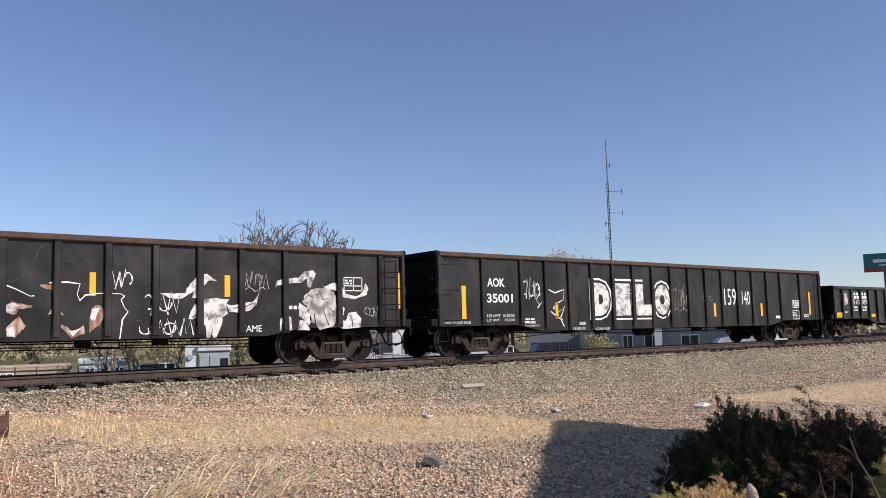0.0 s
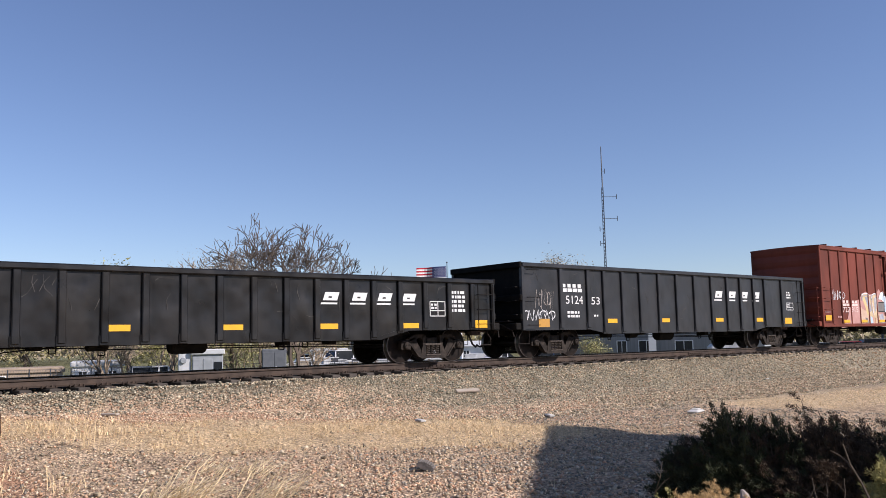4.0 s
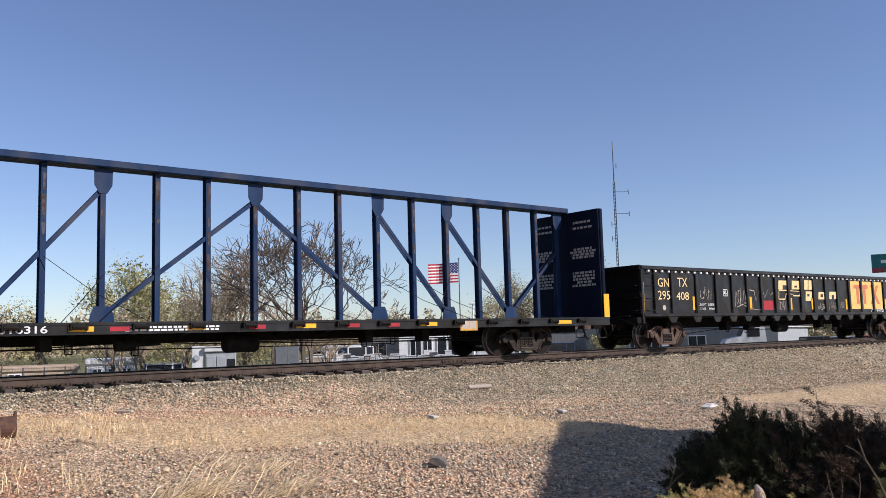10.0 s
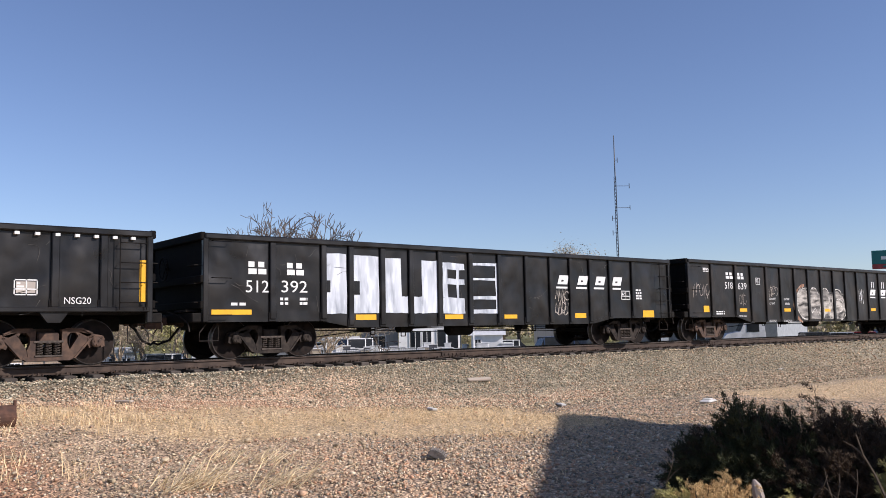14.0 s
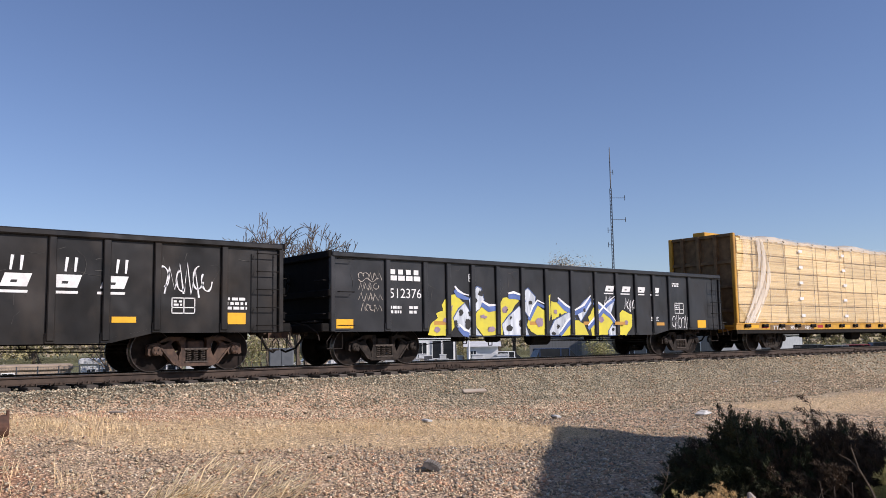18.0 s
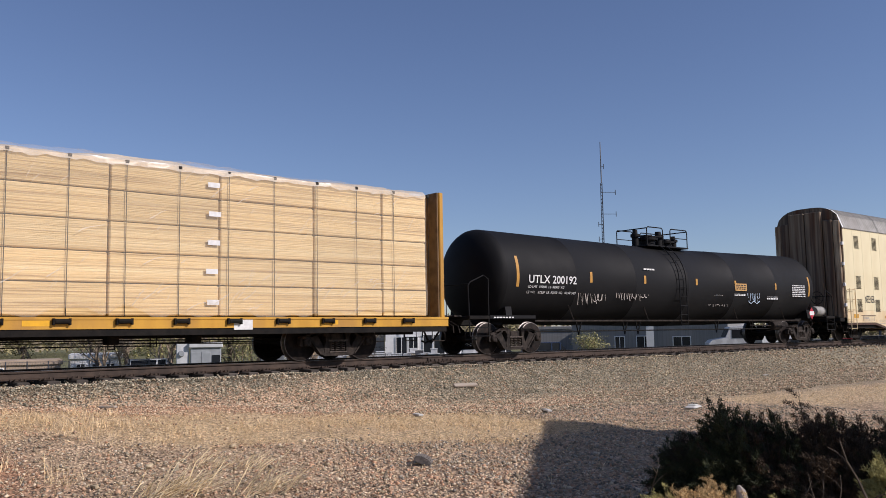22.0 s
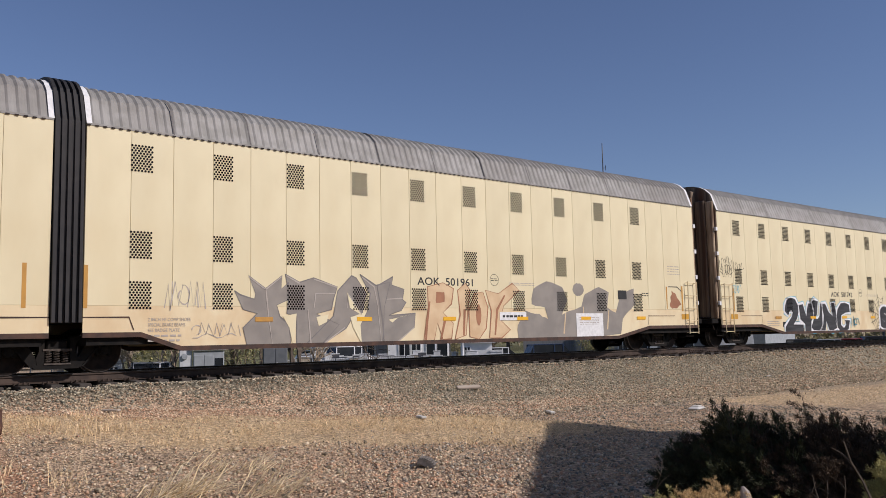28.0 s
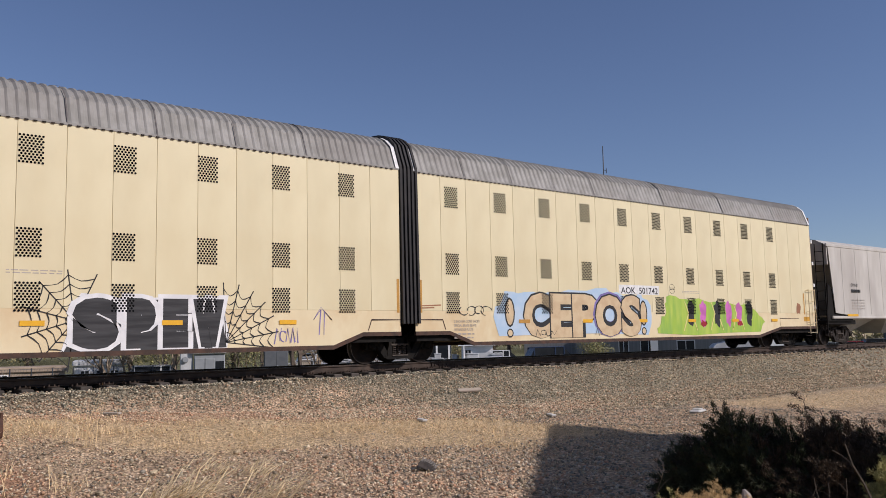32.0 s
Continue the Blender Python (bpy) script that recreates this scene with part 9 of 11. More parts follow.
for lay, q in ((5, [(3.61, 1.93), (3.63, 2.19), (4.11, 2.24), (4.54, 2.11), (4.7, 1.26)]), (5, [(4.56, 1.95), (4.63, 2.18), (4.86, 2.25), (5.11, 2.22)]), (30, [(8.14, 2.03), (8.18, 2.29), (8.48, 2.21), (8.75, 1.6)]), (6, [(10.52, 2), (10.93, 1.06)]), (6, [(11.1, 2.1), (11.28, 2.16), (11.72, 1.11)]), (6, [(12.92, 1.91), (13.16, 2.02), (13.93, 0.97)]), (6, [(5.29, 2), (5.51, 2.26), (5.74, 2.33), (5.97, 2.22)])):
    strokes(EC, [q], 0.05, GR_WHITE, lay + 5 if lay > 20 else 17, label="white sprayed edge")
strokes(EC, [[(4.6, 1.19), (4.66, 0.85), (4.73, 1.19), (4.78, 0.82), (4.85, 1.15), (4.81, 0.87), (4.91, 1.14)]], 0.03, GR_PINK, 19, label="magenta sprayed scribble")
for a, b, z0, z1 in ((0.18, 0.68, 1.03, 1.26), (1.79, 2.34, 0.94, 1.06), (3.45, 4.0, 0.94, 1.06), (5.2, 5.75, 0.94, 1.06), (10.4, 10.95, 0.9, 1.0), (12.1, 12.7, 0.9, 1.0), (14.4, 15.0, 1.23, 1.42)):
    patch(EC, a, b, z0, z1, YELLOW, 19.5, **REF)
patch(EC, 7.3, 7.75, 1.38, 1.48, YELLOW, 36, **REF)
blob(EC, ring(13.02, 3.6, 0.30, 0.33, 20), WHITE, 2, name="emblem", label="round white emblem")
for a, b, z0, z1 in ((12.98, 13.06, 3.42, 3.78), (12.88, 13.16, 3.56, 3.64)):
    patch(EC, a, b, z0, z1, OXIDE, 4, "emblem_bar")
for k in range(8):
    a = k * math.pi / 4
    patch(EC, 13.02 + 0.22 * math.cos(a) - 0.03, 13.02 + 0.22 * math.cos(a) + 0.03, 3.6 + 0.24 * math.sin(a) - 0.02, 3.6 + 0.24 * math.sin(a) + 0.02, OXIDE, 4, "emblem_bar")
data_box(EC, 13.05, 13.6, 1.55, 1.85)
bars(EC, 13.9, 14.3, 1.3, 1.75, 5, GR_LPINK, 15)
for a in (1.3, 3.7):
    bars(EC, a, a + 0.5, 1.12, 1.25, 1, GR_LPINK, 16)
bars(EC, 0.2, 0.65, 1.35, 1.45, 1, GR_LPINK, 17)

# empty centre beam
amber(FC, [(0.16, 0.64, 0.84, 0.94), (3.38, 3.83, 0.86, 0.96), (6.52, 6.99, 0.86, 0.96), (8.9, 9.3, 0.86, 0.96), (11.47, 11.99, 0.86, 0.96), (15.04, 15.59, 0.86, 0.96), (20.1, 20.67, 0.86, 0.96)])
word(FC, "COER", 4.17, 4.95, 0.84, 0.98, WHITE, 2, 0.01)
word(FC, "316316", 5.3, 6.14, 0.84, 0.98, WHITE, 2, 0.01)
bars(FC, 1.72, 2.58, 0.84, 0.96, 2, WHITE, 18)
bars(FC, 7.6, 9.6, 0.84, 0.96, 2, WHITE, 19)
for a in (7.3, 10.3, 12.8, 14.0):
    patch(FC, a, a + 0.4, 0.86, 0.95, GR_RED, 2, **REF)
patch(FC, 16.37, 16.97, 0.72, 1.04, TTYEL, 3, "placard", "small placard board")
patch(FC, 16.42, 16.65, 0.77, 0.99, GR_LGREY, 4, "placard_paper")
patch(FC, 16.69, 16.92, 0.77, 0.99, GR_LGREY, 4, "placard_paper")
g = Geo()
g.box(0.1, 0.21, -SIDE - 0.012, -SIDE + 0.0, 1.57, 2.05)
part("reflector", g, YELLOW, FC)
g = Geo()
g.box(22.16, 22.40, -SIDE - 0.012, -SIDE + 0.0, 1.0, 1.75)
part("reflector", g, YELLOW, FC)


def warnings_board(c, x, seed, m):
    """Unreadable notices on the inner face of a bulkhead."""
    rnd = random.Random(seed)
    for z0, z1, n in ((3.75, 4.1, 2), (2.9, 3.25, 4), (2.0, 2.5, 5)):
        g = Geo()
        for r in range(n):
            z = z1 - (z1 - z0) * r / n
            w = rnd.uniform(0.3, 0.55)
            for y in (-0.85, 0.85):
                k = y - w
                while k < y + w:
                    l = rnd.uniform(0.06, 0.18)
                    g.box(x - 0.004, x, k, min(k + l, y + w), z - 0.07, z)
                    k += l + 0.04
        part("warning_stencil", g, m, c, fix=False)


warnings_board(FC, 22.4 - 0.24 - 0.06, 3, GR_LGREY)

# gondola with cream lettering
word(GC, "GN", 0.87, 1.46, 2.02, 2.31, CREAMW, 2)
word(GC, "TX", 1.94, 2.49, 2.04, 2.34, CREAMW, 2)
word(GC, "295", 0.85, 1.49, 1.60, 1.89, CREAMW, 2)
word(GC, "408", 1.84, 2.54, 1.59, 1.86, CREAMW, 2)
word(GC, "LD LMT  212500", 3.1, 4.0, 1.4, 1.48, WHITE, 2)
word(GC, "LT WT    73500", 3.1, 4.0, 1.25, 1.33, WHITE, 2)
word(GC, "NSG20", 18.6, 19.1, 1.2, 1.33, WHITE, 2)
amber(GC, [(-0.04, 0.12, 1.21, 2.15), (2.75, 2.86, 1.25, 1.71), (6.28, 6.42, 1.27, 1.73), (9.12, 9.26, 1.26, 1.71), (10.75, 10.87, 1.26, 1.71), (13.6, 13.72, 1.26, 1.7), (17.1, 17.22, 1.26, 1.72), (20.05, 20.22, 1.25, 2.1)])
for a, b, z0, z1 in ((8.31, 9.0, 2.03, 2.38), (9.29, 9.89, 2.05, 2.39), (10.25, 10.52, 2.05, 2.43), (10.58, 10.84, 2.05, 2.43), (10.3, 10.78, 1.6, 1.98), (11.32, 11.86, 1.67, 1.97), (12.21, 12.8, 1.69, 1.99)):
    patch(GC, a, b, z0, z1, CREAMW, 2, "logo_shape", skew=0.15)
for a, b, z0, z1 in ((8.62, 8.95, 2.03, 2.2), (9.5, 9.72, 2.12, 2.2), (10.45, 10.62, 1.78, 1.88), (11.5, 11.7, 1.76, 1.88), (12.42, 12.6, 1.69, 1.86)):
    patch(GC, a, b, z0, z1, INK, 3, "logo_cut", skew=0.15)
strokes(GC, [[(8.3, 1.66), (8.35, 2.0), (8.9, 2.0), (9.9, 1.97)], [(8.3, 1.66), (8.75, 1.66), (8.85, 1.86), (9.35, 1.86), (9.4, 1.8), (9.85, 1.8), (9.9, 1.97)]], 0.045, CREAMW)
patch(GC, 14.07, 17.01, 1.28, 2.47, mat("faded_yellow_panel", (0.66, 0.45, 0.14), (0.6, 0.4, 0.12), 2, 0.7), 1, "logo_panel", "faded yellow painted panel")
TRED = mat("faded_red_shape", (0.50, 0.17, 0.08), (0.44, 0.15, 0.08), 3, 0.7)
patch(GC, 14.38, 15.68, 2.15, 2.32, TRED, 2, "logo_shape")
patch(GC, 14.6, 14.84, 1.5, 2.15, TRED, 2, "logo_shape")
patch(GC, 15.22, 15.46, 1.5, 2.15, TRED, 2, "logo_shape")
patch(GC, 15.85, 16.1, 1.5, 2.32, TRED, 2, "logo_shape", skew=0.75)
patch(GC, 16.5, 16.75, 1.5, 2.32, TRED, 3, "logo_shape", skew=-0.75)
patch(GC, 7.2, 7.88, 1.25, 1.6, GR_RED, 2, "graffiti_fill", "red sprayed patch")
scrawl(GC, 5.35, 6.05, 1.4, 2.0, GR_FADE, 41, 4, 0.03)
strokes(GC, [[(6.2, 2.0), (6.6, 1.95), (6.7, 1.6), (6.9, 1.9), (7.2, 2.0), (7.3, 1.7), (7.6, 2.05), (7.7, 1.8), (7.9, 1.9)], [(5.4, 1.35), (5.8, 1.45), (6.3, 1.3), (6.9, 1.25), (7.1, 1.3)]], 0.03, GR_FADE)
scrawl(GC, 8.2, 8.8, 1.25, 1.6, GR_LGREY, 42, 6, 0.02)
scrawl(GC, 3.2, 3.9, 1.6, 2.0, GR_FADE, 43, 3, 0.025)
scrawl(GC, 11.3, 11.9, 1.3, 1.5, GR_LGREY, 44, 4, 0.02)
scrawl(GC, 12.2, 12.8, 1.28, 1.55, GR_LGREY, 45, 4, 0.02)
scrawl(GC, 13.0, 13.5, 1.3, 1.6, GR_LGREY, 46, 3, 0.02)
scrawl(GC, 15.9, 17.2, 1.16, 1.3, GR_WHITE, 47, 7, 0.035)
data_box(GC, 17.7, 18.12, 1.36, 1.66)
patch(GC, 17.74, 18.08, 1.4, 1.62, GR_LGREY, 1, "stencil_plate")
data_box(GC, 4.59, 4.87, 1.74, 1.99)
blob(GC, ring(1.15, 1.33, 0.09, 0.09), GR_LGREY, 2, name="roundel")
for k in range(55):
    x = 0.3 + k * 0.362
    g = Geo()
    g.cbox(x, x + 0.09, -SIDE - 0.005, -SIDE + 0.09, 2.50, 2.56, 0.005)
    part("chord_notch", g, WHITE, GC)

# whitewashed gondola
marks(HC, 0.99, 1.47, 1.88, 2.16, 2)
marks(HC, 1.95, 2.43, 1.88, 2.16, 2)
word(HC, "512", 0.95, 1.51, 1.47, 1.74, WHITE, 2)
word(HC, "392", 1.83, 2.5, 1.48, 1.75, WHITE, 2)
bars(HC, 1.8, 2.0, 1.18, 1.38, 2, WHITE, 21)
bars(HC, 2.3, 2.5, 1.18, 1.38, 2, WHITE, 22)
for a, b, z0, z1 in ((2.99, 3.58, 1.0, 2.42), (3.74, 4.52, 1.0, 2.4), (4.68, 5.2, 1.0, 2.38), (5.2, 5.42, 1.0, 1.42), (5.55, 5.86, 1.0, 1.42), (5.86, 6.38, 1.0, 2.36), (6.55, 7.3, 0.98, 1.4), (6.55, 6.72, 1.4, 2.32), (6.55, 7.3, 2.14, 2.32), (6.55, 7.3, 1.75, 1.9),
                         (7.5, 8.45, 0.98, 1.1), (7.5, 8.5, 2.28, 2.36), (7.5, 8.5, 1.88, 1.95), (7.5, 8.5, 1.36, 1.46), (8.42, 8.5, 0.98, 2.36), (7.02, 7.1, 1.4, 2.2)):
    blob(HC, [(a, z0), (b, z0), (b, z1), (a, z1)], GR_WASH, 1 + 0.35 * (next(COATS) % 16), wob=0.015, seed=int(a * 50), name="graffiti_letter")
for a, b, z0, z1 in ((2.99, 3.12, 1.5, 1.78), (3.7, 3.95, 1.45, 1.78)):
    patch(HC, a, b, z0, z1, BLACK, 8, "graffiti_gap")
wedge_logo(HC, 10.81, 14.0, 1.71, 2.1)
scrawl(HC, 10.8, 11.35, 1.35, 1.68, GR_LGREY, 51, 4, 0.03)
scrawl(HC, 10.8, 11.3, 1.0, 1.32, GR_LGREY, 52, 4, 0.03)
data_box(HC, 13.76, 14.2, 1.4, 1.68)
amber(HC, [(0.15, 1.09, 0.98, 1.09), (3.83, 4.43, 0.84, 0.97), (6.61, 7.23, 0.84, 0.96), (8.73, 9.22, 0.84, 0.95), (11.61, 12.1, 0.84, 0.98), (14.82, 15.39, 0.84, 1.06)], YELLOW)
bars(HC, 0.6, 0.95, 1.16, 1.26, 1, WHITE, 23)
bars(HC, 14.5, 14.8, 1.4, 1.75, 4, WHITE, 24)

# faded graffiti gondola
JSTREAK = mat("scrubbed_pale_spray", (0.46, 0.43, 0.38), (0.035, 0.034, 0.032), 2.6, 0.8, 0, 0, None, (0.6, 1, 2.2), (0.10, 0.095, 0.09), 0.9, lo=0.40, hi=0.64)
marks(JC, 2.26, 2.74, 2.19, 2.42, 2)
marks(JC, 3.0, 3.44, 2.19, 2.42, 2)
word(JC, "518", 2.19, 2.69, 1.83, 2.07, WHITE, 2)
word(JC, "639", 3.02, 3.59, 1.82, 2.06, WHITE, 2)
word(JC, "LD LMT", 5.11, 5.56, 1.45, 1.53, WHITE, 2)
word(JC, "LT WT", 5.11, 5.5, 1.27, 1.35, WHITE, 2)
word(JC, "207800", 6.13, 6.55, 1.45, 1.53, WHITE, 2)
word(JC, "78200", 6.2, 6.55, 1.27, 1.35, WHITE, 2)
data_box(JC, 4.21, 4.5, 2.01, 2.27)
amber(JC, [(0.85, 1.18, 1.0, 1.22), (3.09, 3.55, 1.01, 1.13), (6.14, 6.61, 1.01, 1.13), (9.27, 9.74, 1.0, 1.12), (13.32, 13.78, 1.02, 1.14), (16.36, 16.85, 1.03, 1.15), (18.76, 19.27, 1.0, 1.25)])
out = []
for k in range(33):
    x = 7.15 + k * 0.115
    out.append((x, 1.72 + 0.26 * abs(math.sin(k * 0.40)) - 0.004 * k))
blob(JC, [(7.45, 0.72)] + [(7.1, 1.1), (7.05, 1.45)] + out + [(10.95, 1.4), (11.0, 1.05), (10.75, 0.7)], JSTREAK, 1, wob=0.02, seed=60, label="scrubbed pale bubble letters")


def sweep(cx, cz, rx, rz, a0, a1, n=14):
    return [(cx + rx * math.cos(a0 + (a1 - a0) * i / n), cz + rz * math.sin(a0 + (a1 - a0) * i / n)) for i in range(n + 1)]


strokes(JC, [sweep(7.8, 1.32, 0.68, 0.62, 1.0, 5.0), sweep(8.45, 1.6, 0.36, 0.36, 0.2, 3.0), [(8.1, 1.3), (8.25, 0.95), (8.5, 1.15), (8.75, 0.85), (9.0, 1.3)], sweep(9.35, 1.7, 0.3, 0.25, 0.3, 3.0), [(9.2, 0.75), (9.15, 1.5)], [(9.7, 0.75), (9.66, 1.6)],
             sweep(10.35, 1.72, 0.38, 0.2, -0.6, 3.6), sweep(10.45, 1.25, 0.42, 0.26, -1.4, 2.0), sweep(10.6, 0.95, 0.4, 0.27, -1.6, 1.8), [(9.95, 0.75), (9.9, 1.3), (9.98, 1.75)]], 0.045, CHALK, 3, label="chalky outline of bubble letters")
_r = random.Random(12)
strokes(JC, [[(x, z), (x + _r.uniform(0.2, 0.55), z + _r.uniform(-0.04, 0.05))] for x, z in [(_r.uniform(7.4, 10.5), _r.uniform(0.8, 1.8)) for k in range(46)]], 0.022, JSTREAK, 2)
strokes(JC, [sweep(7.75, 1.3, 0.85, 0.75, 1.6, 4.4)], 0.12, RUSTY_FILL, 1)
wedge_logo(JC, 13.24, 16.88, 1.59, 1.96)
for k in range(4):
    x = 13.5 + k * 0.98
    strokes(JC, [[(x, 2.02), (x + 0.03, 2.3)], [(x + 0.18, 2.02), (x + 0.2, 2.3)]], 0.05, GR_WHITE)
scrawl(JC, 17.3, 18.45, 1.65, 2.25, GR_WHITE, 61, 6, 0.04)
scrawl(JC, 12.13, 12.68, 1.4, 1.9, GR_WHITE, 62, 4, 0.035)
scrawl(JC, 5.0, 5.7, 1.6, 2.0, GR_FADE, 63, 4, 0.025)
scrawl(JC, 3.1, 3.5, 1.25, 1.7, GR_FADE, 64, 3, 0.02)
scrawl(JC, 0.3, 1.2, 1.5, 2.0, GR_FADE, 65, 5, 0.025)
data_box(JC, 17.58, 18.1, 1.22, 1.56)
bars(JC, 18.8, 19.3, 1.3, 1.6, 3, WHITE, 25)
bars(JC, 0.9, 1.25, 2.4, 2.55, 3, WHITE, 26)
bars(JC, 1.6, 2.1, 0.9, 1.05, 2, WHITE, 27)
word(JC, "EMPTY LOAD", 3.0, 3.5, 0.82, 0.88, WHITE, 2)

word(JC, "RELEASE ROD", 5.02, 5.53, 0.62, 0.70, WHITE, 2)
word(JC, "RETAINING VALVE", 6.06, 6.66, 0.61, 0.69, WHITE, 2)

# yellow and blue graffiti gondola
marks(KC, 1.69, 2.68, 2.1, 2.38, 4)
word(KC, "512376", 1.69, 2.69, 1.66, 1.9, WHITE, 2)
bars(KC, 1.7, 2.05, 1.25, 1.48, 2, WHITE, 28)
bars(KC, 2.3, 2.6, 1.25, 1.48, 2, WHITE, 29)
def yellow_piece(q):
    blob(KC, q, GR_YEL, 0.6 + 0.12 * (next(COATS) % 9), wob=0.02, seed=int(100 * q[0][0]), label="lemon-yellow sprayed letter with spots")


def pale_piece(q):
    k = 2 + 0.15 * (next(COATS) % 9)
    blob(KC, q, GR_WASH, k, wob=0.012, seed=int(100 * q[0][0]), label="pale sprayed letter with black spots")
    strokes(KC, [q + q[:1]], 0.035, GR_BLUE, k + 1.5, label="blue sprayed outline")


yellow_piece([(2.93, 0.81), (2.98, 0.99), (3.23, 1.16), (3.17, 1.28), (3.41, 1.34), (3.36, 1.51), (3.51, 1.69), (3.82, 1.79), (4.03, 1.65), (4.16, 1.57), (3.88, 1.34), (3.75, 1.16), (3.8, 0.93), (3.63, 0.7), (2.9, 0.71)])
yellow_piece([(4.49, 1.17), (4.64, 1.42), (4.83, 1.48), (5.33, 1.37), (5.57, 1.75), (5.99, 1.72), (6.2, 1.68), (5.99, 1.44), (5.78, 1.25), (5.55, 1.05), (5.51, 0.69), (4.8, 0.69), (4.58, 0.93)])
yellow_piece([(6.49, 0.99), (6.64, 1.25), (6.93, 1.52), (7.25, 1.39), (7.32, 1.8), (7.47, 1.87), (7.5, 1.4), (7.39, 0.93), (7.25, 0.69), (6.87, 0.68), (6.57, 0.86)])
yellow_piece([(7.51, 1.67), (7.87, 1.61), (8.24, 1.37), (7.71, 1.2), (7.52, 1.13)])
yellow_piece([(7.86, 0.67), (8.11, 0.93), (8.57, 1.14), (8.94, 1), (9.1, 0.66)])
yellow_piece([(9.11, 1.21), (9.38, 1.5), (9.73, 1.58), (10.18, 1.37), (10.27, 1), (9.98, 0.67), (9.28, 0.66)])
yellow_piece([(10.45, 1.22), (10.74, 1.45), (11.21, 1.3), (11.21, 0.93), (10.91, 0.66), (10.5, 0.66)])
pale_piece([(3.75, 1.16), (3.94, 1.41), (4.16, 1.57), (4.29, 1.41), (4.38, 1.27), (4.49, 1.17), (4.58, 0.87), (4.77, 0.69), (4.15, 0.7), (3.89, 0.93)])
pale_piece([(4.61, 2.03), (4.76, 1.98), (4.87, 1.67), (4.71, 1.42), (4.54, 1.32), (4.36, 1.35), (4.31, 1.66), (4.44, 1.84)])
pale_piece([(5.51, 0.99), (5.78, 1.25), (6.2, 1.51), (6.43, 1.25), (6.46, 0.93), (6.57, 0.68), (5.6, 0.69)])
pale_piece([(6.45, 1.97), (6.56, 2.04), (6.87, 1.79), (6.79, 1.45), (6.57, 1.19), (6.4, 1.38), (6.27, 1.71)])
pale_piece([(7.39, 0.79), (7.63, 1.13), (8.27, 1.37), (8.47, 1.2), (8.11, 0.93), (7.78, 0.67), (7.44, 0.67)])
pale_piece([(8.57, 1.41), (8.95, 1.7), (9.2, 1.85), (9.29, 1.64), (9.03, 1.35), (8.77, 1.07)])
pale_piece([(9.73, 1.5), (10.19, 1.81), (10.36, 1.69), (10.18, 1.34)])
pale_piece([(10.02, 0.78), (10.27, 1.04), (10.55, 1.07), (10.46, 0.66), (10.08, 0.65)])
for k, q in enumerate(([(3.82, 1.91), (3.94, 1.79), (4.13, 1.71), (4.31, 1.68)], [(4.76, 1.54), (5.03, 1.42), (5.37, 1.43)], [(5.78, 1.76), (5.99, 1.8), (6.27, 1.73), (6.45, 1.64)], [(6.57, 1.12), (6.72, 1.39), (6.93, 1.59), (7.32, 1.46)], [(7.79, 1.68), (8.11, 1.48), (8.44, 1.34)], [(7.86, 0.68), (8.18, 1), (8.52, 1.2)], [(3.95, 0.9), (4.14, 0.76), (4.3, 0.71)], [(8.52, 1.32), (8.94, 1.49), (9.25, 1.78)], [(9.38, 1.67), (9.73, 1.5), (10.18, 1.22), (10.54, 0.85)], [(9.1, 0.86), (9.54, 1.21), (10, 1.58), (10.4, 1.78)])):
    strokes(KC, [q], 0.15, GR_ROYAL, 5.2 + 0.1 * k, label="thick blue sprayed arc")
    strokes(KC, [[(x, z + 0.10) for x, z in q]], 0.06, GR_WHITE, 6.6 + 0.1 * k, label="white sprayed edge")
for k, (x, z, a, b) in enumerate(((4.03, 1.31, 0.08, 0.08), (4.27, 1, 0.11, 0.15), (4.36, 1.29, 0.07, 0.07), (3.84, 1.02, 0.07, 0.08), (5.8, 0.89, 0.12, 0.09), (6.23, 1.02, 0.06, 0.1), (5.85, 1.18, 0.04, 0.04), (7.78, 0.93, 0.06, 0.07), (7.87, 1.27, 0.05, 0.05), (7.58, 0.73, 0.1, 0.05), (4.53, 1.64, 0.08, 0.09), (6.64, 1.61, 0.07, 0.06), (4.74, 1.84, 0.09, 0.08), (8.94, 1.42, 0.05, 0.06), (10.27, 0.84, 0.07, 0.06))):
    blob(KC, ring(x, z, a, b, 9), INK, 8, wob=0.02, seed=140 + k, name="graffiti_spot")
for k, (x, z, a, b) in enumerate(((3.67, 1.44, 0.07, 0.08), (3.47, 1.1, 0.07, 0.06), (3.2, 0.86, 0.11, 0.08), (4.83, 1.2, 0.13, 0.06), (5.12, 0.87, 0.14, 0.08), (5.64, 1.41, 0.11, 0.09), (7, 1.06, 0.16, 0.13), (7.67, 1.36, 0.07, 0.06), (9.72, 1.14, 0.12, 0.1), (10.92, 1.05, 0.09, 0.08), (8.43, 0.79, 0.08, 0.07))):
    blob(KC, ring(x, z, a, b, 10), GR_MAUVE, 8, wob=0.025, seed=160 + k, name="graffiti_spot")
wedge_logo(KC, 9.86, 12.87, 1.94, 2.2)
amber(KC, [(0.12, 0.6, 0.9, 1.12), (14.78, 15.27, 0.88, 1.14)])
amber(KC, [(3.1, 3.6, 0.98, 1.08), (6.6, 7.1, 0.98, 1.08), (8.9, 9.35, 0.98, 1.08), (12.4, 12.9, 0.96, 1.06), (10.3, 10.8, 0.98, 1.08)], YELLOW_OLD)
data_box(KC, 13.5, 14.0, 1.36, 1.72)
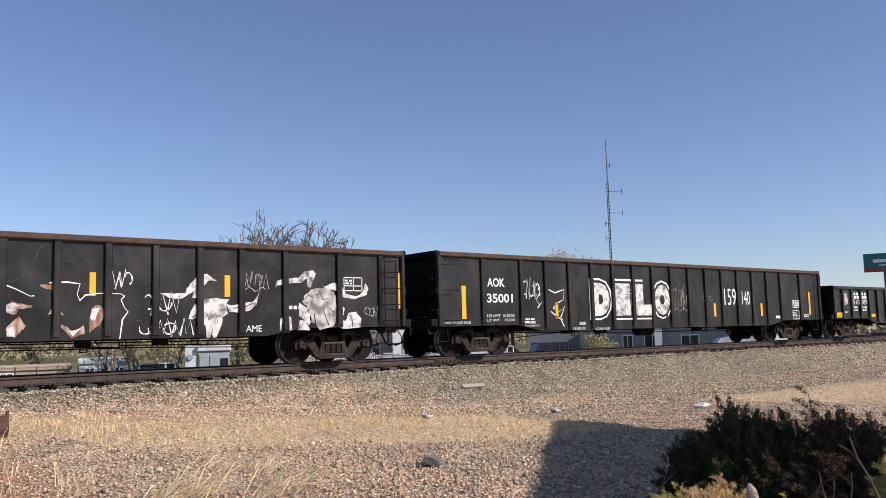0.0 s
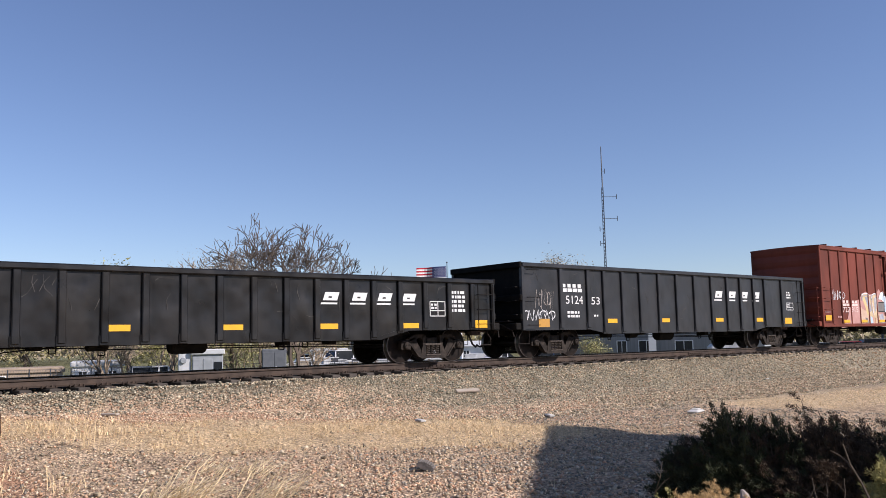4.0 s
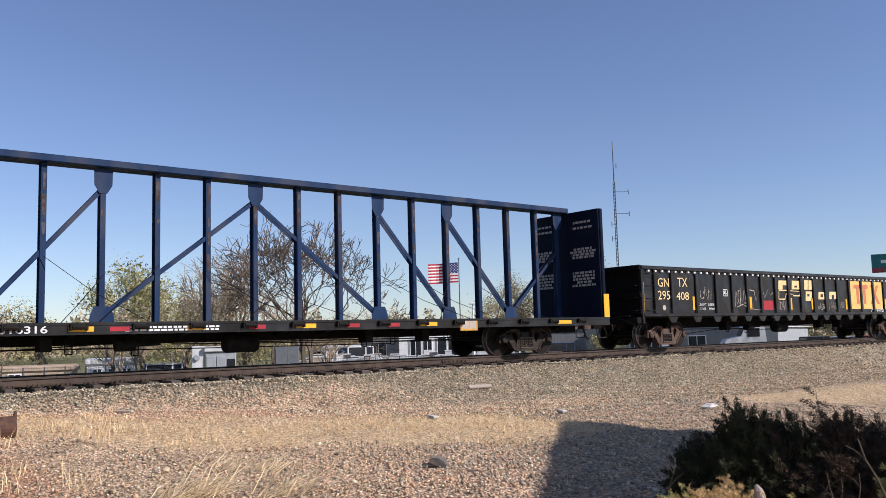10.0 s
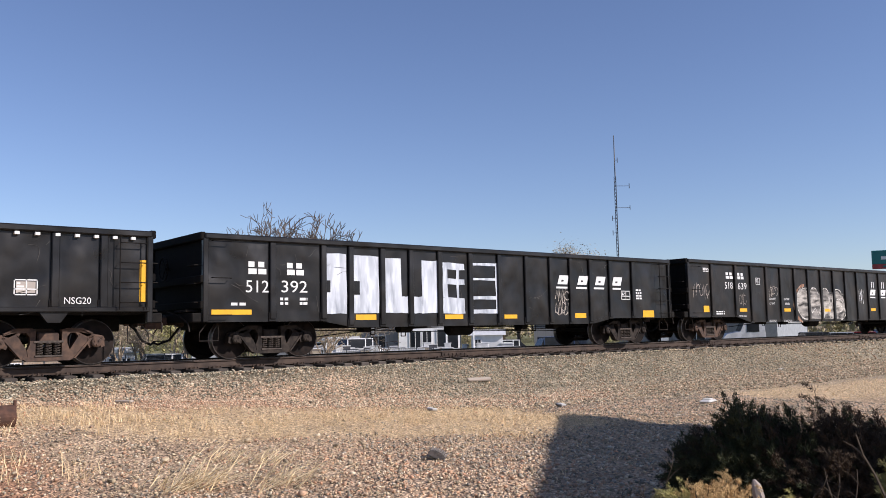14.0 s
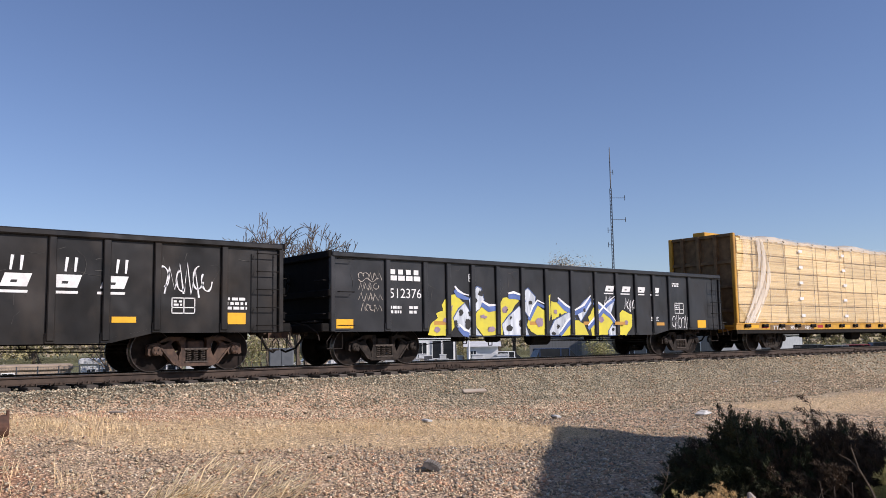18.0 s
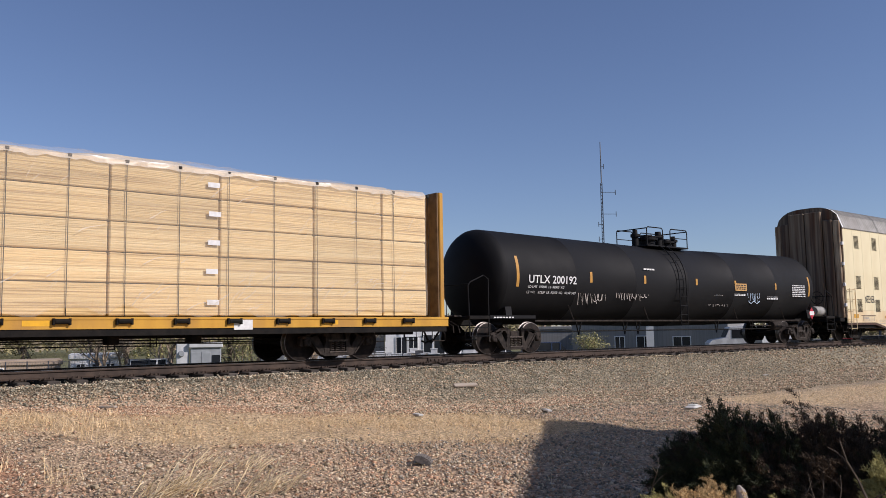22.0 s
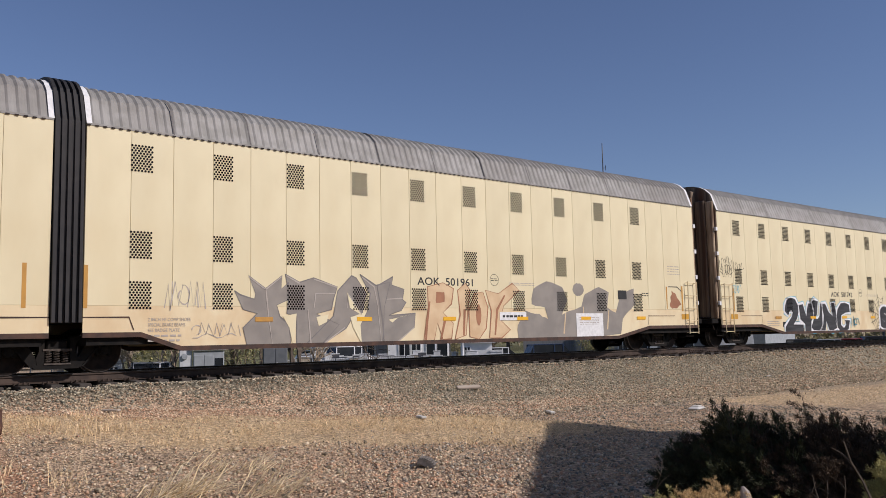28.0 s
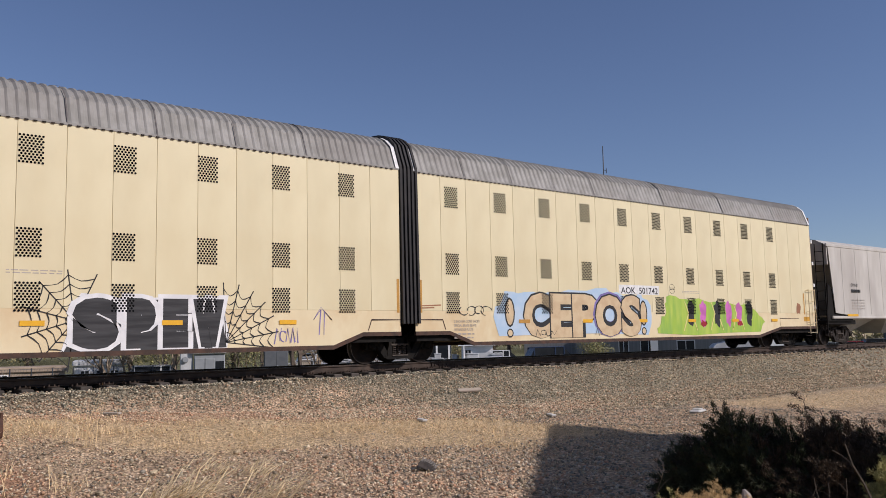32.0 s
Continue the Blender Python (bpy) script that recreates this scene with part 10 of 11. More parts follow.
scrawl(KC, 13.35, 14.2, 0.85, 1.3, GR_WHITE, 71, 5, 0.03)
for k in range(4):
    scrawl(KC, 0.75 + 0.03 * k, 1.35, 2.1 - 0.26 * k, 2.28 - 0.26 * k, GR_LGREY, 72 + k, 4, 0.02)
scrawl(KC, 9.95, 10.35, 1.6, 1.85, GR_WHITE, 77, 3, 0.03)
scrawl(KC, 10.9, 11.4, 1.45, 1.8, GR_WHITE, 78, 4, 0.035)
bars(KC, 12.2, 12.6, 1.1, 1.25, 3, WHITE, 30)
bars(KC, 13.4, 13.8, 2.25, 2.4, 2, WHITE, 31)
data_box(KC, 4.3, 4.55, 2.15, 2.35)

# lumber car sill
bars(LC, 2.54, 3.3, 0.84, 0.98, 1, WHITE, 32, fill=0.8)
bars(LC, 3.7, 5.37, 0.84, 0.98, 1, WHITE, 33, fill=0.8)
amber(LC, [(1.0, 1.5, 0.86, 0.97), (8.2, 8.7, 0.86, 0.97), (12.0, 12.5, 0.86, 0.97), (18.5, 19.0, 0.86, 0.97)])
for a in (1.7, 5.9, 10.2):
    patch(LC, a, a + 0.45, 0.86, 0.97, GR_RED, 2, **REF)
patch(LC, 16.3, 16.75, 0.76, 1.02, WHITE, 3, "placard")


patch(LC, 2.3, 5.6, 0.775, 0.975, TTYEL_IN, 3, "grime_band", "dirty brown band behind the lettering")
word(LC, "TTZX", 2.5, 3.4, 0.80, 0.94, WHITE, 4)
word(LC, "855", 3.78, 4.3, 0.80, 0.94, WHITE, 4)
word(LC, "389", 4.86, 5.4, 0.80, 0.94, WHITE, 4)

# tank car lettering follows the shell
def shell_word(w, a, b, z0, z1, fat=0.0, m=WHITE):
    co, fs = LETTERS[(w, fat)]
    lo, hi = co.min(0), co.max(0)
    q = (co - lo) / np.maximum(hi - lo, 1e-6)
    g = Geo()
    vs = []
    for u, v in q:
        z = z0 + v * (z1 - z0)
        vs.append((a + u * (b - a), -math.sqrt(1.435 ** 2 - (z - 2.28) ** 2), z))
    g.add(vs, fs)
    return part("lettering", g, m, MC, fix=False)


def shell_half(z):
    return math.sqrt(1.43 ** 2 - (z - 2.28) ** 2) + 0.004


shell_word("UTLX 200192", 2.41, 4.49, 2.04, 2.28, 0.012)
shell_word("LD LMT  195800  LB  88800  KG", 2.4, 3.95, 1.9, 1.97)
shell_word("LT WT    67200  LB  30500  KG   NEW 3-87", 2.38, 4.52, 1.74, 1.81)
shell_word("BOTTOM OPERATED VALVE", 11.5, 12.6, 1.78, 1.85)
scrawl(MC, 4.65, 6.0, 1.5, 2.0, GR_LGREY, 81, 6, 0.03, hw=shell_half(1.75))
scrawl(MC, 6.45, 8.15, 1.62, 2.0, GR_LGREY, 82, 8, 0.03, hw=shell_half(1.8))
scrawl(MC, 11.8, 13.1, 1.45, 1.7, GR_LGREY, 83, 7, 0.025, hw=shell_half(1.55))
scrawl(MC, 14.3, 15.1, 1.65, 2.15, GR_SKY, 84, 5, 0.03, hw=shell_half(1.9))
patch(MC, 13.36, 14.14, 2.03, 2.3, mat("orange_notice", (0.62, 0.36, 0.12), scale=3), 1, "notice", "orange emergency notice", hw=shell_half(2.16))
bars(MC, 13.42, 14.08, 2.06, 2.27, 3, INK, 34, 3, hw=shell_half(2.16))
bars(MC, 13.36, 14.14, 1.84, 1.93, 2, WHITE, 35, 2, hw=shell_half(1.88))
bars(MC, 17.55, 18.6, 1.86, 2.36, 7, WHITE, 36, 2, hw=shell_half(2.1), fill=0.5)
bars(MC, 15.7, 16.5, 1.72, 1.9, 2, WHITE, 37, 2, hw=shell_half(1.8))
bars(MC, 7.9, 8.5, 2.6, 2.68, 1, WHITE, 38, 2, hw=shell_half(2.64))
bars(MC, 0.9, 1.7, 1.0, 1.06, 1, WHITE, 39, 1, hw=1.5)
dm = part("hazard_placard", Geo().prism([(18.9, 0.95), (19.15, 1.2), (18.9, 1.45), (18.65, 1.2)], -1.5, -1.49), GR_RED, MC, "red and white diamond placard")
part("placard_panel", Geo().prism([(18.72, 1.12), (19.08, 1.12), (19.08, 1.28), (18.72, 1.28)], -1.504, -1.5), WHITE, dm)
part("placard_edge", Geo().prism([(18.9, 1.0), (19.1, 1.2), (18.9, 1.4), (18.7, 1.2)], -1.502, -1.5), mat("placard_red", (0.5, 0.02, 0.05), scale=4), dm)
part("tank_letter_plate", Geo().box(0.8, 2.6, -1.46, -1.44, 1.0, 1.09), TANKB, MC)

# auto racks


def rack_common(c, L, ends):
    x = 0.8 if ends[0] else L - 0.86
    patch(c, x, x + 0.08, 1.28, 2.13, YELLOW_OLD, 2, **REF)
    x = {N1.name: L - 0.5, O1.name: L - 0.12, N2.name: 0.0, O2.name: 0.14}[c.name]
    patch(c, x, x + 0.08, 1.28, 2.13, YELLOW_OLD, 2, **REF)
    for k in range(7):
        x = 3.7 + k * 2.72
        if x < L - 0.8:
            patch(c, x, x + 0.44, 1.0, 1.1, YELLOW_OLD if k in (0, 6) else YELLOW, 12, **REF)
    word(c, "AOK  501961" if c in (N1, N2) else "AOK  501742", 8.3, 10.22, 1.92, 2.13, INK, 2, 0.012)
    strokes(c, [[(11.02 + 0.16 * math.cos(k * 0.35), 2.12 + 0.16 * math.sin(k * 0.35)) for k in range(19)]], 0.015, INK, 2, RHW, "emblem")
    bars(c, 10.9, 11.15, 2.08, 2.18, 2, INK, 90, 2, fill=0.4)
    bars(c, 11.6, 12.6, 1.98, 2.08, 2, GR_LGREY, 91, 2, fill=0.4)
    if ends[0]:
        bars(c, 5.2, 6.45, 0.6, 1.1, 6, GR_LGREY, 92, 2, fill=0.35)
        bars(c, 3.1, 4.0, 0.72, 0.95, 3, GR_LGREY, 93, 2, fill=0.35)
        patch(c, 4.24, 4.46, 0.68, 0.88, INK, 2, "stencil_plate")
    else:
        for k, w in enumerate(("2 INCH HF COMP SHOES", "SPECIAL BRAKE BEAMS", "SEE BADGE PLATE")):
            word(c, w, 1.29, 2.2 - 0.12 * k, 1.02 - 0.11 * k, 1.09 - 0.11 * k, GR_LGREY, 2)
        bars(c, 1.29, 2, 0.58, 0.78, 2, GR_LGREY, 92, 2, fill=0.4)
    rs = [[(1.3, 1.12), (2.75, 1.12), (2.75, 0.84)]] if ends[0] else [[(L - 1.3, 1.12), (L - 2.75, 1.12), (L - 2.75, 0.84)]]
    strokes(c, rs, 0.02, RUST_EDGE, 2, RHW, "rust_line")
    rs = [[(L - 1.0, 0.84), (L - 0.9, 1.1), (L, 1.1)]] if ends[0] else [[(1.0, 0.84), (0.9, 1.1), (0, 1.1)]]
    strokes(c, rs, 0.03, RUST_EDGE, 2, RHW, "rust_line")
    x = L - 0.9 if not ends[0] else 0.62
    patch(c, x, x + 0.45, 1.0, 1.18, TTYEL, 2, **REF)


rack_common(N1, 20.55, (True, False))
rack_common(N2, 20.65, (False, True))
rack_common(O1, 20.75, (True, False))
rack_common(O2, 20.7, (False, True))
# N1: outlined fat letters
word(N1, "NEENER", 1.78, 2.75, 1.68, 2.0, INK, 2, 0.02, "graffiti_tag")
for k, (a, b, m, ch) in enumerate(((7.5, 9.25, GR_PALEY, "T"), (9.35, 10.45, GR_TAN, "A"), (10.52, 12.15, GR_PINK, "N"), (12.22, 13.3, GR_TAN, "E"), (13.37, 14.42, GR_PALEY, "O"), (14.49, 15.85, GR_PALEY, "B"))):
    blob(N1, [(a - 0.02, 0.52), (b + 0.02, 0.52), (b + 0.02, 1.62), (b - 0.1, 1.72), (a + 0.1, 1.72), (a - 0.02, 1.6)], INK, 2, name="graffiti_outline", wob=0.015, seed=160 + k)
    blob(N1, [(a + 0.03, 0.56), (b - 0.03, 0.56), (b - 0.03, 1.6), (b - 0.12, 1.67), (a + 0.12, 1.67), (a + 0.03, 1.58)], m, 3, name="graffiti_letter", wob=0.012, seed=170 + k, label="fat outlined sprayed letter")
    mid = (a + b) / 2
    if ch in "OAE":
        blob(N1, ring(mid + 0.03, 1.0, 0.12, 0.26, 10), INK, 4, name="graffiti_outline")
        blob(N1, ring(mid + 0.05, 0.98, 0.085, 0.2, 10), CREAM, 5, name="graffiti_gap")
    if ch == "N":
        blob(N1, [(mid - 0.35, 0.55), (mid + 0.1, 0.55), (mid + 0.05, 1.0)], CREAM, 4, name="graffiti_gap")
        blob(N1, [(mid - 0.05, 1.68), (mid + 0.35, 1.68), (mid + 0.2, 1.25)], CREAM, 4, name="graffiti_gap")
        blob(N1, [(mid - 0.8, 0.56), (mid + 0.78, 0.56), (mid + 0.78, 0.85), (mid - 0.8, 0.8)], GR_LGREY, 4, name="graffiti_shade", wob=0.05, seed=3)
    if ch == "T":
        for q in ((a + 0.0, 0.56), ):
            blob(N1, [(a - 0.05, 0.5), (a + 0.6, 0.5), (a + 0.6, 1.15), (a - 0.05, 1.05)], CREAM, 4, name="graffiti_gap")
        strokes(N1, [[(a + 0.6, 0.52), (a + 0.6, 1.15), (a, 1.05)], [(a + 1.15, 0.56), (a + 1.15, 1.1), (a + 1.3, 1.2), (a + 1.45, 1.1), (a + 1.45, 0.56)], [(a + 0.25, 1.35), (a + 0.5, 1.3), (a + 0.4, 1.5)]], 0.05, INK, 5, RHW)
    if ch == "B":
        strokes(N1, [[(mid - 0.2, 1.35), (mid + 0.1, 1.42), (mid, 1.3)], [(mid - 0.15, 0.85), (mid + 0.2, 0.85), (mid + 0.2, 1.0)]], 0.08, INK, 5, RHW)
blob(N1, [(6.5, 0.46), (8.05, 0.46), (8.05, 0.8), (7.9, 1.02), (6.6, 1.02)], INK, 5, wob=0.03, seed=7, name="graffiti_outline")
word(N1, "GRAPIK", 6.62, 7.95, 0.76, 0.98, GR_PALEY, 6, 0.03, "graffiti_tag")
word(N1, "WEAR", 6.75, 7.75, 0.5, 0.74, GR_PALEY, 6, 0.03, "graffiti_tag")
patch(N1, 8.34, 9.47, 0.92, 1.15, WHITE, 7, "sticker", "white paper sticker")
bars(N1, 8.45, 9.35, 0.98, 1.08, 1, GR_VIO, 95, 9)
patch(N1, 9.2, 9.6, 1.5, 1.62, WHITE, 7, "sticker")
strokes(N1, [[(16.4, 1.7), (17.2, 1.72), (16.9, 1.5), (17.0, 0.9), (17.3, 0.75)], [(16.5, 1.3), (16.6, 0.9)]], 0.025, GR_LGREY, 2, RHW)
data_box(N1, 1.5, 2.6, 0.86, 1.1, GR_LGREY)
# N2: grey spiked letters, ochre letters, soft grey letters
SOFTG = mat("soft_grey_letter", (0.27, 0.245, 0.21), (0.22, 0.20, 0.175), 2, 0.7)
def spiked(q):
    k = 2 + 0.3 * (next(COATS) % 7)
    blob(N2, q, SOFTG, k, name="graffiti_letter", wob=0.006, seed=int(100 * q[0][0]), label="grey spiked sprayed letter")
    strokes(N2, [q + q[:1]], 0.028, GR_GREY, 5 + 0.2 * k, RHW, "graffiti_outline")


spiked([(3.2, 1.68), (3.34, 1.59), (3.68, 1.5), (3.71, 1.62), (3.54, 2.02), (3.96, 1.74), (4.38, 2.05), (4.35, 1.74), (4.54, 1.9), (4.56, 1.51), (4.24, 1.37), (4.32, 1.12), (4.56, 0.92), (4.6, 0.46), (3.5, 0.49), (3.41, 0.87), (3.75, 1.18), (3.41, 1.27)])
spiked([(4.46, 2.08), (4.83, 1.9), (5.21, 2.02), (5.87, 1.82), (5.75, 1.52), (5.7, 1.28), (5.28, 1.17), (5.91, 0.92), (5.43, 0.47), (4.75, 0.46), (4.75, 1.12), (4.5, 1.18), (4.56, 1.64)])
spiked([(5.87, 1.72), (6.28, 2.1), (6.41, 2.05), (6.7, 1.67), (6.56, 1.14), (6.31, 1.12), (6.1, 0.82), (5.46, 0.47), (4.97, 0.45), (5.75, 1.12)])
spiked([(6.52, 2.14), (6.99, 1.88), (7.43, 1.97), (7.24, 1.33), (7.19, 0.45), (6.55, 0.45), (6.49, 0.84), (6.73, 1.25), (6.82, 1.67)])
spiked([(7.03, 1.87), (7.52, 2.11), (7.48, 1.9), (7.87, 1.8), (7.81, 1.54), (7.92, 1.47), (7.77, 1.26), (7.38, 1.14), (8.22, 1.19), (8.17, 0.83), (7.66, 0.48), (7.23, 0.45), (7.17, 1.12)])
for k, q in enumerate(([(4.39, 1.12), (4.75, 1.18), (4.71, 0.73), (4.65, 0.46), (4.56, 0.86)], [(5.28, 1.1), (5.61, 1.16), (5.56, 0.98), (5.34, 0.89)], [(6.14, 1.69), (6.56, 1.14), (6.22, 1.32)], [(6.23, 1.09), (6.71, 1.23), (6.52, 0.91), (6.55, 0.45), (6.31, 0.84)], [(7.37, 1.03), (8.16, 1.17), (7.68, 1.09), (7.48, 0.96)])):
    blob(N2, q, CREAM, 6.5, name="graffiti_gap", seed=190 + k)
strokes(N2, [[(3.96, 1.73), (3.99, 1.5), (4.03, 1.12), (4.13, 0.48)], [(3.54, 2), (3.96, 1.72), (4.36, 2.02)], [(5.05, 1.28), (5.13, 0.46)], [(6.57, 2.08), (6.94, 1.84), (7.04, 1.4), (7.14, 0.45)], [(6.14, 1.31), (6.17, 1.66), (6.56, 1.16)], [(4.48, 2.05), (4.83, 1.88)], [(5.21, 1.99), (5.85, 1.81)], [(6.07, 0.85), (5.51, 0.49)], [(8.17, 0.83), (7.66, 0.49)], [(5.22, 1.32), (5.26, 1.65), (5.79, 1.66)], [(7.31, 1.54), (7.81, 1.57)]], 0.03, GR_LGREY, 7.2, RHW, "graffiti_highlight")
for k, q in enumerate(([(8.48, 0.47), (8.65, 1.34), (8.63, 1.88), (9.16, 2.0), (9.52, 1.85), (9.44, 1.44), (9.14, 1.21), (9.49, 0.93), (9.42, 0.52), (9.12, 0.51), (8.95, 0.94), (8.83, 0.49)], [(9.54, 0.5), (9.74, 1.16), (9.66, 1.81), (9.95, 2.0), (10.11, 1.82), (10.01, 1.26), (9.94, 0.61)],
                       [(10.07, 0.56), (10.05, 1.26), (10.26, 1.73), (10.58, 1.78), (10.75, 1.35), (10.67, 0.78), (10.4, 0.49)], [(10.79, 0.52), (10.88, 1.26), (10.67, 1.83), (11.16, 1.74), (11.71, 2.04), (11.98, 1.85), (11.35, 1.4), (11.2, 1.02), (11.59, 0.73), (11.24, 0.51)])):
    blob(N2, q, GR_TAN, 2, name="graffiti_letter", wob=0.008, seed=200 + k, label="peach sprayed letter")
    strokes(N2, [q + q[:1]], 0.035, GR_ORNG, 3, RHW, "graffiti_outline")
blob(N2, ring(10.4, 1.15, 0.1, 0.3, 10), GR_ORNG, 4, name="graffiti_gap")
blob(N2, [(8.9, 1.45), (8.92, 1.75), (9.2, 1.75), (9.2, 1.5)], GR_ORNG, 4, name="graffiti_gap", wob=0.01, seed=2)
strokes(N2, [[(8.55, 0.5), (8.6, 1.0), (8.7, 1.5)], [(9.05, 0.5), (9.2, 1.0)], [(9.85, 0.6), (9.9, 1.3)], [(11.0, 0.6), (11.1, 1.3), (11.4, 1.7)]], 0.07, GR_ORNG, 4, RHW, "graffiti_shade")
blob(N2, [(11.92, 0.46), (11.87, 0.87), (12.23, 1.26), (12.79, 1.16), (13.15, 1.01), (13.02, 1.36), (12.45, 1.46), (12.54, 1.91), (13.13, 2.13), (13.8, 1.99), (14.0, 1.58), (13.75, 1.16), (14.62, 1.42), (14.8, 1.8), (15.46, 2.02), (15.95, 1.87), (15.83, 1.38), (16.25, 1.22), (16.46, 1.82), (17.17, 2.0),
          (17.23, 1.5), (16.58, 1.05), (16.46, 0.56), (14.41, 0.45)], SOFTG, 2, name="graffiti_letter", wob=0.02, seed=8, label="soft grey sprayed letters run together")
blob(N2, ring(14.5, 1.92, 0.26, 0.2, 10), SOFTG, 2, name="graffiti_dot", wob=0.01, seed=9)
strokes(N2, [[(13.9, 1.2), (13.8, 0.6)], [(14.7, 1.4), (14.75, 0.6)], [(15.9, 1.3), (15.8, 0.7)]], 0.05, GR_CREAM, 3, RHW, "graffiti_gap")
patch(N2, 11.19, 12.23, 1.0, 1.23, WHITE, 8, "sticker", "white paper notice")
bars(N2, 11.3, 12.1, 1.06, 1.16, 1, INK, 96, 10)
patch(N2, 14.36, 15.6, 0.5, 1.2, WHITE, 8, "notice", "large white paper notice")
bars(N2, 14.5, 15.4, 0.85, 1.1, 5, GR_LGREY, 97, 10, fill=0.4)
patch(N2, 16.38, 16.8, 1.65, 1.93, INK, 8, "stencil_plate")
scrawl(N2, 1.64, 2.46, 1.3, 1.8, GR_LGREY, 91, 5, 0.03, hw=RHW)
scrawl(N2, 2.25, 3.25, 0.72, 0.96, GR_LGREY, 92, 6, 0.02, hw=RHW)
blob(N2, [(19.1, 1.4), (19.5, 1.35), (19.75, 1.5), (19.45, 1.85), (19.25, 1.95), (19.15, 1.7)], GR_ORNG, 3, wob=0.04, seed=6)
strokes(N2, [[(18.95, 1.35), (18.95, 2.1)]], 0.06, YELLOW_OLD, 2, RHW)
strokes(N2, [[(19.05, 2.1), (19.55, 2.1), (19.8, 1.95)]], 0.03, INK, 2, RHW)
bars(N2, 19.05, 19.74, 2.5, 2.85, 4, GR_LGREY, 98, fill=0.3)
bars(N2, 17.6, 17.95, 1.75, 1.9, 2, INK, 99, fill=0.4)
# O1: black letters with white edge and blue halo, and webs
def black_letter(k, q):
    strokes(O1, [q + q[:1]], 0.24, GR_TEAL, 2 + 0.3 * k, RHW, "graffiti_halo", "thin blue sprayed halo")
    strokes(O1, [q + q[:1]], 0.17, GR_WHITE, 4 + 0.3 * k, RHW, "graffiti_outline", "white sprayed outline")
    blob(O1, q, GR_BLACK, 6 + 0.3 * k, RHW, "graffiti_letter", "black streaky sprayed letter", 0.006, 210 + k)
    strokes(O1, [q + q[:1]], 0.03, GR_WHITE, 7.7, RHW, "graffiti_outline")


black_letter(0, [(4.39, 1.3), (4.44, 1.52), (4.6, 1.75), (4.93, 1.85), (5.27, 1.79), (5.47, 1.54), (5.48, 1.25), (5.34, 1), (5.06, 0.79), (5.82, 0.78), (5.84, 0.48), (4.4, 0.49), (4.4, 0.69), (4.67, 0.91), (4.91, 1.08), (5, 1.25), (4.92, 1.33), (4.77, 1.27), (4.66, 1.11)])
black_letter(1, [(5.51, 1.56), (5.87, 1.6), (5.96, 1.37), (6.08, 1.11), (6.17, 1.43), (6.29, 1.63), (6.57, 1.64), (6.7, 1.13), (6.49, 0.89), (6.43, 0.48), (5.94, 0.49), (5.94, 0.78), (5.58, 0.96), (5.55, 1.25)])
black_letter(2, [(6.57, 1.71), (6.8, 1.78), (7.12, 1.72), (6.96, 1.16), (6.86, 1.01), (7, 0.99), (7.17, 1.13), (7.26, 1.63), (7.46, 1.63), (7.43, 1.13), (7.39, 0.64), (7.13, 0.5), (6.62, 0.51), (6.43, 0.66), (6.65, 0.95), (6.74, 1.31)])
black_letter(3, [(7.39, 1.63), (7.73, 1.63), (8.01, 1.26), (8.29, 1.13), (8.22, 1.64), (8.5, 1.67), (8.65, 1.13), (8.69, 0.62), (8.29, 0.49), (7.94, 0.51), (7.73, 0.88), (7.62, 0.5), (7.13, 0.5), (7.43, 0.76), (7.53, 1.13)])
black_letter(4, [(8.65, 1.13), (8.75, 1.39), (9.09, 1.66), (9.47, 1.69), (9.86, 1.6), (9.89, 1.27), (9.47, 1.24), (9.09, 1.13), (9.01, 0.74), (9.24, 0.61), (9.46, 0.74), (9.39, 0.94), (9.85, 0.93), (9.69, 0.54), (9.39, 0.46), (8.86, 0.48), (8.65, 0.65), (8.57, 0.88)])
scrawl(O1, 9.95, 10.65, 0.65, 1.05, GR_TEAL, 93, 4, 0.05, layer=9, hw=RHW)
scrawl(O1, 9.98, 10.6, 0.7, 1.0, INK, 94, 4, 0.03, layer=10, hw=RHW)
blob(O1, [(12.6, 0.46), (16.05, 0.46), (16.05, 0.85), (15.9, 1.62), (13.9, 1.55), (12.95, 1.62), (12.7, 1.2), (12.75, 0.95)], GR_WHITE, 2, name="graffiti_outline", wob=0.02, seed=3)
blob(O1, [(12.66, 0.5), (16.0, 0.5), (15.98, 0.85), (15.85, 1.56), (13.95, 1.5), (13.0, 1.56), (12.76, 1.2), (12.8, 0.9)], GR_BLACK, 3, name="graffiti_fill", wob=0.02, seed=4, label="black sprayed panel behind letters")
for k, (ch, a, b) in enumerate((("S", 12.75, 13.75), ("P", 13.8, 14.5), ("E", 14.55, 15.2), ("W", 15.2, 16.0))):
    word(O1, ch, a - 0.06, b + 0.06, 0.46, 1.64, GR_WHITE, 4 + 2 * (k % 2), 0.11, "graffiti_outline")
    word(O1, ch, a + 0.05, b - 0.05, 0.53, 1.55, GR_BLACK, 5 + 2 * (k % 2), 0.11, "graffiti_letter")


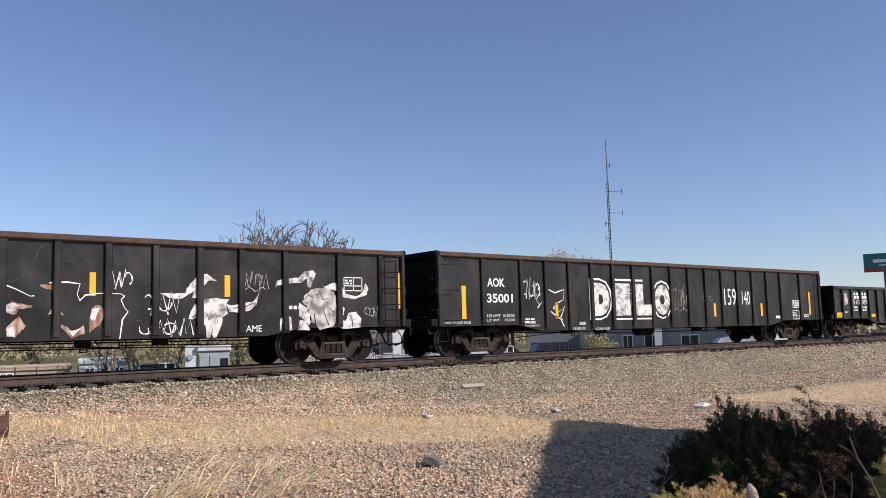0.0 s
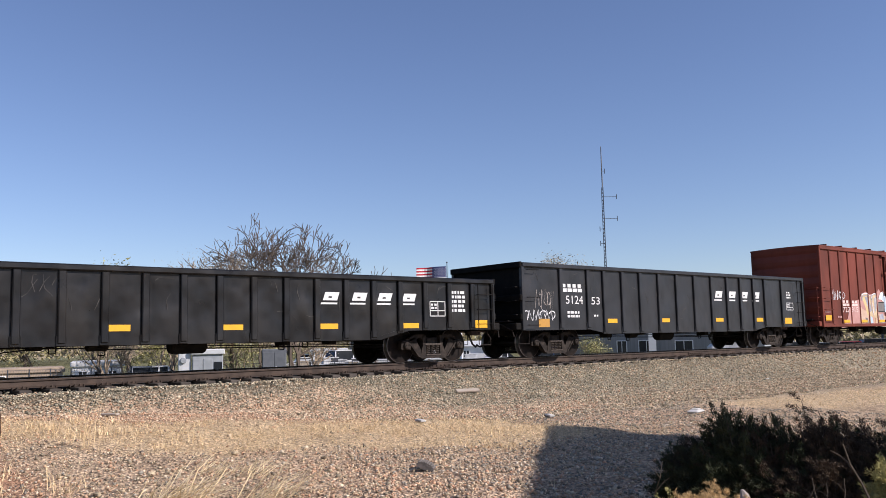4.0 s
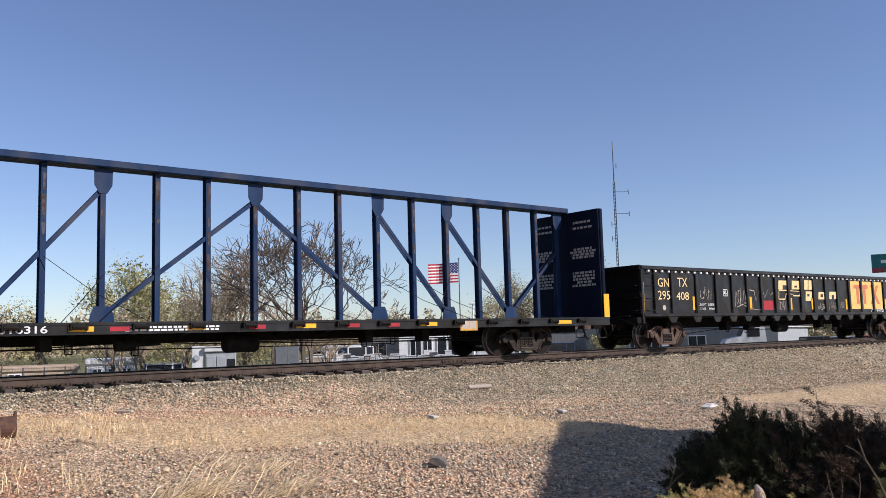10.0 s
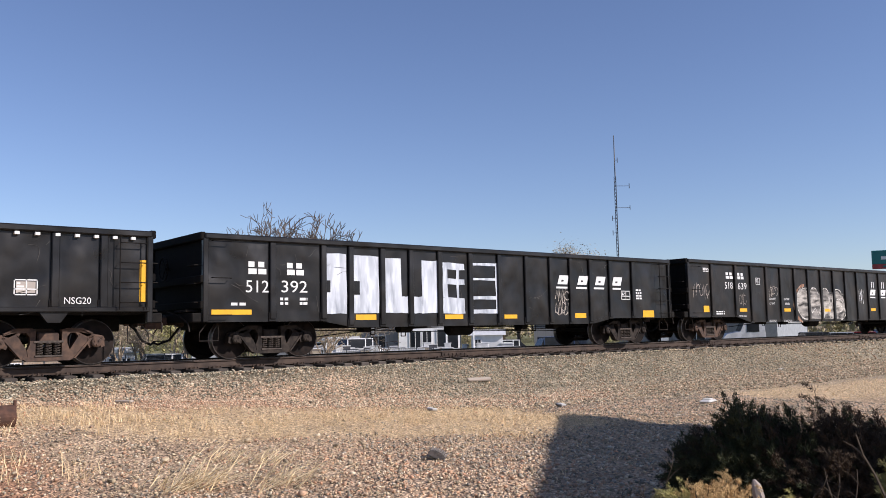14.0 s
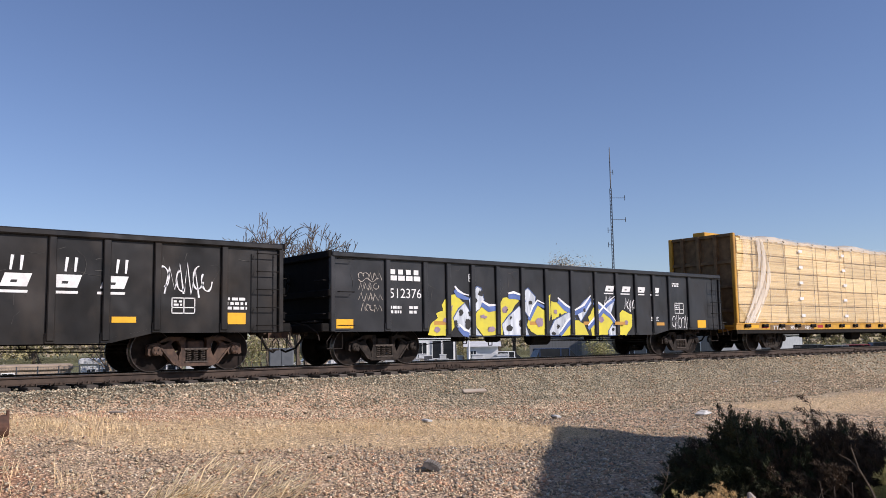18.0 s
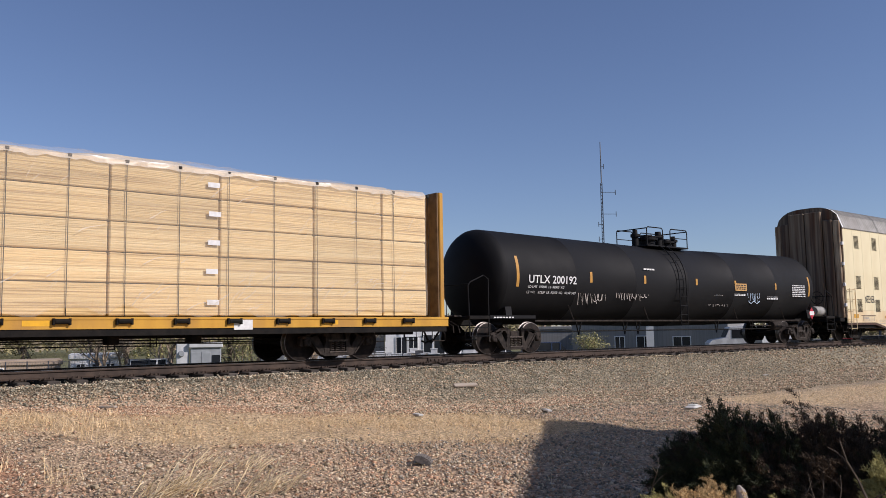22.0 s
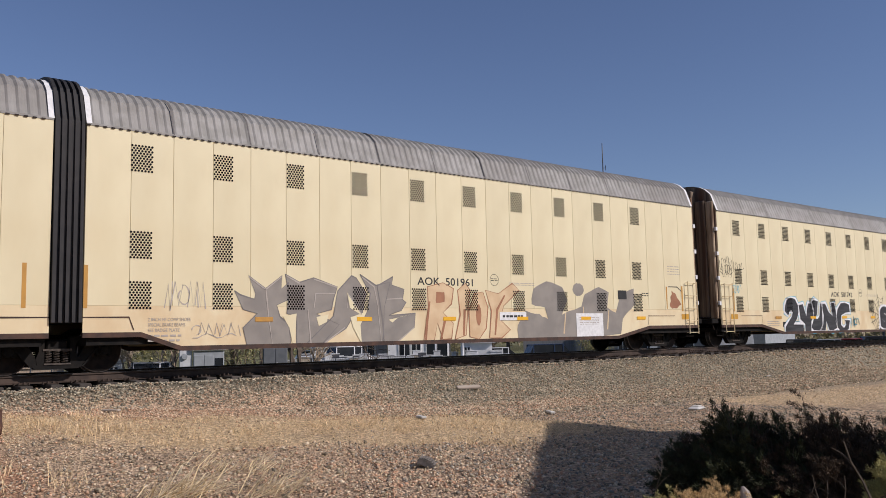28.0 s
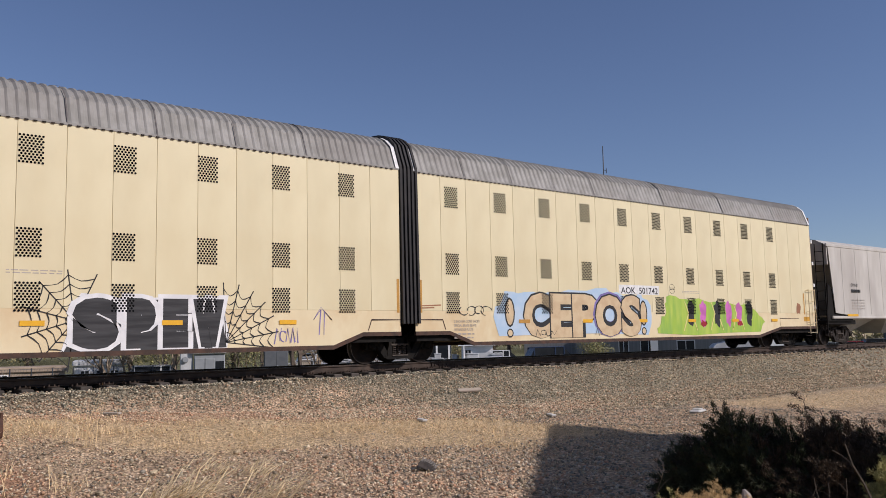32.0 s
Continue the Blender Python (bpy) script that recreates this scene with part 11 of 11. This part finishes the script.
def web(c, cx, cz, a0, a1, r, layer=3):
    """A painted spider web: spokes and sagging rings."""
    n = 6
    lines2 = [[(cx, cz), (cx + r * math.cos(a0 + (a1 - a0) * k / n), cz + r * math.sin(a0 + (a1 - a0) * k / n))] for k in range(n + 1)]
    for j in range(1, 6):
        rr = r * j / 5.6
        for k in range(n):
            p = a0 + (a1 - a0) * k / n
            q = a0 + (a1 - a0) * (k + 1) / n
            lines2.append([(cx + rr * (1 - 0.13 * math.sin(math.pi * i / 4)) * math.cos(p + (q - p) * i / 4), cz + rr * (1 - 0.13 * math.sin(math.pi * i / 4)) * math.sin(p + (q - p) * i / 4)) for i in range(5)])
    return strokes(c, lines2, 0.022, INK, layer, RHW, "painted_web", "painted black spider web")


web(O1, 12.85, 1.1, 1.15, 4.6, 1.0)
web(O1, 16.0, 0.62, -0.12, 1.62, 1.3)
scrawl(O1, 17.2, 17.75, 0.6, 0.9, GR_VIO, 95, 4, 0.03, hw=RHW)
strokes(O1, [[(18.35, 0.75), (18.4, 1.35), (18.2, 1.1), (18.4, 1.4), (18.7, 1.1), (18.5, 1.3), (18.48, 0.75)]], 0.025, GR_VIO, 2, RHW)
scrawl(O1, 0.05, 0.85, 2.72, 3.3, INK, 96, 6, 0.022, hw=RHW)
scrawl(O1, 0.2, 0.8, 2.5, 3.05, INK, 98, 5, 0.018, hw=RHW)
scrawl(O1, 0.95, 1.6, 2.78, 3.1, INK, 99, 5, 0.02, hw=RHW)
scrawl(O1, 0.8, 1.35, 1.95, 2.3, GR_TEAL, 97, 5, 0.025, hw=RHW)
# O2: pale bubble letters, green patch
blob(O2, [(2.9, 0.6), (9.7, 0.6), (9.8, 1.6), (9.3, 1.95), (8.5, 1.85), (7.5, 2.02), (6.2, 1.9), (5.0, 1.95), (4.0, 1.85), (3.2, 1.9), (2.75, 1.4)], GR_SKY, 0.6, name="graffiti_halo", wob=0.08, seed=5)
for k, (ch, a, b) in enumerate((("C", 3.95, 5.0), ("E", 5.05, 6.05), ("P", 6.0, 7.1), ("O", 7.05, 8.35), ("S", 8.3, 9.2))):
    letter(O2, ch, a - 0.04, b + 0.04, 0.56, 1.86, GR_CREAM, INK, GR_VIO if k == 3 else None, 2 + 2.2 * k, RHW)
for x in (3.35, 9.4):
    blob(O2, ring(x, 1.3, 0.2, 0.42, 12), INK, 3, name="graffiti_outline")
    blob(O2, ring(x, 1.3, 0.15, 0.36, 12), GR_CREAM, 4, name="graffiti_letter")
    blob(O2, ring(x, 0.72, 0.13, 0.13, 10), INK, 3, name="graffiti_outline")
    blob(O2, ring(x, 0.72, 0.09, 0.09, 10), GR_CREAM, 4, name="graffiti_letter")
blob(O2, [(10.1, 0.58), (16.5, 0.58), (16.8, 1.0), (16.3, 1.35), (15.6, 1.6), (14.5, 1.7), (13.5, 1.65), (12.5, 1.75), (11.4, 1.85), (10.7, 1.9), (10.6, 1.4), (10.3, 1.0)], GR_GREEN, 1, wob=0.08, seed=6, label="lime-green sprayed patch")
for k, (x, m) in enumerate(((11.9, INK), (12.6, GR_LPINK), (13.5, INK), (14.2, GR_PINK), (14.9, GR_LPINK), (15.6, INK))):
    blob(O2, [(x, 0.95), (x + 0.25, 0.8), (x + 0.4, 1.5), (x + 0.2, 1.75), (x - 0.05, 1.6)], m if m is INK else mat("magenta_spray_paint", (0.6, 0.16, 0.45), scale=3) if "magenta_spray_paint" not in bpy.data.materials else bpy.data.materials["magenta_spray_paint"], 3, wob=0.04, seed=190 + k)
    strokes(O2, [[(x - 0.3, 0.7), (x, 1.3), (x - 0.2, 1.7)], [(x + 0.5, 0.7), (x + 0.3, 1.1)]], 0.05, GR_GREEN if k % 2 else GR_PALEY, 4, RHW)
    if k % 3 == 1:
        blob(O2, ring(x + 0.2, 0.95, 0.2, 0.1, 8), GR_RED, 4, wob=0.04, seed=k)
patch(O2, 8.2, 10.3, 1.90, 2.2, WHITE, 1.3, "stencil_panel")
scrawl(O2, 1.5, 2.6, 1.2, 1.5, INK, 98, 4, 0.03, hw=RHW)
scrawl(O2, 4.4, 5.2, 0.62, 0.8, INK, 99, 4, 0.025, 7, hw=RHW)
scrawl(O2, 7.0, 7.7, 0.62, 0.82, INK, 100, 3, 0.025, 7, hw=RHW)
for x in (0.12, 0.34):
    strokes(O2, [[(x - 0.3, 1.35 + x * 0.3), (x + 0.5, 1.38 + x * 0.3)]], 0.03, GR_ORNG, 3, RHW)
blob(O2, [(19.2, 1.35), (19.5, 1.3), (19.6, 1.6), (19.35, 1.75)], GR_ORNG, 3, wob=0.04, seed=2)
word(PC, "SMNX", 2.1, 2.75, 2.5, 2.64, INK, 2)
bars(PC, 2.1, 3.0, 2.2, 2.4, 1, INK, 77, fill=0.7)
bars(PC, 2.1, 3.3, 1.5, 2.0, 4, GR_LGREY, 78, fill=0.3)
patch(PC, 1.6, 2.6, 1.2, 1.3, YELLOW, 3, **REF)


def scuffs(c, L, z0, z1, n, seed):
    """Thin scratches and rubbed places on the side sheets."""
    rnd = random.Random(seed)
    lines2 = []
    for k in range(n):
        x, z = rnd.uniform(0.5, L - 0.8), rnd.uniform(z0, z1)
        q = [(x, z)]
        a = rnd.choice((rnd.uniform(-0.4, 0.4), rnd.uniform(1.2, 1.9)))
        for i in range(rnd.randint(2, 4)):
            a += rnd.gauss(0, 0.35)
            l = rnd.uniform(0.06, 0.22)
            q.append((q[-1][0] + l * math.cos(a), min(z1, max(z0, q[-1][1] + l * math.sin(a)))))
        lines2.append(q)
    strokes(c, lines2, 0.012, SCUFF, 1, SIDE, "scratch")["kind"] = "stuff"


SCUFF = mat("rubbed_grey_scratch", (0.07, 0.066, 0.06), (0.03, 0.028, 0.026), 6, 0.7)
for c, L, z1, n, sd in ((ZC, 19.9, 2.5, 90, 1), (AC, 20.1, 2.5, 60, 2), (BC, 16.2, 2.0, 24, 3), (CC, 16.0, 2.5, 60, 4), (GC, 20.2, 2.4, 50, 5), (HC, 16.2, 2.5, 40, 6), (JC, 20.1, 2.5, 70, 7), (KC, 16.1, 2.5, 40, 8)):
    scuffs(c, L, 0.95, z1, n, sd)


# paint lies on the sheets between the ribs; tape on a rib stays there
for c in GONDOLAS + (EC,):
    for k in c.children:
        if k.name in BARE[c.name] or k.name.startswith("chord_notch"):
            continue
        xs = [v.co.x for v in k.data.vertices]
        ys = [v.co.y for v in k.data.vertices]
        if min(ys) < -SIDE - 0.05:
            continue
        if c is EC:
            k.location.y += 0.03
        elif not (k.name.startswith("reflector") and min(abs((min(xs) + max(xs)) / 2 - r) for r in RIBS[c.name]) < 0.12):
            k.location.y += 0.058


# ---- motion of the train ----
def run_at(t):
    for (a, p), (b, q) in zip(RUN, RUN[1:]):
        if t <= b:
            return p + (q - p) * (t - a) / (b - a)
    return RUN[-1][1]


def motions():
    for ob, x0 in CARS:
        walk(ob, [(t, pose(x0 - s, YT, 0)) for t, s in RUN])
    # the flag's panels swing one after another, each hung on the one before
    rows = {}
    for k3 in range(0, 97):
        t = k3 / 3
        x, y = -0.08, 0.0
        for q, k, w in FLAG_PIECES:
            a = 0.55 * math.sin(5.2 * t - 0.75 * k) * min(1.0, 0.25 + 0.12 * k)
            drop = -0.03 * k * w * (1 + 0.5 * math.sin(2.1 * t))
            rows.setdefault(q, []).append((t, pose(x, y, drop, 0, 0, math.degrees(a))))
            x, y = x - w * math.cos(a), y - w * math.sin(a)
    for q, rr in rows.items():
        walk(q, rr)
    # wheels turn while their car is in or near the view
    for w, x0, along, e in WHEELSETS:
        near = [k / 15 for k in range(0, 481) if -2.5 < x0 + along - run_at(k / 15) < 62]
        times = sorted({0.0, 32.0, *near})
        start = run_at(near[0]) if near else 0.0
        end = run_at(near[-1]) if near else 0.0
        rows = []
        for t in times:
            s = min(max(run_at(t), start), end)
            rows.append((t, pose(e, 0, R_WHEEL, 0, -math.degrees((s - start) / R_WHEEL), 0)))
        walk(w, rows)


motions()
